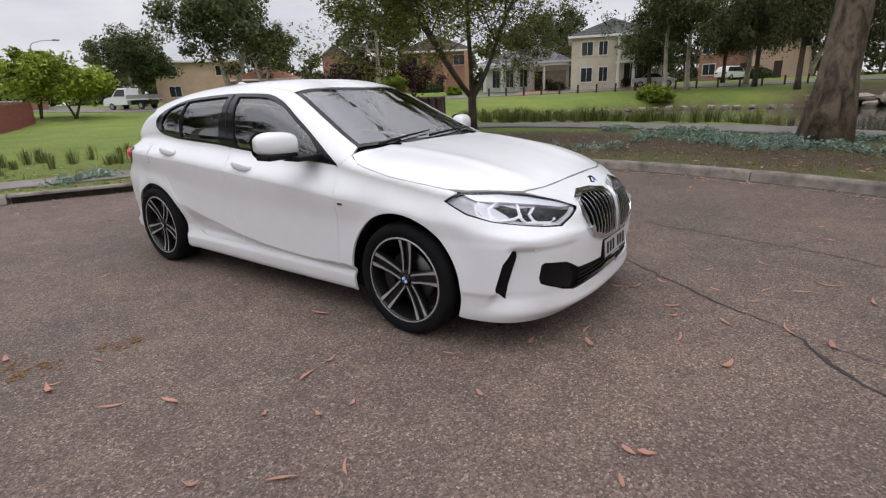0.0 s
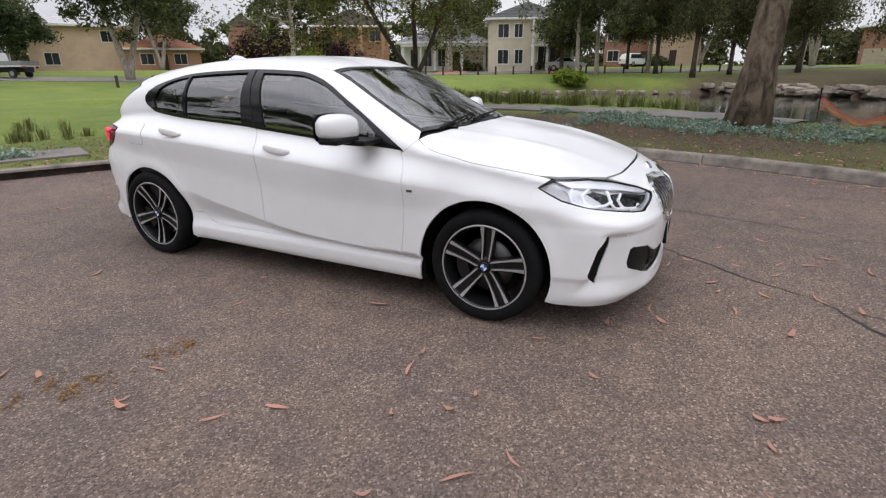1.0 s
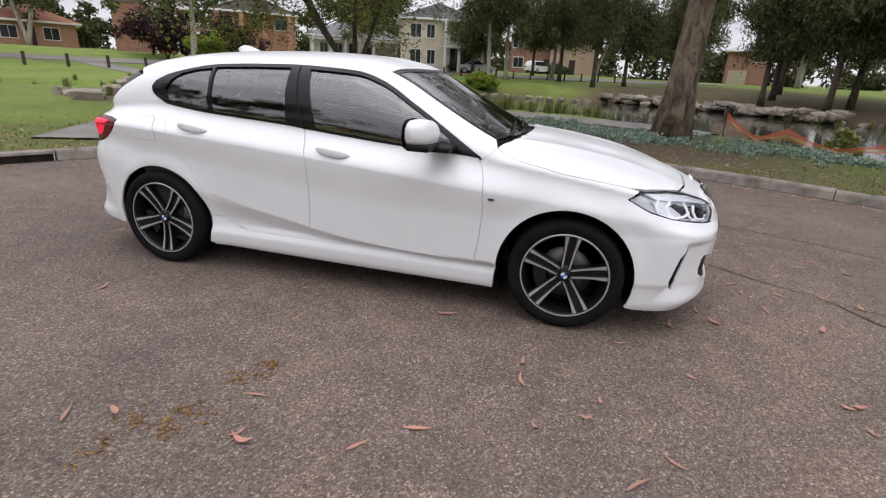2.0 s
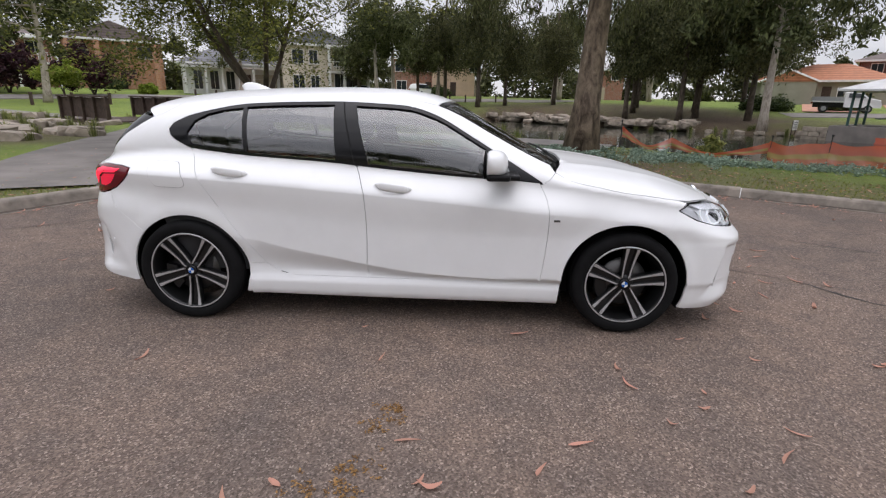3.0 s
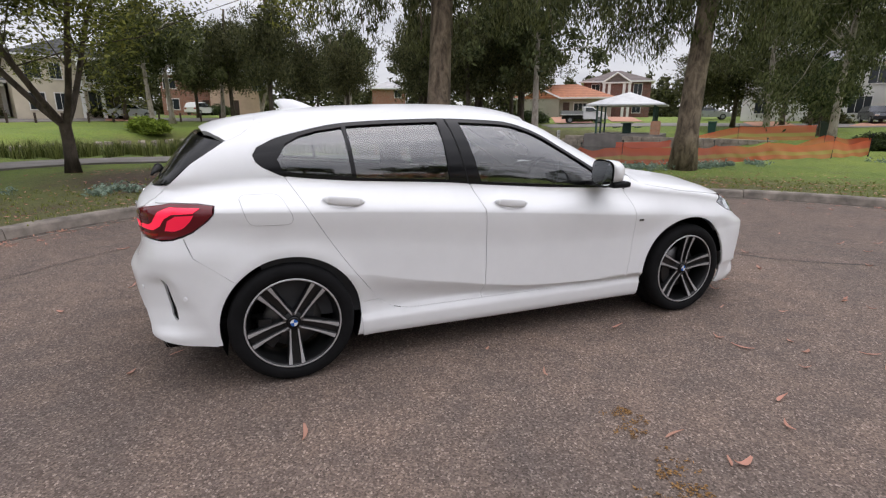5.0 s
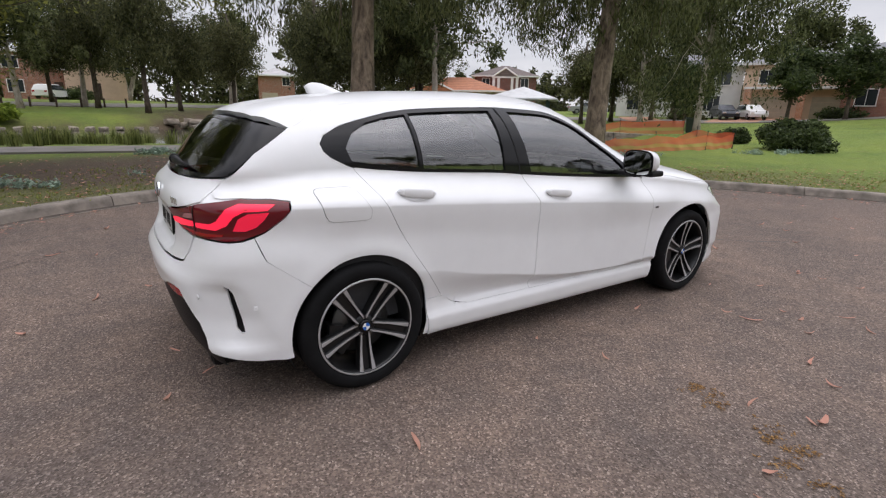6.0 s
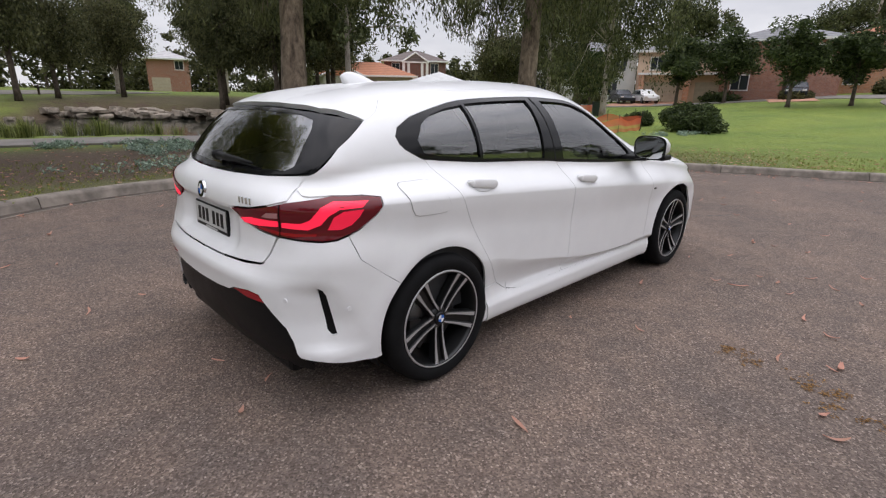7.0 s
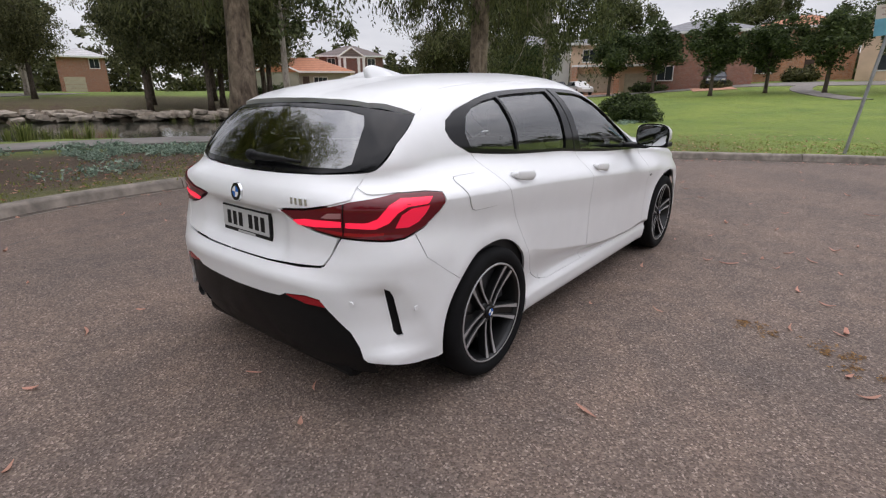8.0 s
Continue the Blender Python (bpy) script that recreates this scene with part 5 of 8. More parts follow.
first = bollard(-26.0, 46.5, "short dark timber bollard at the park edge")
line = resample(spline([(-26.0, 46.5), (-16, 50.5), (-6, 53.5), (4, 57)], 8), 1.9)
for q in line[1:]:
    copy_thing(first, pose(q[0], q[1], ground_z(*q)))
for q in resample(np.array([(-36, 21), (-31, 27.5), (-26, 34)], float), 2.2):
    copy_thing(first, pose(q[0], q[1], ground_z(*q)))


# ---- orange barrier mesh ----
def barrier_mat():
    m, n, l, b = mat("barrier_mesh", 0.6)
    c = coords(n)
    sx = n.new("ShaderNodeSeparateXYZ")
    at = n.new("ShaderNodeAttribute")
    at.attribute_name = "band"
    col = ramp_node(n, l, at.outputs["Fac"], [(0.0, (0.74, 0.19, 0.09)), (0.22, (0.74, 0.20, 0.10)), (0.30, (0.62, 0.42, 0.13)), (0.46, (0.62, 0.42, 0.13)), (0.54, (0.80, 0.17, 0.10)), (1.0, (0.86, 0.15, 0.06))])
    l.new(col.outputs[0], b.inputs["Base Color"])
    tr = n.new("ShaderNodeBsdfTransparent")
    mx = n.new("ShaderNodeMixShader")
    mx.inputs[0].default_value = 0.58
    l.new(tr.outputs[0], mx.inputs[1])
    l.new(b.outputs[0], mx.inputs[2])
    l.new(mx.outputs[0], n["Material Output"].inputs["Surface"])
    return m


BARRIER = barrier_mat()


def barrier(name, posts, sag, label, high=0.82, droop_at=()):
    e = empty(name, pose(0, 0, 0), label, "fence")
    r = np.random.default_rng(len(posts))
    posts = [(x, y, ground_z(x, y)) for x, y in posts]
    for i, (x, y, z) in enumerate(posts):
        bm = bmesh.new()
        lean = r.normal(size=2) * 0.04
        add_tube(bm, [(x, y, z - 0.2), (x + lean[0], y + lean[1], z + high + 0.10)], [0.014, 0.012], 6)
        st = part("star_post", bm, SATIN_DARK, e)
        part("post_cap", boxed(x + lean[0] - 0.02, x + lean[0] + 0.02, y + lean[1] - 0.02, y + lean[1] + 0.02, z + high + 0.08, z + high + 0.13, 0.005), SATIN_DARK, st)
    for i, (p, q) in enumerate(zip(posts, posts[1:])):
        p, q = np.array(p), np.array(q)
        n, m = 26, 9
        verts, band, faces = [], [], []
        for j in range(n + 1):
            t = j / n
            c = p + (q - p) * t
            dip = sag * (1.25 if i in droop_at else 0.35) * 4 * t * (1 - t) * 0.5
            fold = 0.7 if i in droop_at else 1.0
            top = high - 0.03 - dip + 0.03 * math.sin(9 * t + i)
            bot = 0.03 + (0.35 * 0 if i not in droop_at else 0.12) + 0.02 * math.sin(13 * t + i)
            h = max(0.12, (top - bot) * (fold if i in droop_at else 1))
            for k in range(m + 1):
                s = k / m
                w = 0.03 * math.sin(7 * t * 3 + 5 * s + i) * (1 - s)
                verts.append((c[0] + w, c[1] + w * 0.7, c[2] + top - h * (1 - s)))
                band.append(s)
        for j in range(n):
            for k in range(m):
                a = j * (m + 1) + k
                faces.append((a, a + m + 1, a + m + 2, a + 1))
        ob = link_mesh("mesh_panel", verts, faces, BARRIER, True, e)
        at = ob.data.attributes.new("band", 'FLOAT', 'POINT')
        at.data.foreach_set("value", np.array(band, np.float32))


barrier("barrier_fence", [(4.7, 10.5), (6.1, 10.6), (8.0, 9.3), (9.0, 8.6), (10.9, 8.4), (12.6, 8.4), (14.6, 8.1), (17.0, 7.6), (19.0, 7.6)], 0.5, "sagging orange and yellow barrier mesh on star posts along the pond", 0.60, droop_at=(0, 1))
barrier("barrier_fence", [(19.0, 7.6), (19.8, 9.6), (18.6, 12.2), (15.5, 13.2), (12.5, 12.4)], 0.3, "orange and yellow barrier mesh round the muddy hollow", 0.66)
barrier("barrier_fence", [(22.0, 27.6), (24.5, 22.8), (27.6, 19.5), (27.8, 15.0)], 0.3, "orange barrier mesh along the pond wall", 0.9)

# park sign on a leaning pole
e = empty("park_sign", pose(9.75, -2.0, ground_z(9.75, -2.0) - 0.1, 0, 0, 0), "blue and cream park notice on a leaning steel pole", "sign")
bm = bmesh.new()
add_tube(bm, [(0, 0, 0), (0.10, -0.28, 2.75)], [0.030, 0.030], 10)
part("pole", bm, GALV, e)
SIGN_BLUE = plain("sign_blue", (0.13, 0.36, 0.45), 0.5, vary=0.15, scale=6)
SIGN_CREAM = plain("sign_cream", (0.55, 0.50, 0.42), 0.5, vary=0.12, scale=6)
TXT = plain("sign_dark_bars", (0.30, 0.22, 0.19), 0.6)
sg = new("sign_plate")
sg.parent = e
sg.matrix_basis = pose(0.10, -0.28, 2.42, 0, 0, -82) @ pose(0, 0, 0, 0, -5, 0)
part("upper_half", boxed(-0.27, 0.27, -0.045, -0.038, 0.18, 0.42), SIGN_CREAM, sg)
part("lower_half", boxed(-0.27, 0.27, -0.045, -0.038, -0.12, 0.179), SIGN_BLUE, sg)
part("backing", boxed(-0.27, 0.27, -0.038, -0.030, -0.12, 0.42), GALV, sg)
for k, w in enumerate((0.20, 0.15, 0.18)):
    part("bar", boxed(-w, w, -0.048, -0.045, 0.35 - 0.055 * k, 0.372 - 0.055 * k), TXT, sg)
from mathutils.geometry import delaunay_2d_cdt


# ---- the car's form: one smooth skin, half-width as a function of length and height ----
def pchip(knots):
    """A smooth monotone curve through (x, value) knots."""
    k = np.array(sorted(knots), float)
    x, y = k[:, 0], k[:, 1]
    h, d = np.diff(x), np.diff(y) / np.diff(x)
    m = np.zeros(len(x))
    m[0], m[-1] = d[0], d[-1]
    for i in range(1, len(x) - 1):
        if d[i - 1] * d[i] > 0:
            a, b = 2 * h[i] + h[i - 1], h[i] + 2 * h[i - 1]
            m[i] = (a + b) / (a / d[i - 1] + b / d[i])

    def f(q):
        q = np.asarray(q, float)
        i = np.clip(np.searchsorted(x, q) - 1, 0, len(h) - 1)
        t = np.clip((q - x[i]) / h[i], 0, 1)
        v = (1 + 2 * t) * (1 - t) ** 2 * y[i] + t * (1 - t) ** 2 * h[i] * m[i] + t * t * (3 - 2 * t) * y[i + 1] + t * t * (t - 1) * h[i] * m[i + 1]
        return v + np.where(q < x[0], (q - x[0]) * m[0], 0) + np.where(q > x[-1], (q - x[-1]) * m[-1], 0)
    return f


TOP_CABIN = pchip([(-2.0, 0.99), (-1.745, 1.285), (-1.66, 1.325), (-1.45, 1.368), (-1.23, 1.398), (-0.8, 1.427), (-0.4, 1.437), (-0.1, 1.430), (0.08, 1.408), (0.25, 1.362), (0.5, 1.238), (0.79, 1.082), (1.0, 0.975), (1.2, 0.88)])
TOP_HOOD = pchip([(0.7, 1.02), (0.96, 1.01), (1.1, 1.0), (1.48, 0.945), (1.75, 0.882), (1.95, 0.818), (2.08, 0.762), (2.16, 0.715)])
BELT = pchip([(-2.1, 0.985), (-1.7, 1.035), (-1.35, 1.052), (-0.95, 1.022), (-0.4, 0.988), (0.36, 0.928), (0.8, 0.898), (1.05, 0.875), (1.35, 0.835), (1.65, 0.785), (1.9, 0.715), (2.1, 0.64), (2.2, 0.6)])
BELT_W = pchip([(-2.1, 0.72), (-1.85, 0.715), (-1.55, 0.712), (-1.4, 0.718), (-1.2, 0.742), (-0.98, 0.764), (-0.2, 0.770), (0.36, 0.776), (0.75, 0.788), (0.95, 0.815), (1.15, 0.845), (1.45, 0.85), (1.75, 0.825), (2.0, 0.79), (2.2, 0.75)])
WIDE = pchip([(-2.1, 0.82), (-1.75, 0.84), (-1.5, 0.872), (-1.335, 0.886), (-0.9, 0.874), (-0.4, 0.878), (0.3, 0.882), (0.9, 0.886), (1.335, 0.892), (1.7, 0.882), (2.2, 0.86)])
SHOULDER = pchip([(-2.1, 0.915), (-1.5, 0.908), (-1.02, 0.880), (-0.41, 0.839), (0.255, 0.789), (0.8, 0.742), (1.3, 0.71), (1.8, 0.64), (2.2, 0.55)])
TUCK = pchip([(-1.4, 0.59), (-0.95, 0.533), (-0.67, 0.470), (-0.41, 0.425), (-0.25, 0.395), (0.065, 0.350), (0.425, 0.328), (0.8, 0.319), (1.4, 0.315)])
TUCK_IN = pchip([(-1.5, 0.02), (-0.95, 0.040), (-0.5, 0.060), (-0.2, 0.058), (0.3, 0.034), (0.8, 0.018), (1.4, 0.008)])
NOSE = pchip([(0.10, 2.07), (0.17, 2.14), (0.22, 2.18), (0.30, 2.186), (0.42, 2.190), (0.52, 2.195), (0.62, 2.188), (0.70, 2.164), (0.76, 2.115), (0.83, 1.99), (0.95, 1.6), (1.0, 1.3)])
TAIL = pchip([(0.12, -1.97), (0.2, -2.03), (0.30, -2.08), (0.45, -2.112), (0.58, -2.118), (0.66, -2.085), (0.74, -2.052), (0.80, -2.050), (0.88, -2.058), (0.94, -2.045), (1.0, -1.99), (1.285, -1.75), (1.33, -1.66), (1.38, -1.5), (1.42, -0.9)])
HUBS = (1.335, -1.335)


def half_width(x, z):
    """Half the car's width at length x and height z; below zero outside the outline."""
    x, z = np.broadcast_arrays(np.asarray(x, float), np.asarray(z, float))
    zb, wb = BELT(x), BELT_W(x)
    wide = WIDE(x) + 0.026 * ease(-1.42, -1.62, x) * ease(0.86, 0.66, z)
    tuck = TUCK(x)
    lows = [np.full(x.shape, 0.15), np.full(x.shape, 0.19), np.full(x.shape, 0.262), np.full(x.shape, 0.300), 0.303 + 0.22 * (tuck - 0.303), tuck, np.maximum(0.5 * (tuck + SHOULDER(x)), 0.58), SHOULDER(x), zb]
    sill = ease(1.55, 1.30, x) * ease(-1.62, -1.36, x)
    wids = [wide - 0.050 - 0.020 * sill, wide - 0.036, wide - 0.030, wide - 0.026 - (0.012 + 0.22 * TUCK_IN(x)) * sill, wide - 0.022 - 0.80 * TUCK_IN(x) * sill, wide - 0.016, wide - 0.017, wide, wb]
    L, W = np.stack(lows), np.stack(wids)
    for i in range(1, len(L)):
        L[i] = np.maximum(L[i], L[i - 1] + 0.012)
    h, d = np.diff(L, axis=0), np.diff(W, axis=0) / np.diff(L, axis=0)
    m = np.zeros_like(L)
    m[0] = d[0]
    for i in range(1, len(L) - 1):
        a, b = 2 * h[i] + h[i - 1], h[i] + 2 * h[i - 1]
        ok = d[i - 1] * d[i] > 0
        m[i] = np.where(ok, (a + b) / (a / np.where(ok, d[i - 1], 1) + b / np.where(ok, d[i], 1)), 0)
    # the two pressed creases: slopes differ above and below
    ma, mb = m.copy(), m.copy()
    for i, k in ((5, 0.6), (7, 0.22)):
        ma[i], mb[i] = k * d[i - 1], k * d[i]
    low = np.zeros(x.shape)
    for i in range(len(L) - 1):
        t = np.clip((z - L[i]) / h[i], 0, 1)
        v = (1 + 2 * t) * (1 - t) ** 2 * W[i] + t * (1 - t) ** 2 * h[i] * mb[i] + t * t * (3 - 2 * t) * W[i + 1] + t * t * (t - 1) * h[i] * ma[i + 1]
        sel = (z >= L[i]) & ((z < L[i + 1]) if i < len(L) - 2 else np.ones(x.shape, bool))
        low = np.where(sel, v, low)
    low = np.where(z < L[0], W[0], low)
    k = ease(0.90, 1.06, x)
    zc = np.where(x > 0.97, TOP_HOOD(x), TOP_CABIN(x))
    a, b = 2.0 + k * 0.1, 3.9 - k * 1.4
    rise = np.clip((z - zb) / np.maximum(zc - zb, 1e-3), 0, None)
    up = wb * np.clip(1 - np.minimum(rise, 1) ** a, 0, 1) ** (1 / b)
    y = np.where(z > zb, up, low)
    for hx in HUBS:
        r = np.hypot(x - hx, z - 0.317)
        y = y + 0.010 * np.exp(-((r - 0.375) / 0.05) ** 2) * (z < zb)
    fx = np.clip((x - 1.45) / (NOSE(z) - 1.45), 0, None)
    x0 = 1.42 + 0.17 * ease(0.86, 0.66, z)
    rx = np.clip((x + x0) / (TAIL(z) + x0), 0, None)
    out = (rise > 1) | ((x > 1.45) & (fx > 1)) | ((x < -x0) & (rx > 1))
    y = y * np.where(x > 1.45, np.clip(1 - np.minimum(fx, 1) ** (2.9 + 1.5 * ease(0.66, 0.56, z)), 0, 1) ** (1 / 2.4), 1)
    y = y * np.where(x < -x0, np.clip(1 - np.minimum(rx, 1) ** (4.0 + 3.6 * ease(0.96, 1.08, z) + 2.0 * ease(0.45, 0.30, z) + 1.7 * ease(0.62, 0.76, z) * ease(1.0, 0.92, z)), 0, 1) ** (1 / 2.7), 1)
    return np.where(out, -0.05, y)


def bisect(inside, lo, hi, n=23):
    """Between lo (inside) and hi (outside), the place of the skin."""
    lo, hi = lo.copy(), hi.copy()
    for _ in range(n):
        mid = 0.5 * (lo + hi)
        g = inside(mid)
        lo, hi = np.where(g, mid, lo), np.where(g, hi, mid)
    return 0.5 * (lo + hi)


WRAP = {"nose": (1.15, 1.0), "tail": (-1.15, -1.0)}


def skin(chart, u, v):
    """Places on the skin, right-hand half (y < 0), from a chart's two coordinates."""
    u, v = np.asarray(u, float), np.asarray(v, float)
    if chart == "side":
        return np.stack([u, -half_width(u, v), v], -1)
    if chart == "top":
        z = bisect(lambda q: half_width(u, q) > np.abs(v), np.full(u.shape, 0.6), np.full(u.shape, 1.5))
        return np.stack([u, v, z], -1)
    cx, s = WRAP[chart]
    c, d = s * np.cos(u), np.sin(u)
    r = bisect(lambda q: half_width(cx + c * q, v) > np.abs(d * q), np.full(u.shape, 0.05), np.full(u.shape, 1.6))
    return np.stack([cx + c * r, -d * r, v], -1)


def chart_of(chart, p):
    p = np.asarray(p, float)
    if chart == "side":
        return p[..., [0, 2]]
    if chart == "top":
        return p[..., [0, 1]]
    cx, s = WRAP[chart]
    return np.stack([np.arctan2(-p[..., 1], s * (p[..., 0] - cx)), p[..., 2]], -1)


# ---- car panels ----
def inset_loop(p, d):
    """A closed outline drawn in by d."""
    a = np.roll(p, 1, 0)
    b = np.roll(p, -1, 0)
    t1, t2 = p - a, b - p
    t1 /= np.linalg.norm(t1, axis=1, keepdims=True) + 1e-9
    t2 /= np.linalg.norm(t2, axis=1, keepdims=True) + 1e-9
    area = 0.5 * np.sum(p[:, 0] * np.roll(p[:, 1], -1) - np.roll(p[:, 0], -1) * p[:, 1])
    s = 1.0 if area > 0 else -1.0
    n1, n2 = np.stack([-t1[:, 1], t1[:, 0]], 1) * s, np.stack([-t2[:, 1], t2[:, 0]], 1) * s
    n = n1 + n2
    n /= np.maximum(np.linalg.norm(n, axis=1, keepdims=True), 0.3)
    c = np.clip(np.sum(n * n1, 1, keepdims=True), 0.5, 1)
    return p + n * d / c


def dense(loop, step):
    p = np.asarray(loop, float)
    out = []
    for a, b in zip(p, np.roll(p, -1, 0)):
        k = max(1, int(math.ceil(np.linalg.norm(b - a) / step)))
        out += [a + (b - a) * j / k for j in range(k)]
    return np.array(out)


def skin_n(chart, u, v, off=0.0):
    """Place and outward normal on the skin."""
    e = 0.003
    p = skin(chart, u, v)
    x, z = p[..., 0], p[..., 2]
    w = half_width(x, z)

    def slope(dx, dz):
        f, g = half_width(x + dx, z + dz), half_width(x - dx, z - dz)
        both = (f > 0) & (g > 0)
        return np.where(both, f - g, np.where(f > 0, 2 * (f - w), 2 * (w - g))) / (2 * e)
    n = np.stack([-slope(e, 0), np.where(p[..., 1] > 0, 1.0, -1.0) * (np.abs(p[..., 1]) > 1e-4), -slope(0, e)], -1)
    n /= np.linalg.norm(n, axis=-1, keepdims=True) + 1e-12
    return p + n * off, n


def sheet(name, chart, loop, material, parent, holes=(), off=0.0, thick=0.014, res=0.035, gap=0.0, relief=None, label="", left=False):
    """A pressed panel: a piece of the skin inside an outline, with turned-in edges. left: mirrored to the left-hand side."""
    k = np.array((0.85 if chart in WRAP else 1.0, 1.0))
    loop = dense(np.asarray(loop, float) * k, 0.018)
    hl = [dense(np.asarray(h, float) * k, 0.014) for h in holes]
    if gap:
        loop = inset_loop(loop, gap)
    lo, hi = loop.min(0), loop.max(0)
    gx, gy = np.meshgrid(np.arange(lo[0], hi[0], res), np.arange(lo[1], hi[1], res * 0.87))
    gx = gx + (np.arange(gx.shape[0]) % 2)[:, None] * res / 2
    g = np.stack([gx.ravel(), gy.ravel()], 1)
    keep = poly_dist(g[:, 0], g[:, 1], loop) < -0.45 * res
    for h in hl:
        keep &= poly_dist(g[:, 0], g[:, 1], h) > 0.45 * res
    if chart == "side":
        rows = []
        for f, d in ((TUCK, -0.004), (TUCK, 0.004), (SHOULDER, -0.004), (SHOULDER, 0.004)):
            xs = np.arange(lo[0], hi[0], 0.02)
            rows.append(np.stack([xs, f(xs) + d], 1))
            keep &= np.abs(g[:, 1] - f(g[:, 0])) > 0.011
        q = np.concatenate(rows)
        fine = poly_dist(q[:, 0], q[:, 1], loop) < -0.006
        for h in hl:
            fine &= poly_dist(q[:, 0], q[:, 1], h) > 0.006
        g = np.concatenate([g[keep], q[fine]])
    else:
        g = g[keep]
    pts, edges, start = [], [], 0
    for r in [loop] + hl:
        pts += r.tolist()
        n = len(r)
        edges += [(start + i, start + (i + 1) % n) for i in range(n)]
        start += n
    pts += g.tolist()
    vs, es, fs, *_ = delaunay_2d_cdt([Vector(p) for p in pts], edges, [], 0, 1e-6, False)
    v2 = np.array([tuple(p) for p in vs])
    f = np.array([t for t in fs if len(t) == 3])
    c = v2[f].mean(1)
    ok = poly_dist(c[:, 0], c[:, 1], loop) < 0
    for h in hl:
        ok &= poly_dist(c[:, 0], c[:, 1], h) > 0
    f = f[ok]
    uv = v2 / k
    p, nor = skin_n(chart, uv[:, 0], uv[:, 1], off)
    if relief is not None:
        p = p + nor * relief(p)[:, None]
    tri = p[f]
    fn = np.cross(tri[:, 1] - tri[:, 0], tri[:, 2] - tri[:, 0])
    flip = np.sum(fn * nor[f].mean(1), 1) < 0
    f[flip] = f[flip][:, ::-1]
    if relief is not None:
        fn[flip] *= -1
        nn = np.zeros_like(p)
        for j in range(3):
            np.add.at(nn, f[:, j], fn)
        nor2 = nn / (np.linalg.norm(nn, axis=1, keepdims=True) + 1e-12)
        nor = np.where(np.linalg.norm(nn, axis=1, keepdims=True) > 0, nor2, nor)
    verts, norms, faces = p.tolist(), nor.tolist(), [tuple(t) for t in f.tolist()]
    if thick:
        count = {}
        for t in faces:
            for a, b in ((t[0], t[1]), (t[1], t[2]), (t[2], t[0])):
                count[(a, b)] = count.get((a, b), 0) + 1
        rim = [(a, b) for (a, b) in count if (b, a) not in count]
        idx = {}
        for a, b in rim:
            for q in (a, b):
                if q not in idx:
                    idx[q] = len(verts)
                    verts += [p[q].tolist(), (p[q] - nor[q] * thick).tolist()]
                    norms += [nor[q].tolist(), nor[q].tolist()]
        for a, b in rim:
            faces.append((idx[b], idx[a], idx[a] + 1, idx[b] + 1))
    verts = np.array(verts)
    norms = np.array(norms)
    if left:
        verts[:, 1] *= -1
        norms[:, 1] *= -1
        faces = [t[::-1] for t in faces]
    me = bpy.data.meshes.new(name)
    me.from_pydata(verts.tolist(), [], faces)
    me.materials.append(material)
    smooth = np.ones(len(faces), bool)
    smooth[len(f):] = False
    me.polygons.foreach_set("use_smooth", smooth)
    used = np.arange(len(verts)) < len(p)
    loops_n = []
    me.update()
    for poly in me.polygons:
        if poly.use_smooth:
            loops_n += [norms[q] for q in poly.vertices]
        else:
            loops_n += [tuple(poly.normal)] * len(poly.vertices)
    me.normals_split_custom_set([tuple(q) for q in loops_n])
    ob = new(name, me)
    ob.parent = parent
    if label:
        ob["label"] = label
    return ob


def arc(cx, cz, r, a0, a1, n=22):
    return [(cx + r * math.cos(radians(a)), cz + r * math.sin(radians(a))) for a in np.linspace(a0, a1, n)]


def on(chart, pts, src="side"):
    """Side-view (x, z) or end-view (y, z) places turned into another chart's coordinates."""
    p = np.array(pts, float)
    if src == "side":
        q = skin("side", p[:, 0], p[:, 1])
    else:
        s = 1.0 if src == "front" else -1.0
        x = bisect(lambda t: half_width(s * t, p[:, 1]) > np.abs(p[:, 0]), np.full(len(p), 1.2), np.full(len(p), 2.4)) * s
        q = np.stack([x, p[:, 0], p[:, 1]], 1)
    return [tuple(t) for t in chart_of(chart, q)]


def mir(pts):
    return [(-a, b) for a, b in pts][::-1]


def paint_mat():
    m, n, l, b = mat("white_paint", 0.32, 0.0, (0.72, 0.72, 0.725))
    b.inputs["Coat Weight"].default_value, b.inputs["Coat Roughness"].default_value = 0.55, 0.03
    b.inputs["Specular IOR Level"].default_value = 0.25
    c = coords(n)
    dirt = noise_node(n, l, 6, 6, 0.6, c)
    col = ramp_node(n, l, dirt.outputs[0], [(0.3, (0.765, 0.77, 0.773)), (0.65, (0.795, 0.80, 0.803))])
    l.new(col.outputs[0], b.inputs["Base Color"])
    return m


def glass_mat(name, tint, ior=3.0):
    m, n, l, b = mat(name, 0.02, 0.0, (0, 0, 0))
    tr = n.new("ShaderNodeBsdfTransparent")
    tr.inputs[0].default_value = (*tint, 1)
    gl = n.new("ShaderNodeBsdfGlossy")
    gl.inputs["Roughness"].default_value = 0.01
    gl.inputs["Color"].default_value = (1, 1, 1, 1)
    fr = n.new("ShaderNodeFresnel")
    fr.inputs[0].default_value = ior
    mx = n.new("ShaderNodeMixShader")
    l.new(fr.outputs[0], mx.inputs[0])
    l.new(tr.outputs[0], mx.inputs[1])
    l.new(gl.outputs[0], mx.inputs[2])
    l.new(mx.outputs[0], n["Material Output"].inputs["Surface"])
    return m


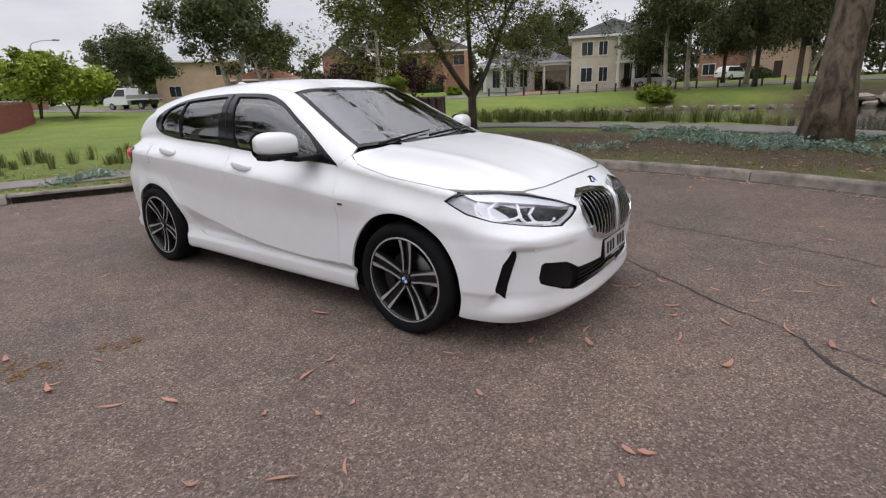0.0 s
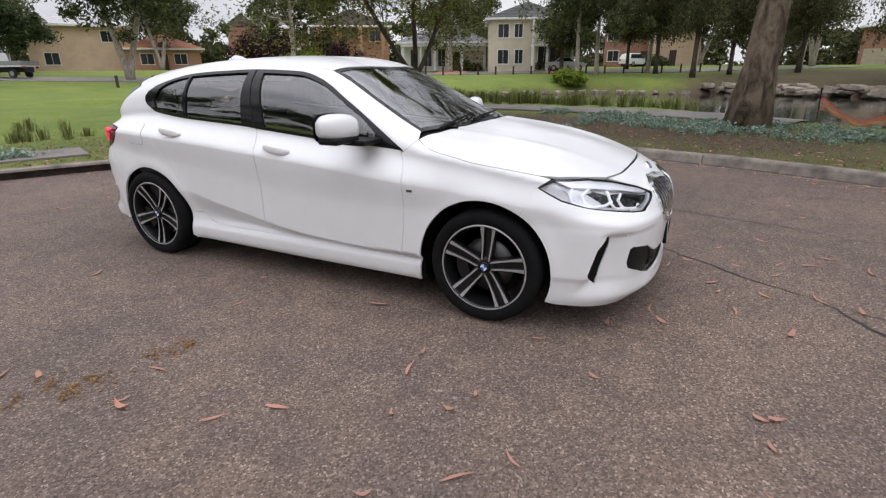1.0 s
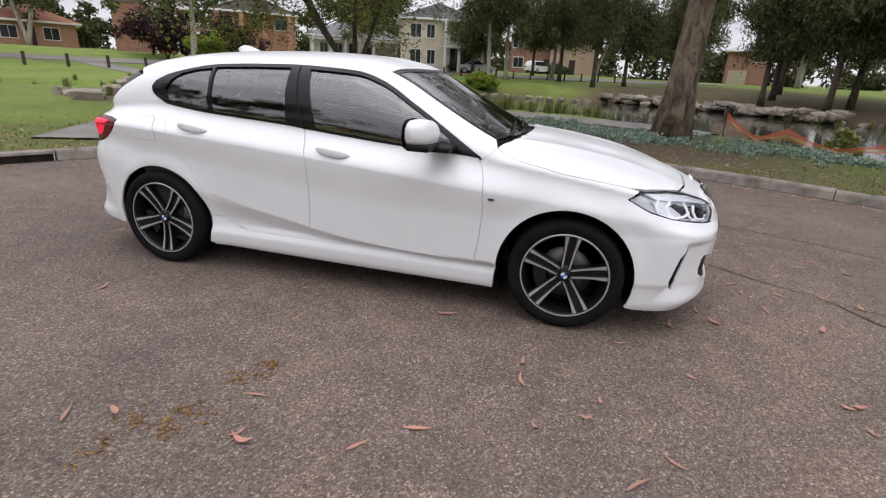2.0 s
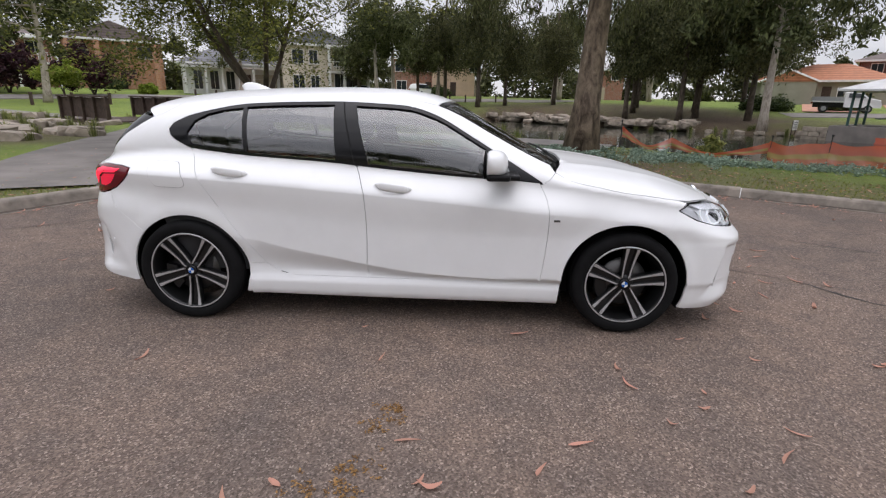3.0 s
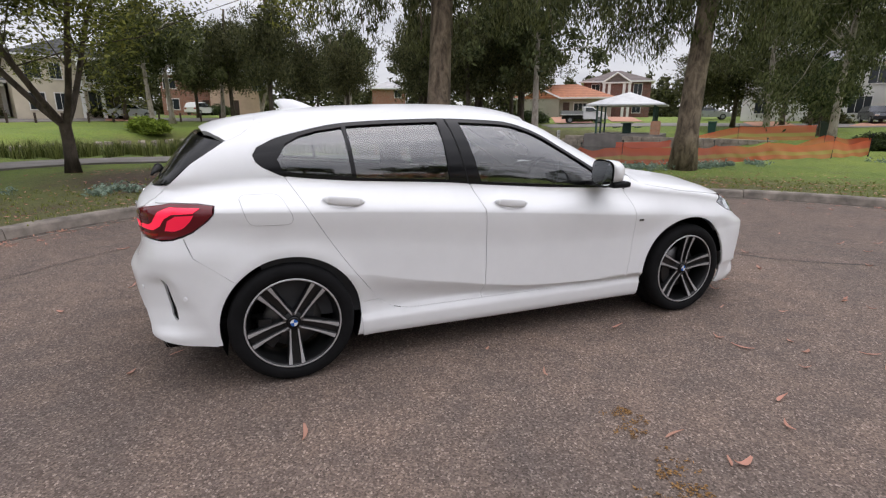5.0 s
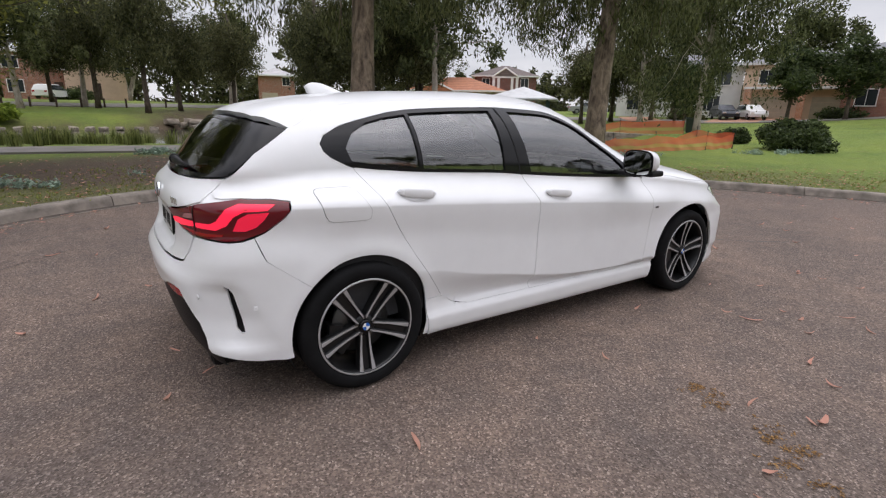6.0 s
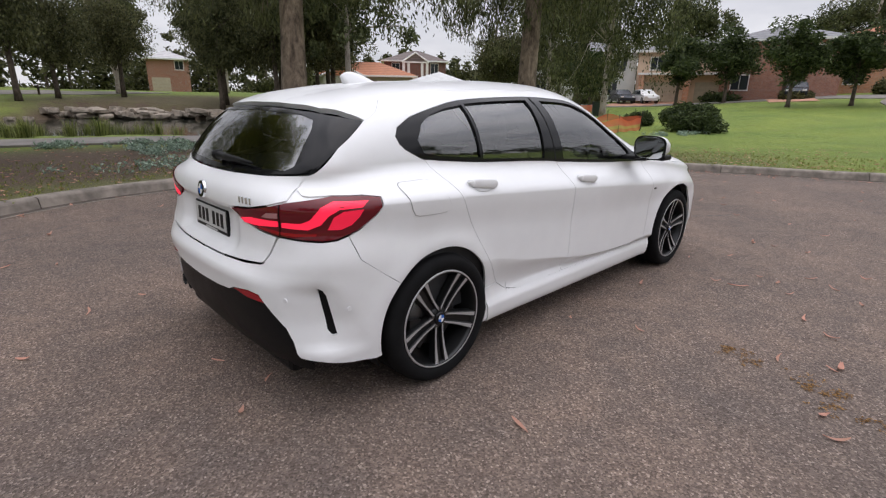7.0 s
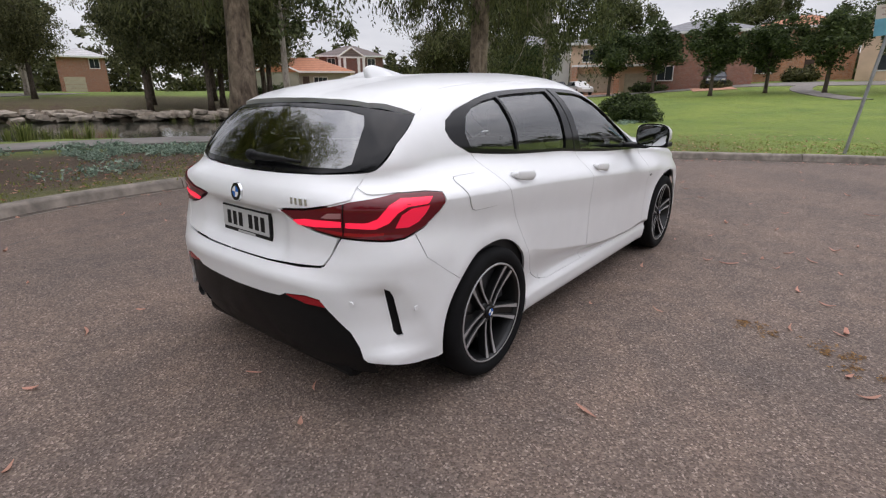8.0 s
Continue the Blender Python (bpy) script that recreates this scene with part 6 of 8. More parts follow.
def glow_mat(name, base, strength):
    m, n, l, b = mat(name, 0.25, 0.0, base)
    b.inputs["Emission Color"].default_value = (*base, 1)
    b.inputs["Emission Strength"].default_value = strength
    return m


PAINT = paint_mat()
SATIN = 0.15
GLOSS_BLACK = mat("gloss_black_trim", 0.12, 0.0, (0.008, 0.008, 0.009))[0]
SATIN_BLACK = plain("satin_black_plastic", (0.008, 0.008, 0.0085), 0.45, vary=0.15, scale=30, bumps=0.1, bscale=300)
RUBBER = plain("tyre_rubber", (0.0075, 0.0075, 0.008), 0.85, vary=0.25, scale=14, bumps=0.2, bscale=120)
GLOSS_BLACK.node_tree.nodes["Principled BSDF"].inputs["Specular IOR Level"].default_value = 0.3
for k_ in (SATIN_BLACK, RUBBER):
    k_.node_tree.nodes["Principled BSDF"].inputs["Specular IOR Level"].default_value = SATIN
MIRROR = mat("mirror_glass", 0.03, 1.0, (0.55, 0.57, 0.58))[0]
GAP_GREY = mat("panel_gap", 0.7, 0.0, (0.16, 0.16, 0.16))[0]
GAP_DARK = mat("pillar_gap", 0.9, 0.0, (0.004, 0.004, 0.004))[0]
CHROME = mat("chrome", 0.08, 1.0, (0.78, 0.79, 0.80))[0]
MACHINED = mat("machined_alloy", 0.36, 0.5, (0.47, 0.47, 0.475))[0]
DARK_ALLOY = mat("dark_alloy", 0.32, 0.3, (0.012, 0.0125, 0.013))[0]
DISC_STEEL = mat("brake_steel", 0.4, 0.9, (0.12, 0.117, 0.115))[0]
SIDE_GLASS = glass_mat("side_glass", (0.80, 0.84, 0.83), 2.35)
SCREEN_GLASS = glass_mat("windscreen_glass", (0.76, 0.80, 0.79))
REAR_GLASS = glass_mat("rear_glass", (0.42, 0.45, 0.44), 3.3)
LENS = glass_mat("lamp_lens", (0.95, 0.96, 0.97), 1.35)
LAMP_DARK = mat("lamp_housing", 0.35, 0.25, (0.66, 0.66, 0.68))[0]
SLAT_FACE = mat("slat_face", 0.2, 0.95, (0.62, 0.62, 0.63))[0]
LAMP_SILVER = mat("lamp_silver", 0.35, 0.35, (0.78, 0.79, 0.81))[0]
LAMP_WHITE = glow_mat("lamp_light_guide", (0.85, 0.87, 0.89), 0.35)
TAIL_DARK = mat("tail_lamp_dark_red", 0.08, 0.0, (0.12, 0.005, 0.010))[0]
TAIL_LIT = glow_mat("tail_lamp_lit_red", (0.90, 0.02, 0.06), 0.85)
TAIL_DIM = glow_mat("tail_lamp_dim_red", (0.75, 0.015, 0.05), 0.55)
TAIL_CLEAR = mat("tail_lamp_clear", 0.12, 0.0, (0.42, 0.20, 0.20))[0]
TAIL_RED = mat("reflector_red", 0.15, 0.0, (0.30, 0.006, 0.012))[0]
CABIN = plain("cabin_trim", (0.022, 0.023, 0.025), 0.7, vary=0.2, scale=12)
CABIN_LIGHT = plain("headliner", (0.20, 0.20, 0.20), 0.9, vary=0.1)
ROUNDEL_BLUE = mat("roundel_blue", 0.15, 0.0, (0.02, 0.12, 0.45))[0]
ROUNDEL_WHITE = mat("roundel_white", 0.15, 0.0, (0.75, 0.75, 0.76))[0]
PLATE_WHITE = plain("plate_white", (0.50, 0.50, 0.49), 0.4, vary=0.08)

DLO_LOW = pchip([(-1.42, 1.105), (-1.34, 1.065), (-1.15, 1.041), (-0.971, 1.026), (-0.406, 0.992), (-0.277, 0.979), (0.367, 0.929), (0.784, 0.908), (0.81, 0.905)])
DLO_TOP = pchip([(-1.435, 1.203), (-1.36, 1.241), (-1.265, 1.268), (-0.983, 1.322), (-0.6, 1.341), (-0.42, 1.345), (-0.2, 1.339), (-0.011, 1.328), (0.163, 1.280), (0.377, 1.165), (0.591, 1.040), (0.81, 0.909)])


def along(f, x0, x1, n=14, dz=0.0):
    return [(x, float(f(x)) + dz) for x in np.linspace(x0, x1, n)]


DLO_REAR = [(-1.42, 1.105), (-1.448, 1.131), (-1.460, 1.165), (-1.435, 1.203)]
DOOR_BACK = [(-1.318, 1.056), (-1.245, 0.94), (-1.155, 0.782), (-1.05, 0.62), (-0.937, 0.463), (-0.875, 0.375)]
DOOR_BACK = [tuple(p) for p in spline(DOOR_BACK, 5)]
DOOR_MID = [tuple(p) for p in spline([(-0.297, 0.974), (-0.256, 0.87), (-0.239, 0.80), (-0.229, 0.545), (-0.236, 0.297)], 5)]
DOOR_FRONT = [tuple(p) for p in spline([(0.797, 0.898), (0.838, 0.80), (0.850, 0.64), (0.838, 0.45), (0.816, 0.297)], 5)]
R_FRONT, R_REAR, X_FRONT, X_REAR = 0.377, 0.356, 1.325, -1.331


HOOD_EDGE = pchip([(0.885, 0.965), (0.945, 0.934), (1.0, 0.917), (1.145, 0.893), (1.24, 0.874), (1.44, 0.851), (1.6, 0.828), (1.66, 0.816)])


def hood_edge(x):
    return float(HOOD_EDGE(x))


def wheel(e_name, place, spin, steer, parent, left):
    """Tyre, twin-spoke alloy rim, brake disc and caliper."""
    e = new(e_name)
    e.parent = parent
    e.matrix_basis = pose(*place, 0, 0, steer + (180 if left else 0))
    tyre_prof = [(0.240, 0.085), (0.246, 0.098), (0.266, 0.107), (0.288, 0.108), (0.303, 0.101), (0.3125, 0.088), (0.3185, 0.062), (0.3185, 0.030), (0.314, 0.026), (0.3185, 0.022), (0.3185, -0.022), (0.3185, -0.092), (0.30, -0.11), (0.262, -0.112), (0.231, -0.09)]

    def revolve(prof, name, material, par, n=72, close=False, label=""):
        verts, faces = [], []
        m = len(prof)
        for i in range(n):
            a = 2 * math.pi * i / n
            for r, w in prof:
                verts.append((r * math.cos(a), -w, r * math.sin(a)))
        for i in range(n):
            for j in range(m - 1):
                faces.append((i * m + j, ((i + 1) % n) * m + j, ((i + 1) % n) * m + j + 1, i * m + j + 1))
        ob = link_mesh(name, verts, faces, material, True, par, label)
        return ob

    revolve(tyre_prof, "tyre", RUBBER, e, label="black low-profile rubber tyre")
    rim = revolve([(0.243, 0.086), (0.242, 0.098), (0.237, 0.100), (0.231, 0.097), (0.226, 0.080), (0.212, 0.03), (0.205, -0.06), (0.235, -0.09)], "rim", DARK_ALLOY, e, label="two-tone twin-spoke alloy rim")
    revolve([(0.2435, 0.0985), (0.2395, 0.1025), (0.2345, 0.1000)], "rim_lip", MACHINED, rim)
    bm = bmesh.new()
    for k in range(5):
        a0 = radians(spin + 72 * k)
        for s in (-1, 1):
            prof = []
            for r, half, w in ((0.034, 0.0085, 0.074), (0.10, 0.0085, 0.074), (0.16, 0.0100, 0.081), (0.2320, 0.0145, 0.096)):
                c = s * (0.0195 + 0.0125 * (r / 0.22) ** 1.5)
                prof.append((r, c - half, c + half, w))
            rings = []
            for r, c0, c1, w in prof:
                ch = 0.004
                q = []
                for t, d in ((c0 - 0.003, w - 0.038), (c0, w - ch), (c0 + ch, w), (c1 - ch, w), (c1, w - ch), (c1 + 0.003, w - 0.038)):
                    x, z = r * math.cos(a0) - t * math.sin(a0), r * math.sin(a0) + t * math.cos(a0)
                    q.append(bm.verts.new((x, -d, z)))
                rings.append(q)
            for r0, r1 in zip(rings, rings[1:]):
                for j in range(5):
                    f = bm.faces.new((r0[j], r0[j + 1], r1[j + 1], r1[j]))
                    f.material_index = 1 if j == 2 else 0
        web = [[bm.verts.new((r * math.cos(a0) - t * math.sin(a0), -d, r * math.sin(a0) + t * math.cos(a0))) for t in (-0.02, 0.02)] for r, d in ((0.05, 0.056), (0.12, 0.058), (0.23, 0.078))]
        for r0, r1 in zip(web, web[1:]):
            bm.faces.new((r0[0], r0[1], r1[1], r1[0]))
    me = bpy.data.meshes.new("spokes")
    bmesh.ops.recalc_face_normals(bm, faces=bm.faces)
    bm.to_mesh(me)
    bm.free()
    me.materials.append(DARK_ALLOY)
    me.materials.append(MACHINED)
    sp = new("spokes", me)
    sp.parent = rim
    sp["label"] = "machined twin spokes with black flanks"
    revolve([(0.0, 0.070), (0.046, 0.070), (0.056, 0.062), (0.060, 0.03)], "hub", DARK_ALLOY, rim, 32)
    revolve([(0.0, 0.0845), (0.026, 0.0845), (0.031, 0.082), (0.033, 0.07)], "centre_cap", GLOSS_BLACK, rim, 32, label="black wheel centre cap with blue and white disc")
    bm = bmesh.new()
    for q in (0, 2):
        vs = [bm.verts.new((0, -0.0862, 0))] + [bm.verts.new((0.019 * math.cos(radians(a)), -0.0862, 0.019 * math.sin(radians(a)))) for a in np.linspace(90 * q, 90 * q + 90, 7)]
        bm.faces.new(vs)
    part("cap_disc_blue", bm, ROUNDEL_BLUE, rim)
    bm = bmesh.new()
    for q in (1, 3):
        vs = [bm.verts.new((0, -0.0862, 0))] + [bm.verts.new((0.019 * math.cos(radians(a)), -0.0862, 0.019 * math.sin(radians(a)))) for a in np.linspace(90 * q, 90 * q + 90, 7)]
        bm.faces.new(vs)
    part("cap_disc_white", bm, ROUNDEL_WHITE, rim)
    for k in range(5):
        a = radians(spin + 36 + 72 * k)
        bm = bmesh.new()
        add_tube(bm, [(0.047 * math.cos(a), -0.05, 0.047 * math.sin(a)), (0.047 * math.cos(a), -0.0775, 0.047 * math.sin(a))], [0.0085, 0.008], 6)
        part("wheel_bolt", bm, DISC_STEEL, rim)
    revolve([(0.06, 0.022), (0.148, 0.022), (0.15, 0.012), (0.148, 0.002)], "brake_disc", DISC_STEEL, e, 48)
    bm = bmesh.new()
    rows = []
    for a in np.linspace(-30, 30, 7) + (200 if not left else -20):
        c_, s_ = math.cos(radians(a)), math.sin(radians(a))
        rows.append([bm.verts.new((r_ * c_, -w_, r_ * s_)) for r_, w_ in ((0.105, 0.055), (0.172, 0.055), (0.178, 0.045), (0.178, -0.01), (0.105, -0.01))])
    for r0, r1 in zip(rows, rows[1:]):
        for j in range(5):
            bm.faces.new((r0[j], r0[(j + 1) % 5], r1[(j + 1) % 5], r1[j]))
    bm.faces.new(rows[0])
    bm.faces.new(rows[-1][::-1])
    part("brake_caliper", bm, DARK_ALLOY, e)
    return e


def seat(parent, x, y, rear=False):
    e = new("rear_seat" if rear else "front_seat")
    e.parent = parent
    e.matrix_basis = pose(x, y, 0)
    w = 0.62 if rear else 0.25
    part("cushion", boxed(-0.26, 0.26, -w, w, 0.36, 0.52, 0.05), CABIN, e)
    bm = boxed(-0.07, 0.07, -w, w, 0.0, 0.60, 0.05)
    bmesh.ops.transform(bm, matrix=pose(-0.26, 0, 0.48, 0, -22), verts=bm.verts)
    part("backrest", bm, CABIN, e)
    for yy in ((-0.38, 0.38) if rear else (0.0,)):
        bm = boxed(-0.05, 0.05, -0.125, 0.125, 0.0, 0.19, 0.045)
        add_box(bm, -0.012, 0.012, -0.05, -0.035, -0.1, 0.02)
        add_box(bm, -0.012, 0.012, 0.035, 0.05, -0.1, 0.02)
        bmesh.ops.transform(bm, matrix=pose(-0.49 if not rear else -0.5, yy, 1.06 if not rear else 1.02, 0, -12), verts=bm.verts)
        part("headrest", bm, CABIN, e)
    return e


def build_car():
    car = empty("car", pose(0, 0, 0), "white five-door hatchback with black trim parked on asphalt", "car")
    arch_f = arc(X_FRONT, 0.317, R_FRONT, 57.5, 184)
    arch_r = arc(X_REAR, 0.317, R_REAR, 136, 8)
    lamp_f = {"top": [(1.655, 0.818), (1.60, 0.776)]}
    hl_top = [(-0.79, 0.816), (-0.664, 0.808), (-0.554, 0.784), (-0.443, 0.746), (-0.364, 0.706)]
    hl_low = [(-0.375, 0.694), (-0.440, 0.662), (-0.518, 0.631), (-0.60, 0.638), (-0.682, 0.654), (-0.784, 0.680)]
    tip = (1.598, 0.774)
    head_nose = on("nose", hl_top, "front") + on("nose", hl_low, "front") + on("nose", [(1.72, 0.716), tip])
    # tail lamp outline, end view inboard and side view outboard
    tl_end = [(-0.68, 0.788), (-0.59, 0.791), (-0.49, 0.804), (-0.40, 0.827), (-0.302, 0.868), (-0.448, 0.883), (-0.557, 0.905), (-0.643, 0.929)]
    tl_side = [(-1.835, 0.954), (-1.72, 0.950), (-1.652, 0.940), (-1.658, 0.905), (-1.690, 0.872), (-1.758, 0.822), (-1.846, 0.789), (-1.894, 0.784)]
    tl_nose = on("tail", tl_end, "rear") + on("tail", tl_side)
    for left in (False, True):
        S = dict(left=left)
        # front wing
        loop = DOOR_FRONT[::-1] + [(0.812, 0.899), (0.849, 0.927), (0.886, 0.964)] + [(x, hood_edge(x)) for x in np.linspace(0.93, 1.60, 16)] + [(1.655, 0.815), tip] + arch_f + [(0.946, 0.297)]
        sheet("front_wing", "side", loop, PAINT, car, gap=0.0006, res=0.02, **S)
        # sill
        loop = [(-0.966, 0.172), (0.0, 0.163), (0.937, 0.168), (0.941, 0.25), (0.946, 0.297), (0.815, 0.2955), (-0.70, 0.2955), (-0.80, 0.320), (-0.871, 0.37), (-0.978, 0.37), (-0.972, 0.26)]
        sheet("sill", "side", loop, PAINT, car, gap=0.0004, res=0.025, **S)
        # paint-coloured backing added behind the sill gaps so they show less dark
        for fill in ([(-1.0, 0.18), (-0.80, 0.18), (-0.78, 0.37), (-0.86, 0.44), (-0.955, 0.42), (-0.975, 0.30)], [(-0.80, 0.27), (0.94, 0.27), (0.94, 0.325), (-0.72, 0.325)]):
            sheet("sill_filler", "side", fill, PAINT, car, off=-0.007, thick=0, res=0.03, **S)
        # doors
        loop = DOOR_MID[::-1] + along(DLO_LOW, -0.287, 0.79) + DOOR_FRONT
        d1 = sheet("front_door", "side", loop, PAINT, car, gap=0.0018, res=0.025, **S)
        loop = DOOR_BACK[::-1] + along(DLO_LOW, -1.30, -0.31) + DOOR_MID + [(-0.70, 0.297), (-0.80, 0.322)]
        d2 = sheet("rear_door", "side", loop, PAINT, car, gap=0.0018, res=0.025, **S)
        # body side: quarter, pillars and roof rail
        screen = [(x, y) for x, y in zip(np.linspace(0.862, 0.17, 10), np.linspace(-0.668, -0.532, 10))]
        rail = [(x, -0.53) for x in np.linspace(0.05, -1.43, 16)]
        edge = [tuple(p) for p in chart_of("side", skin("top", np.array([p[0] for p in screen + rail]), np.array([p[1] for p in screen + rail])))]
        loop = DOOR_BACK[::-1] + [(-1.34, 1.064)] + DLO_REAR + along(DLO_TOP, -1.435, 0.80, 26)[1:] + [(0.812, 0.900), (0.848, 0.928), (0.885, 0.966)] + edge
        loop += [tuple(p) for p in chart_of('side', skin('top', np.array([-1.465, -1.50, -1.54]), np.array([-0.568, -0.60, -0.618])))] + [(-1.575, 1.236), (-1.743, 1.128), (-1.845, 1.033), (-1.865, 1.022), (-1.912, 0.972), (-1.915, 0.955), (-1.90, 0.953), (-1.835, 0.957), (-1.72, 0.954), (-1.648, 0.943), (-1.654, 0.905), (-1.687, 0.870), (-1.756, 0.818), (-1.800, 0.799), (-1.765, 0.70), (-1.66, 0.618)]
        loop += arch_r + [(-0.977, 0.37)]
        sheet("body_side", "side", loop, PAINT, car, gap=0.0004, res=0.024, **S)
        # fuel flap, laid proud by a hair
        if not left:
            loop = [(-1.541, 0.962), (-1.536, 0.974), (-1.520, 0.981), (-1.385, 0.982), (-1.362, 0.976), (-1.344, 0.962), (-1.303, 0.888), (-1.301, 0.862), (-1.309, 0.845), (-1.330, 0.838), (-1.475, 0.840), (-1.498, 0.848), (-1.514, 0.872)]
            sheet("fuel_flap_gap", "side", loop, GAP_GREY, car, off=0.0012, thick=0, res=0.022)
            sheet("fuel_flap", "side", loop, PAINT, car, off=0.0030, gap=0.0020, thick=0.0016, res=0.022)
        # window frame and panes
        quarter = [(-1.322, 1.086), (-1.24, 1.072), (-0.976, 1.048), (-1.002, 1.298), (-1.13, 1.280), (-1.225, 1.256), (-1.300, 1.216), (-1.345, 1.145)]
        rear = along(DLO_LOW, -0.954, -0.424, 8, 0.016) + along(DLO_TOP, -0.450, -0.981, 8, -0.020)
        front = along(DLO_LOW, -0.228, 0.63, 12, 0.016) + [(0.61, 0.99)] + along(DLO_TOP, 0.52, -0.318, 16, -0.022)
        ring = along(DLO_LOW, -1.34, 0.80, 30) + along(DLO_TOP, 0.78, -1.435, 34) + DLO_REAR[::-1][1:]
        frame_ob = sheet("window_frame", "side", ring, GLOSS_BLACK, car, [quarter, rear, front], off=0.001, gap=0.002, res=0.04, thick=0.02, label="gloss black window surround", **S)
        seam = [(-0.400, 1.338), (-0.392, 1.338), (-0.306, 0.985), (-0.314, 0.985)]
        sheet("pillar_seam", "side", seam, GAP_DARK, frame_ob, off=0.0022, thick=0.001, res=0.04, **S)
        for nm, lp in (("quarter_window", quarter), ("rear_door_window", rear), ("front_door_window", front)):
            g = sheet(nm, "side", lp, SIDE_GLASS, car, off=-0.008, gap=-0.006, thick=0, res=0.05, label="dark tinted side glass", **S)
            g.visible_shadow = False
        # inner trim behind the doors and the wings
        sheet("door_trim", "side", [(-1.4, 0.32), (0.9, 0.32), (0.93, 0.86), (0.36, 0.925), (-0.3, 0.975), (-0.95, 1.02), (-1.3, 1.05), (-1.45, 1.0), (-1.5, 0.75)], CABIN, car, off=-0.035, thick=0, res=0.08, **S)
        sheet("pillar_trim", "side", [(-0.40, 1.0), (-0.24, 0.985), (-0.33, 1.345), (-0.43, 1.35)], CABIN, car, off=-0.035, thick=0.01, res=0.08, **S)
        sheet("pillar_trim", "side", [(-1.30, 1.06), (-1.42, 1.09), (-1.44, 1.20), (-1.30, 1.27), (-1.50, 1.27), (-1.72, 1.11), (-1.82, 1.03), (-1.6, 1.0)], CABIN, car, off=-0.022, thick=0, res=0.05, **S)
        # headlamp
        k = -1 if left else 1
        lamp = new("headlamp")
        lamp.parent = car
        lamp["label"] = "clear headlamp with twin hexagonal light guides"
        sheet("lamp_housing", "nose", head_nose, LAMP_DARK, lamp, off=-0.022, thick=-0.018, res=0.03, **S)
        sheet("bezel", "nose", head_nose, GLOSS_BLACK, lamp, [inset_loop(dense(np.array(head_nose) * (0.85, 1), 0.02), 0.0055) / (0.85, 1)], off=-0.001, thick=0.02, res=0.03, **S)
        brow = on("nose", [(-0.79, 0.808), (-0.664, 0.800), (-0.554, 0.776), (-0.443, 0.738), (-0.40, 0.716), (-0.45, 0.715), (-0.56, 0.742), (-0.68, 0.766), (-0.78, 0.780)], "front")
        sheet("reflector", "nose", brow, LAMP_SILVER, lamp, off=-0.006, thick=0.012, res=0.03, label="bright silver upper band", **S)
        rail = on("nose", [(-0.385, 0.700), (-0.440, 0.671), (-0.518, 0.641), (-0.60, 0.647), (-0.60, 0.655), (-0.525, 0.650), (-0.45, 0.682), (-0.40, 0.712)], "front")
        sheet("reflector", "nose", rail, LAMP_SILVER, lamp, off=-0.008, thick=0.010, res=0.02, **S)
        well = on("nose", [(-0.41, 0.704), (-0.45, 0.686), (-0.525, 0.655), (-0.60, 0.660), (-0.655, 0.672), (-0.70, 0.684), (-0.66, 0.742), (-0.56, 0.737), (-0.46, 0.712)], "front")
        sheet("lamp_well", "nose", well, GLOSS_BLACK, lamp, off=-0.018, thick=0.003, res=0.02, label="dark inner lamp chamber", **S)
        cheek = on("nose", [(-0.80, 0.765), (-0.765, 0.775), (-0.715, 0.700), (-0.73, 0.690), (-0.79, 0.705)], "front")
        sheet("reflector", "nose", cheek, LAMP_SILVER, lamp, off=-0.014, thick=0.008, res=0.03, **S)

        # dark cells, and the white light guides bent round them
        for cell in ([(-0.755, 0.745), (-0.765, 0.705), (-0.70, 0.690), (-0.660, 0.735), (-0.71, 0.762)], [(-0.628, 0.722), (-0.635, 0.680), (-0.56, 0.660), (-0.52, 0.690), (-0.55, 0.712)]):
            sheet("projector_cell", "nose", on("nose", cell, "front"), GLOSS_BLACK, lamp, off=-0.0165, thick=0.004, res=0.02, **S)
            uv = np.array(on("nose", [tuple(np.mean(cell, 0))], "front"))
            p = skin_n("nose", uv[:, 0], uv[:, 1], -0.022)[0][0]
            if left:
                p[1] *= -1
            bm = bmesh.new()
            bmesh.ops.create_uvsphere(bm, u_segments=16, v_segments=8, radius=0.017)
            bmesh.ops.transform(bm, matrix=Matrix.Translation(p), verts=bm.verts)
            part("projector", bm, DARK_ALLOY, lamp, smooth=True)
        for stroke in ([(-0.767, 0.783), (-0.794, 0.745), (-0.804, 0.714), (-0.794, 0.698), (-0.767, 0.686), (-0.702, 0.690), (-0.670, 0.703)], [(-0.714, 0.773), (-0.765, 0.739), (-0.772, 0.702), (-0.760, 0.690)],
                       [(-0.650, 0.755), (-0.668, 0.730), (-0.677, 0.692), (-0.666, 0.669), (-0.558, 0.655), (-0.530, 0.672)], [(-0.595, 0.733), (-0.639, 0.706), (-0.631, 0.675), (-0.62, 0.664)]):
            uv = np.array(on("nose", stroke, "front"))
            p = skin_n("nose", uv[:, 0], uv[:, 1], -0.012)[0]
            if left:
                p[:, 1] *= -1
            bm = bmesh.new()
            add_tube(bm, p, [0.0075] * len(p), 6)
            part("light_guide", bm, LAMP_WHITE, lamp, "white angular light guide")
        g = sheet("lens", "nose", head_nose, LENS, lamp, off=0.0015, gap=0.003, thick=0, res=0.03, **S)
        g.visible_shadow = False
        # tail lamp
        lamp = new("tail_lamp")
        lamp.parent = car
        lamp["label"] = "dark red tail lamp with lit L-shaped bands"
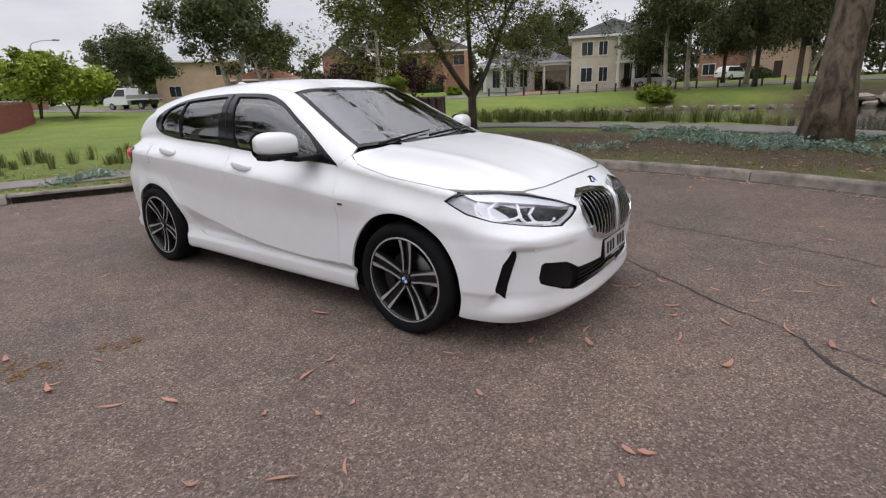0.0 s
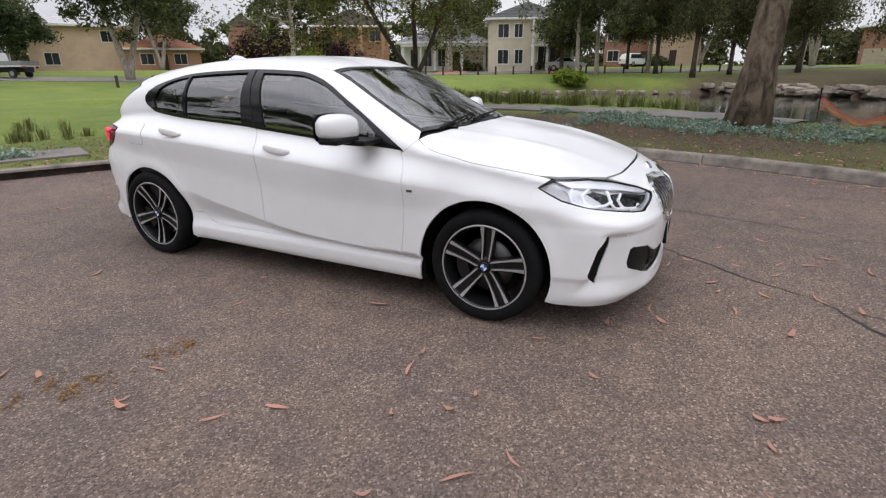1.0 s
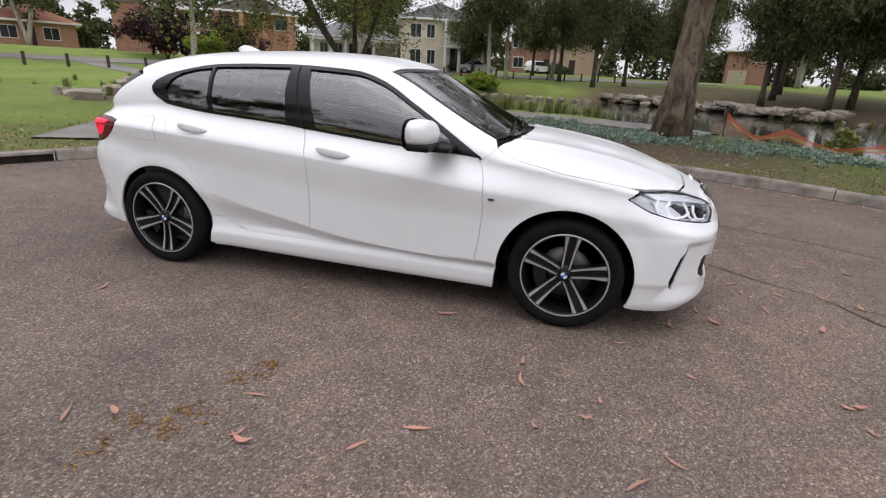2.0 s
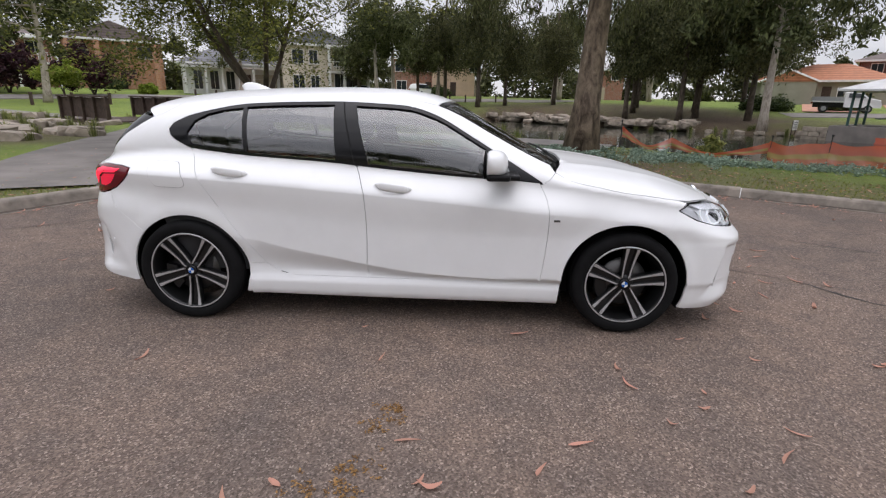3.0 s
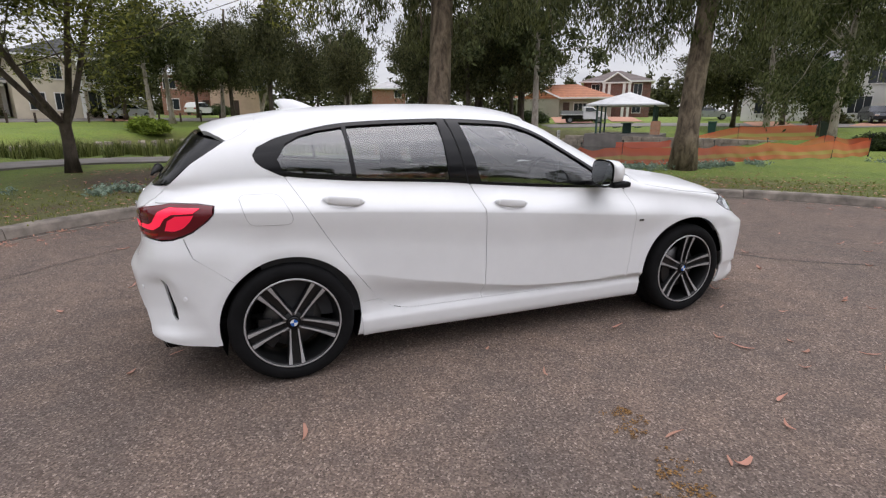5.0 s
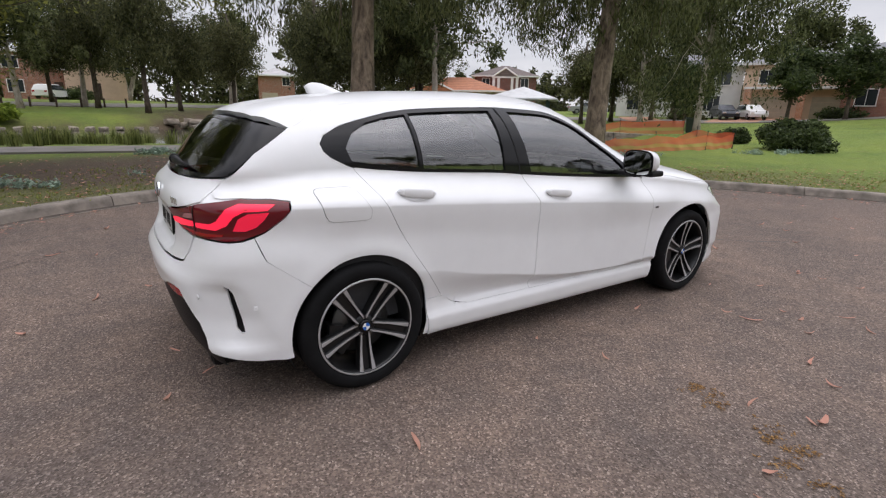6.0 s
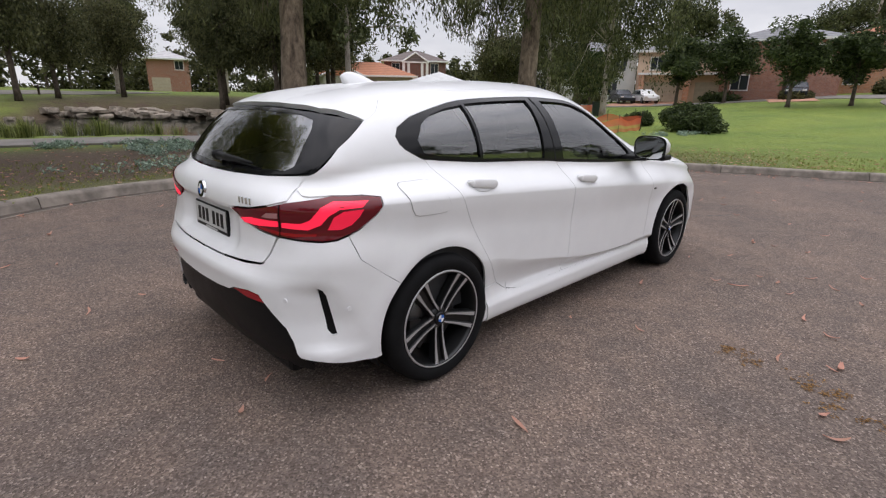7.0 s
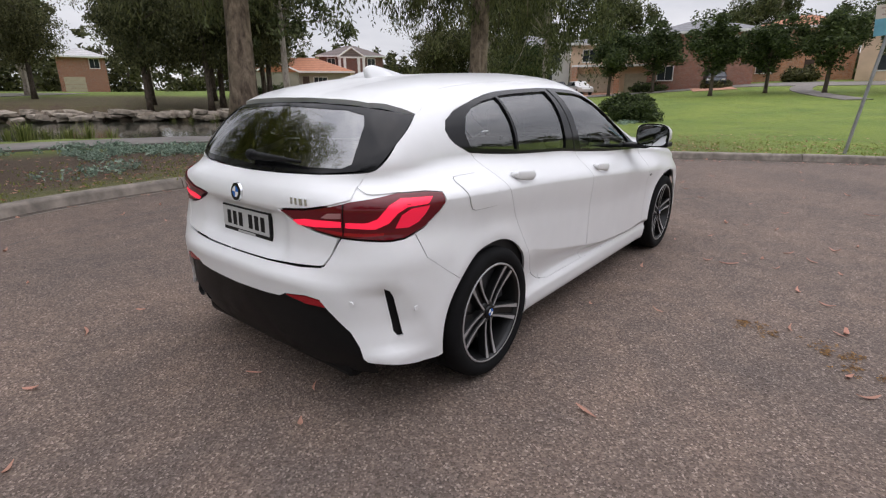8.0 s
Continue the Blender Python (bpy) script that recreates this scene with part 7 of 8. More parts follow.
        sheet("lamp_body", "tail", tl_nose, TAIL_DARK, lamp, off=0.004, gap=0.002, thick=0.03, res=0.03, label="smoked dark red lens", **S)
        for nm, mtl, shape, text in (("light_band", TAIL_LIT, [(-0.375, 0.836), (-0.44, 0.848), (-0.610, 0.853), (-0.607, 0.831), (-0.492, 0.820), (-0.403, 0.820)], "glowing red light band"),
                                     ("light_band", TAIL_LIT, [(-0.628, 0.850), (-0.703, 0.853), (-0.736, 0.869), (-0.767, 0.917), (-0.780, 0.936), (-0.827, 0.931), (-0.833, 0.912), (-0.806, 0.910), (-0.786, 0.888), (-0.763, 0.852), (-0.726, 0.829), (-0.625, 0.830)], "glowing red light band"),
                                     ("inner_band", TAIL_DIM, [(-0.776, 0.830), (-0.800, 0.829), (-0.815, 0.846), (-0.827, 0.875), (-0.834, 0.904), (-0.812, 0.901), (-0.794, 0.880)], "glowing red light band"),
                                     ("reversing_lamp", TAIL_CLEAR, [(-0.525, 0.862), (-0.553, 0.861), (-0.612, 0.866), (-0.614, 0.886), (-0.557, 0.881)], "smoky pink clear window"),
                                     ("lower_reflector", TAIL_RED, [(-0.49, 0.810), (-0.60, 0.799), (-0.69, 0.798), (-0.75, 0.803), (-0.75, 0.814), (-0.69, 0.810), (-0.60, 0.811), (-0.50, 0.817)], "")):
            sheet(nm, "tail", on("tail", shape, "rear"), mtl, lamp, off=0.0065, thick=0.003, res=0.02, label=text, **S)
        seam = on("tail", [(-0.613, 0.795), (-0.618, 0.918), (-0.622, 0.918), (-0.617, 0.795)], "rear")
        sheet("lamp_seam", "tail", seam, GLOSS_BLACK, lamp, off=0.0068, thick=0.002, res=0.02, **S)
        # wheel housing
        for hx in HUBS:
            bm = bmesh.new()
            for r0, y0, y1 in (((R_FRONT if hx > 0 else R_REAR) + 0.009, 0.58, 0.815),):
                ring0, ring1 = [], []
                for a in np.linspace(-25, 205, 24):
                    c, s = math.cos(radians(a)), math.sin(radians(a))
                    ring0.append(bm.verts.new((hx + r0 * c, -y1 * k, 0.317 + r0 * s)))
                    ring1.append(bm.verts.new((hx + r0 * c, -y0 * k, 0.317 + r0 * s)))
                for i in range(23):
                    bm.faces.new((ring0[i], ring0[i + 1], ring1[i + 1], ring1[i]))
                bm.faces.new(ring1)
            part("wheel_housing", bm, SATIN_BLACK, car, "black wheel-arch liner")
        # door handles
        for ob, hx, hz in ((d1, -0.070, 0.871), (d2, -1.043, 0.938)):
            y = float(half_width(np.array([hx]), np.array([hz]))[0])
            bm = bmesh.new()
            n = 13
            rings = []
            for t in np.linspace(-1, 1, n):
                w = 0.025 * (1 - abs(t) ** 3.2) ** 0.55 + 0.001
                lift = 0.026 + 0.012 * (1 - t * t)
                q = []
                for a in np.linspace(0, 2 * math.pi, 10, endpoint=False):
                    q.append(bm.verts.new((hx + 0.109 * t, -k * (y + lift + 0.008 * math.cos(a) - 0.018 * abs(t) ** 3), hz - 0.012 * t + w * math.sin(a))))
                rings.append(q)
            for r0, r1 in zip(rings, rings[1:]):
                for j in range(10):
                    bm.faces.new((r0[j], r0[(j + 1) % 10], r1[(j + 1) % 10], r1[j]))
            bm.faces.new(rings[0])
            bm.faces.new(rings[-1])
            h = part("door_handle", bm, PAINT, ob, smooth=True)
            for t in (-0.075, 0.075):
                zz = hz - 0.12 * t
                part("handle_mount", boxed(hx + t - 0.018, hx + t + 0.018, min(-k * (y - 0.01), -k * (y + 0.032)), max(-k * (y - 0.01), -k * (y + 0.032)), zz - 0.013, zz + 0.013, 0.006), PAINT, ob)
            cup = sheet("handle_recess", "side", [(hx + 0.085 * math.cos(a), hz - 0.004 + 0.034 * math.sin(a)) for a in np.linspace(0, 2 * math.pi, 20, endpoint=False)], PAINT, ob, off=0.0016, thick=0.001, res=0.012,
                        relief=lambda p, hx=hx, hz=hz: 0.0022 * np.clip(((p[:, 0] - hx) / 0.085) ** 2 + ((p[:, 2] - hz + 0.004) / 0.034) ** 2, 0, 1), **S)
        # door mirror
        mir_e = new("door_mirror")
        mir_e.parent = car
        mir_e["label"] = "white mirror housing with black base"
        bm = bmesh.new()
        rings = []
        for t in np.linspace(0, 1, 9):
            yy = 0.875 + 0.225 * t
            sc = (1 - (2 * abs(t - 0.42) / 1.25) ** 3.2)
            sc = max(0.22, sc) ** 0.5
            q = []
            for a in np.linspace(0, 2 * math.pi, 16, endpoint=False):
                c, s = math.cos(a), math.sin(a)
                fx = 0.085 * np.sign(c) * abs(c) ** 0.75 if c > 0 else 0.028 * np.sign(c) * abs(c) ** 0.4
                q.append(bm.verts.new((0.512 - 0.035 * t + fx * sc, -k * yy, 1.030 + 0.010 * t + (0.076 if s > 0 else 0.066) * sc * np.sign(s) * abs(s) ** (0.8 if s > 0 else 0.45))))
            rings.append(q)
        for r0, r1 in zip(rings, rings[1:]):
            for j in range(16):
                bm.faces.new((r0[j], r0[(j + 1) % 16], r1[(j + 1) % 16], r1[j]))
        bm.faces.new(rings[0])
        bm.faces.new(rings[-1])
        low = bm.copy()
        bmesh.ops.bisect_plane(bm, geom=bm.verts[:] + bm.edges[:] + bm.faces[:], plane_co=(0, 0, 1.012), plane_no=(0.15, 0, 1), clear_inner=True)
        part("mirror_shell", bm, PAINT, mir_e, smooth=True)
        bmesh.ops.bisect_plane(low, geom=low.verts[:] + low.edges[:] + low.faces[:], plane_co=(0, 0, 1.009), plane_no=(0.15, 0, 1), clear_outer=True)
        part("mirror_underside", low, SATIN_BLACK, mir_e, smooth=True)
        bm = bmesh.new()
        add_box(bm, 0.462, 0.590, min(-k * 0.885, -k * 1.092), max(-k * 0.885, -k * 1.092), 0.955, 0.990, 0.012)
        add_box(bm, 0.51, 0.66, min(-k * 0.765, -k * 0.945), max(-k * 0.765, -k * 0.945), 0.938, 0.968, 0.010)
        part("mirror_foot", bm, SATIN_BLACK, mir_e)
        bm = bmesh.new()
        sq = lambda v: np.sign(v) * abs(v) ** 0.6
        n = [bm.verts.new((0.466 - 0.024 * (0.5 + 0.5 * math.cos(a)), -k * (0.988 + 0.104 * sq(math.cos(a))), 1.034 + 0.070 * sq(math.sin(a)))) for a in np.linspace(0, 2 * math.pi, 28, endpoint=False)]
        bm.faces.new(n)
        bm2 = bmesh.new()
        bm2.faces.new([bm2.verts.new((0.471 - 0.024 * (0.5 + 0.5 * math.cos(a)), -k * (0.988 + 0.114 * sq(math.cos(a))), 1.034 + 0.079 * sq(math.sin(a)))) for a in np.linspace(0, 2 * math.pi, 28, endpoint=False)])
        part("mirror_rim", bm2, SATIN_BLACK, mir_e)
        part("mirror_glass", bm, MIRROR, mir_e)
        # wheels
        for hx, spin in ((1.335, 84), (-1.335, 270)):
            wheel("wheel", (hx, -k * 0.782, 0.318), spin if not left else 30, 0, car, left)

    # bonnet
    sides = [(1.655, 0.817)] + [(x, hood_edge(x)) for x in np.linspace(1.60, 0.93, 16)] + [(0.885, 0.965)]
    sp = skin("side", np.array([p[0] for p in sides]), np.array([p[1] for p in sides]))
    right = [(float(a), float(b)) for a, b in sp[:, :2]]
    front = [(1.962, 0.0), (1.955, -0.2), (1.935, -0.4), (1.885, -0.556), (1.79, -0.668), (1.69, -0.765)]
    back = [(0.93, -0.60), (0.985, -0.3), (1.0, 0.0)]
    half = front + right[1:] + back
    loop = half + [(a, -b) for a, b in half[::-1]][1:-1]

    def crease(p):
        y = np.abs(p[:, 1])
        return 0.007 * np.exp(-((y - 0.44 - 0.10 * (1.6 - p[:, 0])) / 0.045) ** 2) * ease(1.95, 1.6, p[:, 0]) - 0.004 * np.exp(-((y - 0.27) / 0.12) ** 2)
    sheet("bonnet", "top", loop, PAINT, car, gap=0.003, res=0.035, relief=crease)
    # roof, spoiler, screens
    e = [(-1.43, -0.53)] + [(x, -0.53) for x in np.linspace(-1.2, 0.05, 10)] + [(0.17, -0.532), (0.235, -0.36), (0.262, -0.18), (0.27, 0.0)]
    loop = e + [(a, -b) for a, b in e[::-1]][1:]
    sheet("roof", "top", loop, PAINT, car, res=0.05, gap=0.0004)
    sheet("headliner", "top", [(-1.4, -0.5), (0.2, -0.5), (0.2, 0.5), (-1.4, 0.5)], CABIN_LIGHT, car, off=-0.04, thick=0, res=0.1)
    e = [(-1.430, -0.530), (-1.465, -0.568), (-1.50, -0.60), (-1.54, -0.618), (-1.578, -0.626), (-1.63, -0.57), (-1.69, -0.46), (-1.715, -0.25), (-1.722, 0.0)]
    loop = e + [(a, -b) for a, b in e[::-1]][1:]
    sheet("roof_spoiler", "top", loop, PAINT, car, off=0.001, res=0.03, thick=0.025, label="white roof-edge spoiler")
    e = [(0.268, 0.0), (0.26, -0.18), (0.233, -0.36), (0.165, -0.530)] + [(x, y) for x, y in zip(np.linspace(0.2, 0.862, 9), np.linspace(-0.540, -0.668, 9))] + [(0.90, -0.56), (0.945, -0.32), (0.962, 0.0)]
    loop = e + [(a, -b) for a, b in e[::-1]][1:-1]
    rim = inset_loop(dense(np.array(loop), 0.03), 0.035)
    g = sheet("windscreen", "top", rim, SCREEN_GLASS, car, off=-0.009, gap=-0.008, thick=0, res=0.05)
    g.visible_shadow = False
    sheet("windscreen_band", "top", loop, GLOSS_BLACK, car, [rim], off=-0.006, gap=0.002, thick=0.02, res=0.03)
    sheet("cowl", "top", [(0.87, -0.66), (0.93, -0.56), (0.968, -0.3), (0.968, 0.3), (0.93, 0.56), (0.87, 0.66), (0.84, 0.6), (0.9, 0.3), (0.9, -0.3), (0.84, -0.6)], SATIN_BLACK, car, off=-0.02, thick=0, res=0.05)
    part("cowl_tray", boxed(0.90, 1.12, -0.70, 0.70, 0.90, 0.945), SATIN_BLACK, car)
    top = on("tail", [(-1.578, 1.234)]) + on("tail", [(-0.56, 1.252), (-0.45, 1.266), (-0.25, 1.278), (0.0, 1.282)], "rear")
    low = on("tail", [(-1.745, 1.126), (-1.845, 1.034)]) + on("tail", [(-0.44, 1.014), (-0.2, 1.006), (0.0, 1.003)], "rear")
    loop = top[::-1] + low + mir(low)[1:] + mir(top[::-1])[:-1]
    pane = on("tail", [(-0.0, 1.268), (-0.40, 1.254), (-0.49, 1.236), (-0.525, 1.20), (-0.555, 1.10), (-0.565, 1.055), (-0.53, 1.038), (0.0, 1.024)], "rear")
    pane = pane + mir(pane)[1:-1]
    g = sheet("rear_window", "tail", pane, REAR_GLASS, car, off=-0.005, gap=-0.006, thick=0, res=0.05)
    g.visible_shadow = False
    sheet("rear_window_surround", "tail", loop, GLOSS_BLACK, car, [pane], off=-0.003, gap=0.002, thick=0.02, res=0.035)
    # tailgate
    e = on("tail", [(0.0, 1.0), (-0.2, 1.003), (-0.44, 1.011)], "rear") + on("tail", [(-1.845, 1.027), (-1.867, 1.018), (-1.917, 0.970)]) + on("tail", [(-0.640, 0.935), (-0.557, 0.910), (-0.448, 0.888), (-0.292, 0.872), (-0.284, 0.867), (-0.395, 0.822), (-0.488, 0.799), (-0.595, 0.785), (-0.565, 0.711), (-0.542, 0.677), (-0.525, 0.670), (-0.43, 0.662), (-0.231, 0.651), (0.0, 0.649)], "rear")
    loop = e + mir(e)[1:-1]
    
    def plate_recess(p):
        """The tailgate is pressed in round the number plate."""
        y, z = np.abs(p[:, 1]), p[:, 2]
        return -0.026 * ease(0.36, 0.27, y) * ease(0.668, 0.70, z) * ease(0.862, 0.842, z)
    sheet("tailgate", "tail", loop, PAINT, car, gap=0.0022, res=0.022, relief=plate_recess)
    for k in (False, True):
        c = on("tail", [(-1.87, 1.01), (-1.83, 0.94)]) + on("tail", [(-0.58, 0.885), (-0.50, 0.94), (-0.54, 1.0)], "rear")
        sheet("corner_filler", "tail", c, PAINT, car, off=-0.006, thick=0, res=0.02, left=k)
    # rear bumper
    e = on("tail", [(0.0, 0.645), (-0.231, 0.647), (-0.43, 0.653), (-0.530, 0.664), (-0.547, 0.672), (-0.570, 0.711), (-0.597, 0.770), (-0.606, 0.784), (-0.68, 0.782)], "rear") + on("tail", [(-1.894, 0.779), (-1.846, 0.784), (-1.802, 0.798), (-1.767, 0.70), (-1.662, 0.619)])
    e += on("tail", arc(X_REAR, 0.317, R_REAR, 136, 192, 12)) + on("tail", [(-1.71, 0.240), (-1.816, 0.252)])
    e += on("tail", [(-0.779, 0.280), (-0.715, 0.290), (-0.703, 0.308), (-0.690, 0.358), (-0.658, 0.414), (-0.615, 0.457), (-0.566, 0.508), (-0.539, 0.540), (-0.471, 0.547), (-0.359, 0.534), (-0.322, 0.516), (-0.22, 0.509), (0.0, 0.503)], "rear")
    slot = on("tail", [(-0.772, 0.598), (-0.788, 0.585), (-0.796, 0.556), (-0.806, 0.439), (-0.817, 0.390), (-0.808, 0.389), (-0.794, 0.413), (-0.783, 0.497)], "rear")
    loop = e + mir(e)[1:-1]

    def rear_relief(p):
        y, z = np.abs(p[:, 1]), p[:, 2]
        edge = 0.788 + 0.13 * (0.50 - z)
        scoop = np.clip((y - (edge - 0.16)) / 0.16, 0, 1) * np.clip((edge + 0.045 - y) / 0.045, 0, 1) * np.clip((0.625 - z) / 0.06, 0, 1) * np.clip((z - 0.30) / 0.05, 0, 1)
        return -0.034 * scoop + 0.010 * np.exp(-((z - 0.60) / 0.03) ** 2) * ease(0.6, 0.4, y)
    sheet("rear_bumper", "tail", loop, PAINT, car, [slot, mir(slot)], gap=0.0004, res=0.024, relief=rear_relief)
    e = on("tail", [(0.0, 0.53), (-0.30, 0.535), (-0.37, 0.55), (-0.48, 0.56), (-0.60, 0.52), (-0.69, 0.42), (-0.73, 0.31), (-0.72, 0.20), (-0.4, 0.17), (0.0, 0.16)], "rear")
    sheet("rear_diffuser", "tail", e + mir(e)[1:-1], SATIN_BLACK, car, off=-0.022, thick=0, res=0.04, label="black lower diffuser")
    for k in (-1, 1):
        r = on("tail", [(-0.359, 0.529), (-0.471, 0.542), (-0.536, 0.534), (-0.562, 0.509), (-0.466, 0.510)], "rear")
        sheet("rear_reflector", "tail", r, TAIL_RED, car, off=-0.001, thick=0.01, res=0.02, left=k > 0, label="red strip reflector")
        sl = on("tail", [(-0.75, 0.62), (-0.80, 0.60), (-0.822, 0.45), (-0.832, 0.36), (-0.77, 0.36), (-0.76, 0.5)], "rear")
        sheet("air_slot", "tail", sl, SATIN_BLACK, car, off=-0.045, thick=0, res=0.03, left=k > 0)
    for yy in (0.46, 0.545):
        bm = bmesh.new()
        add_tube(bm, [(-2.035, yy, 0.305), (-1.9, yy, 0.305)], [0.034, 0.034], 18, False)
        part("exhaust_tip", bm, CHROME, car, smooth=True)
    # front bumper
    top = on("nose", [(0.0, 0.818), (-0.2, 0.815), (-0.4, 0.800)], "front")
    topx = [tuple(chart_of("nose", skin("top", np.array([q[0]]), np.array([q[1]])))[0]) for q in ((1.968, 0.0), (1.961, -0.2), (1.941, -0.4), (1.891, -0.553))]
    e = topx + on("nose", hl_top[3:] + hl_low, "front") + on("nose", [(1.72, 0.713)]) + on("nose", [(a, b) for a, b in zip(np.linspace(1.598, 1.5276, 6), np.linspace(0.774, 0.6350, 6))]) + on("nose", arc(X_FRONT, 0.317, R_FRONT, 57.5, -22, 16)[1:])
    e += on("nose", [(1.72, 0.165), (1.85, 0.160)]) + on("nose", [(-0.60, 0.150), (-0.30, 0.150), (0.0, 0.150)], "front")
    kid = [(-0.030, 0.742), (-0.14, 0.758), (-0.26, 0.760), (-0.335, 0.735), (-0.372, 0.66), (-0.368, 0.60), (-0.32, 0.545), (-0.20, 0.510), (-0.07, 0.498), (-0.022, 0.515)]
    kidney = on("nose", kid, "front")
    intake = on("nose", [(0.0, 0.385), (-0.30, 0.398), (-0.44, 0.404), (-0.475, 0.425), (-0.53, 0.452), (-0.660, 0.473), (-0.676, 0.462), (-0.684, 0.393), (-0.676, 0.365), (-0.655, 0.352), (-0.53, 0.301), (-0.45, 0.280), (-0.27, 0.286), (0.0, 0.288)], "front")
    intake = intake + mir(intake)[1:-1]
    slot = on("nose", [(-0.786, 0.553), (-0.773, 0.538), (-0.772, 0.510), (-0.797, 0.366), (-0.795, 0.288), (-0.818, 0.311), (-0.826, 0.349), (-0.811, 0.483)], "front")
    loop = e + mir(e)[1:-1]

    def front_relief(p):
        y, z = np.abs(p[:, 1]), p[:, 2]
        edge = 0.793 + 0.13 * (0.5 - z)
        pocket = (0.28 + 0.72 * ease(0.64, 0.775, y)) * ease(0.42, 0.52, y) * ease(edge + 0.010, edge - 0.008, y) * ease(0.566, 0.540, z) * ease(0.205, 0.33, z)
        lip = np.exp(-((z - 0.215) / 0.04) ** 2) * ease(0.70, 0.40, y)
        return -0.034 * pocket + 0.010 * lip
    sheet("front_bumper", "nose", loop, PAINT, car, [kidney, mir(kidney), intake, slot, mir(slot)], gap=0.0, res=0.015, relief=front_relief)
    for left in (False, True):
        S = dict(left=left)
        gr = new("kidney_grille")
        gr.parent = car
        gr["label"] = "chrome-edged kidney grille with upright slats"
        sheet("grille_back", "nose", kidney, SATIN_BLACK, gr, off=-0.05, thick=0, res=0.03, gap=-0.01, **S)
        sheet("grille_rim", "nose", kidney, CHROME, gr, [inset_loop(dense(np.array(kidney) * (0.85, 1), 0.02), 0.019) / (0.85, 1)], off=0.012, gap=-0.004, thick=0.035, res=0.02, **S)
        for i in range(8):
            yy = -0.066 - 0.0385 * i
            zs = [z for z in np.linspace(0.50, 0.76, 40) if poly_dist(np.array([yy]), np.array([z]), np.array(kid))[0] < -0.006]
            if len(zs) < 4:
                continue
            uv = np.array(on("nose", [(yy, z) for z in np.linspace(zs[0], zs[-1], 7)], "front"))
            p, n = skin_n("nose", uv[:, 0], uv[:, 1], 0.004)
            if left:
                p[:, 1] *= -1
            slat = boxed(0, 0.001, 0, 0.001, 0, 0.001)
            slat.clear()
            for half, x0, x1 in ((0.0030, -0.045, -0.004), (0.0055, -0.004, 0.003)):
                rows = [[slat.verts.new((q[0] + dx, q[1] + dy, q[2])) for dx, dy in ((x0, -half), (x1, -half), (x1 + 0.002, 0), (x1, half), (x0, half))] for q in p]
                for r0, r1 in zip(rows, rows[1:]):
                    for j in range(5):
                        f = slat.faces.new((r0[j], r0[(j + 1) % 5], r1[(j + 1) % 5], r1[j]))
                        f.material_index = 1 if half > 0.004 else 0
            ob = part("slat", slat, GLOSS_BLACK, gr, "black fin with a bright front edge")
            ob.data.materials.append(SLAT_FACE)
        sl = on("nose", [(-0.76, 0.565), (-0.745, 0.5), (-0.77, 0.27), (-0.835, 0.29), (-0.84, 0.36), (-0.825, 0.49), (-0.80, 0.565)], "front")
        sheet("air_slot", "nose", sl, SATIN_BLACK, car, off=-0.042, thick=0, res=0.03, **S)
        fog = on("nose", [(-0.668, 0.468), (-0.53, 0.446), (-0.475, 0.418), (-0.455, 0.38), (-0.448, 0.285), (-0.53, 0.305), (-0.670, 0.365), (-0.678, 0.393)], "front")
        sheet("fog_pocket", "nose", fog, SATIN_BLACK, car, off=-0.028, thick=0.02, res=0.03, label="black corner vent", **S)
    sheet("intake_mesh", "nose", intake, SATIN_BLACK, car, off=-0.05, thick=0, res=0.04, gap=-0.02)
    for z in (0.298, 0.322, 0.346, 0.370):
        uv = np.array(on("nose", [(y, z) for y in np.linspace(-0.40, 0.40, 11)], "front"))
        p, _ = skin_n("nose", uv[:, 0], uv[:, 1], -0.03)
        bm = bmesh.new()
        add_tube(bm, p, [0.005] * len(p), 5)
        part("intake_bar", bm, GLOSS_BLACK, car)
    # number plates, with plain bars in place of the characters
    for nm, x, z, s, tilt in (("front_plate", 2.199, 0.430, 1, -4), ("rear_plate", -2.034, 0.770, -1, 2)):
        e = new(nm)
        e.parent = car
        e.matrix_basis = pose(x, 0, z, 0, tilt, 0)
        part("plate_surround", boxed(min(0, -0.02 * s), max(0, -0.02 * s), -0.195, 0.195, -0.062, 0.060, 0.004), SATIN_BLACK, e)
        part("plate_sheet", boxed(min(0.001 * s, 0.004 * s), max(0.001 * s, 0.004 * s), -0.184, 0.184, -0.043, 0.053, 0.001), PLATE_WHITE, e, "white number plate with dark bars")
        for i, yy in enumerate((-0.14, -0.092, -0.044, 0.036, 0.084, 0.132)):
            part("bar", boxed(min(0.004 * s, 0.0055 * s), max(0.004 * s, 0.0055 * s), yy - 0.015, yy + 0.015, -0.028, 0.036), SATIN_BLACK, e)
        part("bar", boxed(min(-0.001 * s, 0.0015 * s), max(-0.001 * s, 0.0015 * s), -0.07, 0.07, -0.058, -0.049), PLATE_WHITE, e)
    # roundels
    for nm, p, rx in (("bonnet_roundel", (2.052, 0, 0.772), 48), ("tailgate_roundel", (-2.060, 0, 0.908), -82)):
        e = new(nm)
        e.parent = car
        e["label"] = "round badge, blue and white in a chrome ring"
        e.matrix_basis = pose(p[0], p[1], p[2], 0, rx, 0)
        bm = bmesh.new()
        bmesh.ops.create_cone(bm, cap_ends=True, segments=36, radius1=0.041, radius2=0.039, depth=0.010)
        part("ring", bm, CHROME, e)
        bm = bmesh.new()
        bmesh.ops.create_cone(bm, cap_ends=True, segments=36, radius1=0.037, radius2=0.037, depth=0.0124)
        part("field", bm, GLOSS_BLACK, e)
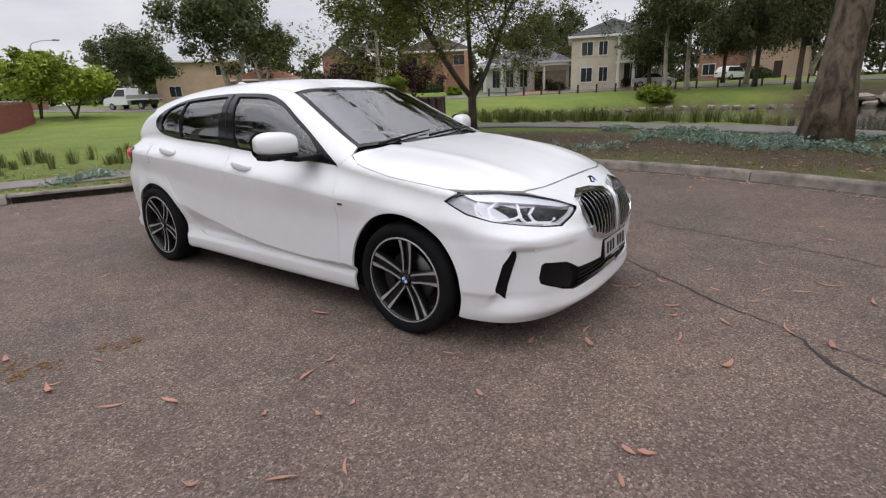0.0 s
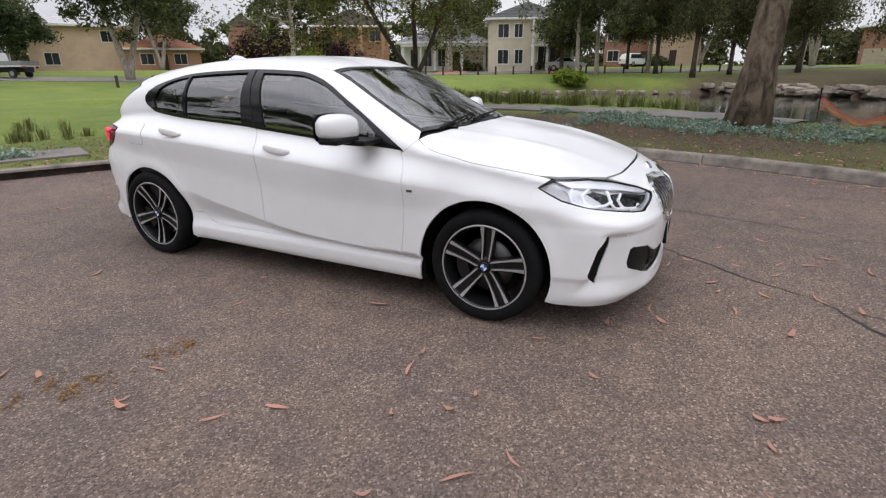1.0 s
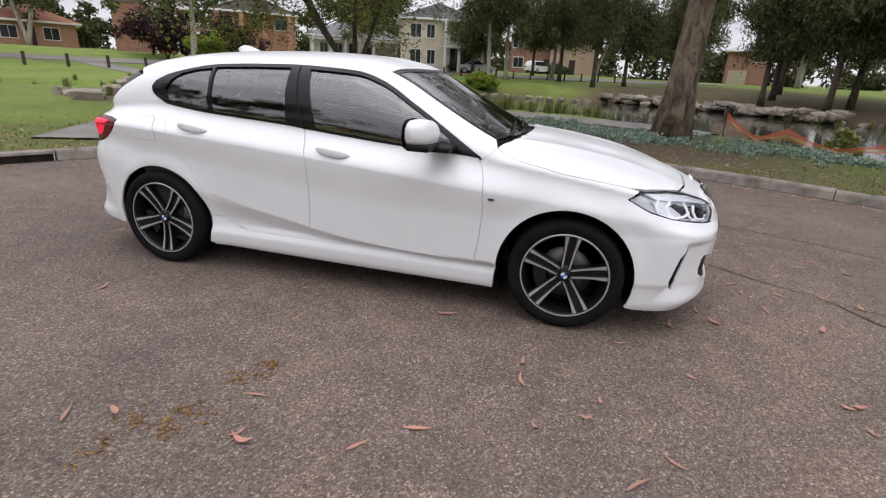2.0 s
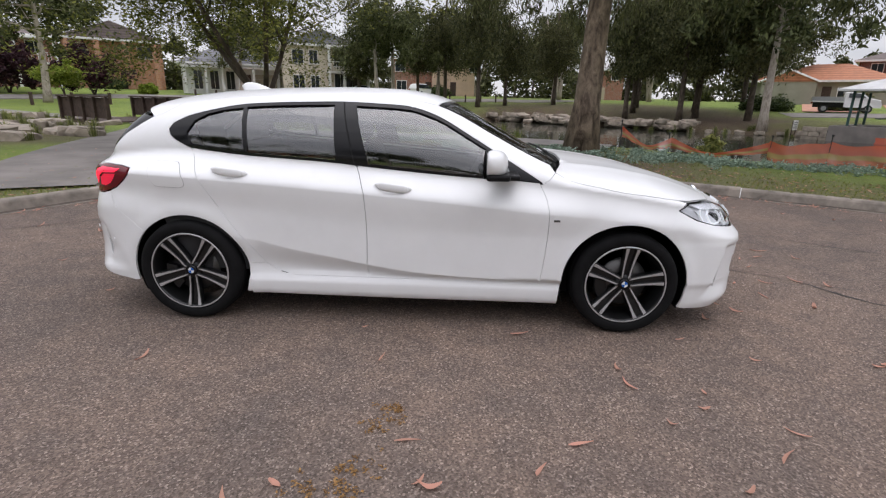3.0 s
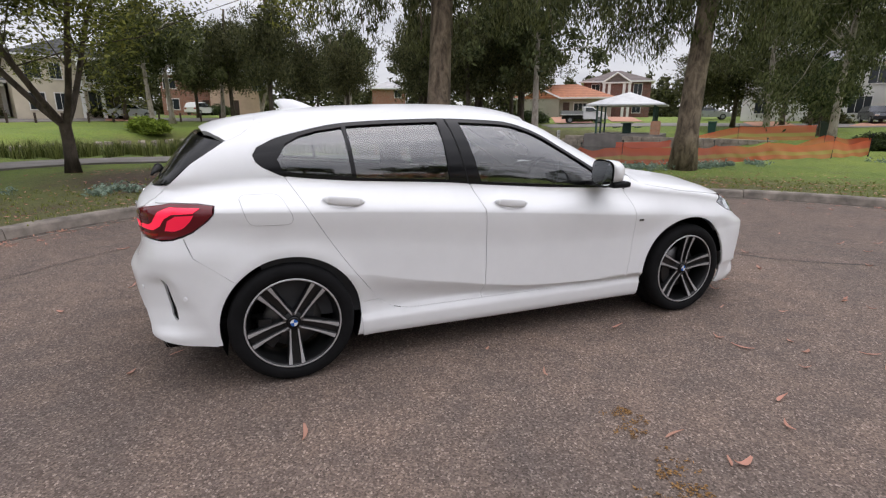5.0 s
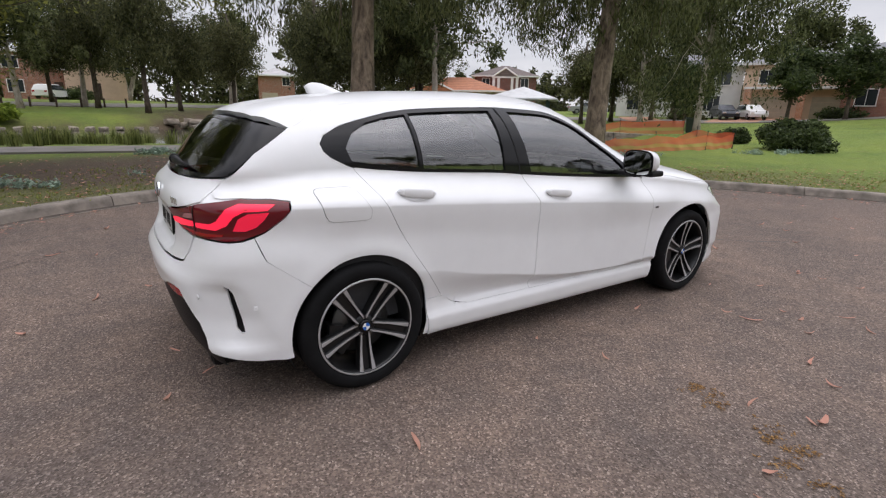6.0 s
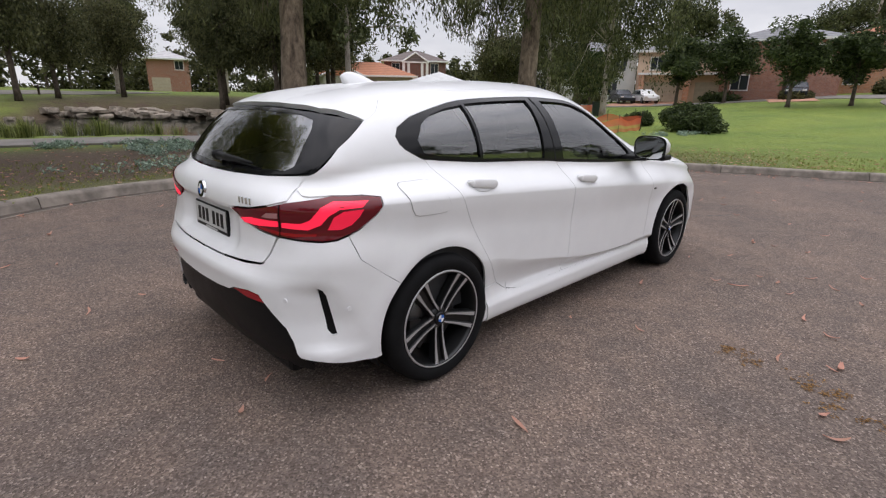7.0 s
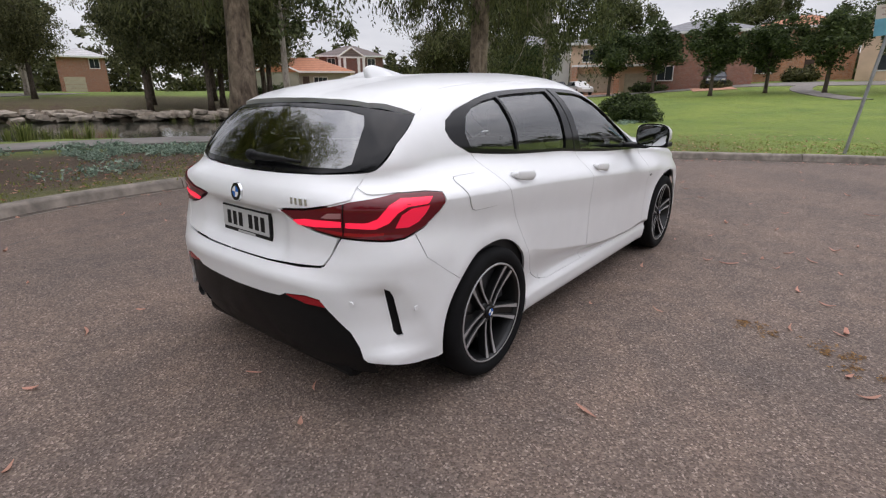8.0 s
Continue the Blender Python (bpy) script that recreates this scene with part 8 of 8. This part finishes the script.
        for q in range(4):
            bm = bmesh.new()
            bm.faces.new([bm.verts.new((0, 0, 0.0074))] + [bm.verts.new((0.024 * math.cos(radians(a)), 0.024 * math.sin(radians(a)), 0.0074)) for a in np.linspace(90 * q, 90 * q + 90, 8)])
            part("quadrant", bm, ROUNDEL_BLUE if q % 2 else ROUNDEL_WHITE, e)
    # model badge, as plain chrome bars
    e = new("model_badge")
    e.parent = car
    e["label"] = "small chrome badge of upright bars"
    for i, (yy, w) in enumerate(((-0.375, 0.006), (-0.399, 0.006), (-0.426, 0.009), (-0.452, 0.006))):
        uv = np.array(on("tail", [(yy, 0.912)], "rear"))
        p, n = skin_n("tail", uv[:, 0], uv[:, 1], 0.002)
        bm = boxed(-0.003, 0.003, -w, w, -0.014, 0.014, 0.001)
        bmesh.ops.transform(bm, matrix=Matrix.Translation(p[0]) @ Matrix.Rotation(math.atan2(n[0][1], n[0][0]), 4, 'Z'), verts=bm.verts)
        part("bar", bm, CHROME, e)
    for k in (-1, 1):
        y = float(half_width(np.array([0.895]), np.array([0.703]))[0])
        part("side_badge", boxed(0.876, 0.912, k * y - 0.003, k * y + 0.003, 0.696, 0.709, 0.002), DISC_STEEL, car)
    # parking sensors
    for chart, src, pts in (("tail", "rear", ((-0.669, 0.539), (-0.830, 0.499), (0.669, 0.539))), ("nose", "front", ((-0.703, 0.549), (0.703, 0.549)))):
        for q in pts:
            uv = np.array(on(chart, [q], src))
            p, n = skin_n(chart, uv[:, 0], uv[:, 1], -0.001)
            if chart == "nose":
                p = p + n * front_relief(p)[:, None]
            bm = bmesh.new()
            bmesh.ops.create_cone(bm, cap_ends=True, segments=16, radius1=0.010, radius2=0.0095, depth=0.004)
            bmesh.ops.transform(bm, matrix=Matrix.Translation(p[0]) @ Vector(n[0]).to_track_quat('Z', 'Y').to_matrix().to_4x4(), verts=bm.verts)
            part("parking_sensor", bm, PAINT, car)
    # shark-fin aerial
    bm = bmesh.new()
    rings = []
    for t in np.linspace(0, 1, 10):
        x = -1.05 - 0.20 * t
        h = 0.062 * (math.sin(math.pi * min(t * 0.62, 1)) ** 1.1) * (1 - 0.25 * max(0, t - 0.85) / 0.15) + 0.004
        w = 0.034 * (1 - 0.35 * t)
        zb = float(TOP_CABIN(x)) - 0.006
        rings.append([bm.verts.new((x - 0.03 * hh * t, w * yy, zb + h * hh)) for yy, hh in ((-1, 0), (-0.75, 0.35), (-0.25, 0.92), (0, 1), (0.25, 0.92), (0.75, 0.35), (1, 0))])
    for r0, r1 in zip(rings, rings[1:]):
        for j in range(6):
            bm.faces.new((r0[j], r0[j + 1], r1[j + 1], r1[j]))
    bm.faces.new(rings[-1])
    bm.faces.new(rings[0])
    part("roof_aerial", bm, PAINT, car, "white shark-fin aerial", True)
    # wipers
    uv = np.array(on("tail", [(0.0, 1.045), (-0.12, 1.043), (-0.24, 1.043), (-0.34, 1.040)], "rear"))
    p, _ = skin_n("tail", uv[:, 0], uv[:, 1], 0.022)
    bm = bmesh.new()
    add_tube(bm, p, [0.020, 0.017, 0.010, 0.006], 8)
    bmesh.ops.create_uvsphere(bm, u_segments=12, v_segments=8, radius=0.026, matrix=Matrix.Translation(p[0]))
    part("rear_wiper", bm, SATIN_BLACK, car, smooth=True)
    for y0, y1 in ((-0.55, 0.02), (-0.05, 0.52)):
        q = skin_n("top", np.array([0.925, 0.90, 0.87]), np.array([y0, (y0 + y1) / 2, y1]), 0.012)[0]
        bm = bmesh.new()
        add_tube(bm, q, [0.010, 0.008, 0.005], 6)
        part("front_wiper", bm, SATIN_BLACK, car)
    # underside and cabin
    part("underbody", boxed(-1.98, 1.98, -0.60, 0.60, 0.155, 0.30, 0.03), SATIN_BLACK, car)
    part("floor_pan", boxed(-0.95, 0.95, -0.80, 0.80, 0.165, 0.31, 0.02), SATIN_BLACK, car)
    part("boot_floor", boxed(-1.95, -1.0, -0.58, 0.58, 0.60, 0.66, 0.02), CABIN, car)
    part("bulkhead", boxed(0.95, 1.75, -0.58, 0.58, 0.30, 0.78, 0.02), SATIN_BLACK, car)
    part("parcel_shelf", boxed(-1.72, -1.12, -0.62, 0.62, 0.955, 0.985, 0.01), CABIN, car)
    bm = boxed(0.55, 0.93, -0.72, 0.72, 0.70, 0.93, 0.06)
    part("dashboard", bm, CABIN, car)
    seat(car, 0.05, -0.37)
    seat(car, 0.05, 0.37)
    seat(car, -0.82, 0.0, True)
    bm = bmesh.new()
    ring = [(0.185 * math.cos(a), 0.185 * math.sin(a), 0) for a in np.linspace(0, 2 * math.pi, 29)]
    add_tube(bm, ring, [0.016] * 29, 8, False)
    add_box(bm, -0.17, 0.17, -0.02, 0.02, -0.012, 0.012)
    add_box(bm, -0.06, 0.06, -0.08, 0.05, -0.02, 0.02, 0.015)
    bmesh.ops.transform(bm, matrix=pose(0.42, -0.37, 0.93, 0, -66, 0) @ pose(0, 0, 0, 0, 0, 90), verts=bm.verts)
    part("steering_wheel", bm, CABIN, car, smooth=True)
    part("rear_view_mirror", boxed(0.30, 0.33, -0.12, 0.12, 1.255, 1.315, 0.012), CABIN, car)
    return car


build_car()


# ---- litter and marks on the road ----
FALLEN = leaf_mat("fallen_leaf", (0.36, 0.11, 0.085), (0.56, 0.32, 0.26), 0.7)
TAR = plain("tar_crack", (0.028, 0.024, 0.023), 0.6, vary=0.3, scale=20)
CRUMB = leaf_mat("litter_crumb", (0.11, 0.055, 0.025), (0.33, 0.19, 0.085), 0.9)


def leaf_shape(name, L, w, curl):
    verts, faces = [], []
    for t in np.linspace(0, 1, 8):
        half = w * math.sin(math.pi * (0.06 + 0.92 * t) ** 0.8) * 0.5
        bend = 0.09 * L * math.sin(math.pi * t)
        for s in (-1, 0, 1):
            verts.append((L * (t - 0.5), bend + s * half, curl * (4 * (t - 0.5) ** 2) + 0.004 * abs(s) + 0.003))
    for i in range(7):
        for k in range(2):
            a = 3 * i + k
            faces.append((a, a + 3, a + 4, a + 1))
    me = bpy.data.meshes.new(name)
    me.from_pydata(verts, [], faces)
    me.materials.append(FALLEN)
    me.shade_smooth()
    return me


shapes = [leaf_shape("fallen_leaf", 0.095, 0.017, 0.010), leaf_shape("fallen_leaf", 0.075, 0.022, 0.016), leaf_shape("fallen_leaf", 0.12, 0.014, 0.006), leaf_shape("fallen_leaf", 0.05, 0.02, 0.008)]
seen = [(2.178, -0.329), (1.679, -0.949), (-0.074, -1.302), (1.501, -1.663), (1.213, -1.476), (0.671, -2.133), (-3.002, 0.129), (-1.369, -1.382), (-2.079, 0.022), (-1.965, -0.31), (2.649, -1.203), (1.428, -2.185),
        (2.57, 1.02), (2.35, 0.62), (2.67, 0.64), (2.94, 0.78), (3.13, 0.85), (2.89, 0.54), (2.5, 0.23), (2.53, 0.1), (3.08, 0.22), (3.26, 0.1), (2.85, -0.36), (3.26, 1.07), (3.48, 0.86), (2.12, 0.38),
        (1.2, -1.32), (1.56, -1.53), (1.83, -1.82), (1.69, -1.99), (2.0, -1.18), (1.98, -0.62), (2.71, -1.18), (2.67, -1.37), (-0.24, -0.93), (-2.11, 1.27), (-2.44, 1.19), (-2.8, 0.71), (0.14, -1.99), (0.2, -2.21)]
r = np.random.default_rng(91)
pts = [np.array(p) for p in seen]
while len(pts) < 250:
    if len(pts) < 100:
        q = np.array((0.5 + 3.2 * r.normal(), -1.8 + 2.2 * r.normal()))
    else:
        i = r.integers(n_front[0], n_front[-1])
        inward = HEART - kerb_line[i]
        q = kerb_line[i] + inward / np.linalg.norm(inward) * (0.12 + 2.4 * r.random() ** 3)
    if abs(q[0]) < 2.1 and abs(q[1]) < 0.9:
        continue
    if poly_dist(q[:1], q[1:], kerb_line)[0] > -0.1:
        continue
    pts.append(q)
for k, q in enumerate(pts):
    ob = new("fallen_leaf", shapes[int(r.integers(0, 4))])
    s = 0.75 + 0.6 * r.random()
    ob.matrix_world = pose(q[0], q[1], 0.002, r.normal() * 4, r.normal() * 4, r.random() * 360) @ Matrix.Diagonal((s, s, s, 1))
    tagged(ob, "dry reddish gum leaf lying on the asphalt", "leaf", "fallen leaves on the road")


def crack(knots, wide, seed):
    r = np.random.default_rng(seed)
    c = resample(spline(knots, 12), 0.06)
    c = c + r.normal(size=c.shape) * 0.008
    tan = np.gradient(c, axis=0)
    nor = np.stack([-tan[:, 1], tan[:, 0]], 1) / np.linalg.norm(tan, axis=1, keepdims=True)
    n = len(c)
    w = wide * (0.35 + r.random(n)) * np.minimum(1, np.minimum(np.arange(n), np.arange(n)[::-1]) / 6 + 0.1)
    verts = [(*p, 0.0025) for p in c - nor * w[:, None]] + [(*p, 0.0025) for p in c + nor * w[:, None]]
    faces = [(i, i + 1, n + i + 1, n + i) for i in range(n - 1)]
    return tagged(link_mesh("road_crack", verts, faces, TAR), "thin dark crack in the asphalt", "crack", kind="structure")


crack([(1.75, 1.2), (2.04, 0.96), (2.45, 0.64), (2.81, 0.37), (3.1, 0.22)], 0.008, 1)
crack([(3.08, 0.23), (3.22, -0.03), (3.32, -0.17), (3.43, -0.28), (3.7, -0.5), (4.1, -0.75)], 0.014, 2)
crack([(3.2, 0.15), (3.28, 0.11), (3.36, 0.06), (3.5, 0.0)], 0.006, 7)
crack([(1.7, 2.25), (2.59, 2.01), (3.08, 1.9), (3.59, 1.67), (4.6, 1.0)], 0.008, 3)
crack([(2.5, 4.0), (4.2, 3.3), (5.8, 2.2), (7.0, 0.8)], 0.006, 4)
crack([(-5.2, 0.5), (-4.0, 1.3), (-3.0, 2.4), (-2.4, 3.0)], 0.006, 5)
crack([(-4.6, 2.3), (-3.4, 3.1), (-2.0, 3.9), (0.0, 4.3)], 0.007, 6)

# pale leaf litter swept against the kerb
cs, ss = [], []
for i in range(n_front[0], n_front[-1]):
    inward = HEART - kerb_line[i]
    inward = inward / np.linalg.norm(inward)
    thick = 1.0 + 1.6 * math.sin(i * 0.31) * math.sin(i * 0.11 + 1.0)
    for k in range(int(max(0, 3 * thick + r.normal()))):
        q = kerb_line[i] + r.normal(size=2) * 0.12 + inward * (0.12 + 0.16 * r.random())
        cs.append((q[0], q[1], 0.004))
        ss.append(0.07)
v, f = leaf_cloud(cs, ss, 5, 0.016, 0.0, 93, 3.4)
v[:, 2] = 0.004 + 0.22 * np.abs(v[:, 2] - 0.004)
tagged(leaf_mesh("gutter_litter", v, f, FALLEN, None), "pale dry leaves swept along the gutter", "litter", kind="stuff")

# dry leaves and bark flakes fallen on the verge
q = verge_points(2600, 0.2, 5.5, n_front[0], n_front[-1], 95)
cs = np.column_stack([q, height(q[:, 0], q[:, 1]) + 0.012])
v, f = leaf_cloud(cs, np.full(len(cs), 0.03), 2, 0.022, 0.0, 95, 3.0)
base = np.repeat(cs[:, 2], 8)
v[:, 2] = base + 0.35 * (v[:, 2] - base) + 0.012
tagged(leaf_mesh("verge_litter", v, f, FALLEN, None), "dry leaves and bark flakes scattered over the verge", "litter", kind="stuff")

# crumbs of bark and seed along the wheel line
cs, ss = [], []
for x, y, s in ((0.03, -1.82, 0.05), (0.0, -1.90, 0.035), (-0.03, -2.11, 0.05), (-0.07, -2.19, 0.035), (-0.05, -2.30, 0.03), (-0.23, -2.26, 0.03), (-0.2, -2.45, 0.04), (0.06, -1.76, 0.025), (-1.6, -2.35, 0.03)):
    for k in range(9):
        cs.append((x + r.normal() * s, y + r.normal() * s, 0.004))
        ss.append(0.022)
v, f = leaf_cloud(cs, ss, 11, 0.0085, 0.0, 92, 1.8)
v[:, 2] = 0.003 + 0.25 * np.abs(v[:, 2] - 0.004)
tagged(leaf_mesh("litter", v, f, CRUMB, None), "crumbs of brown bark litter on the asphalt", "litter", kind="stuff")
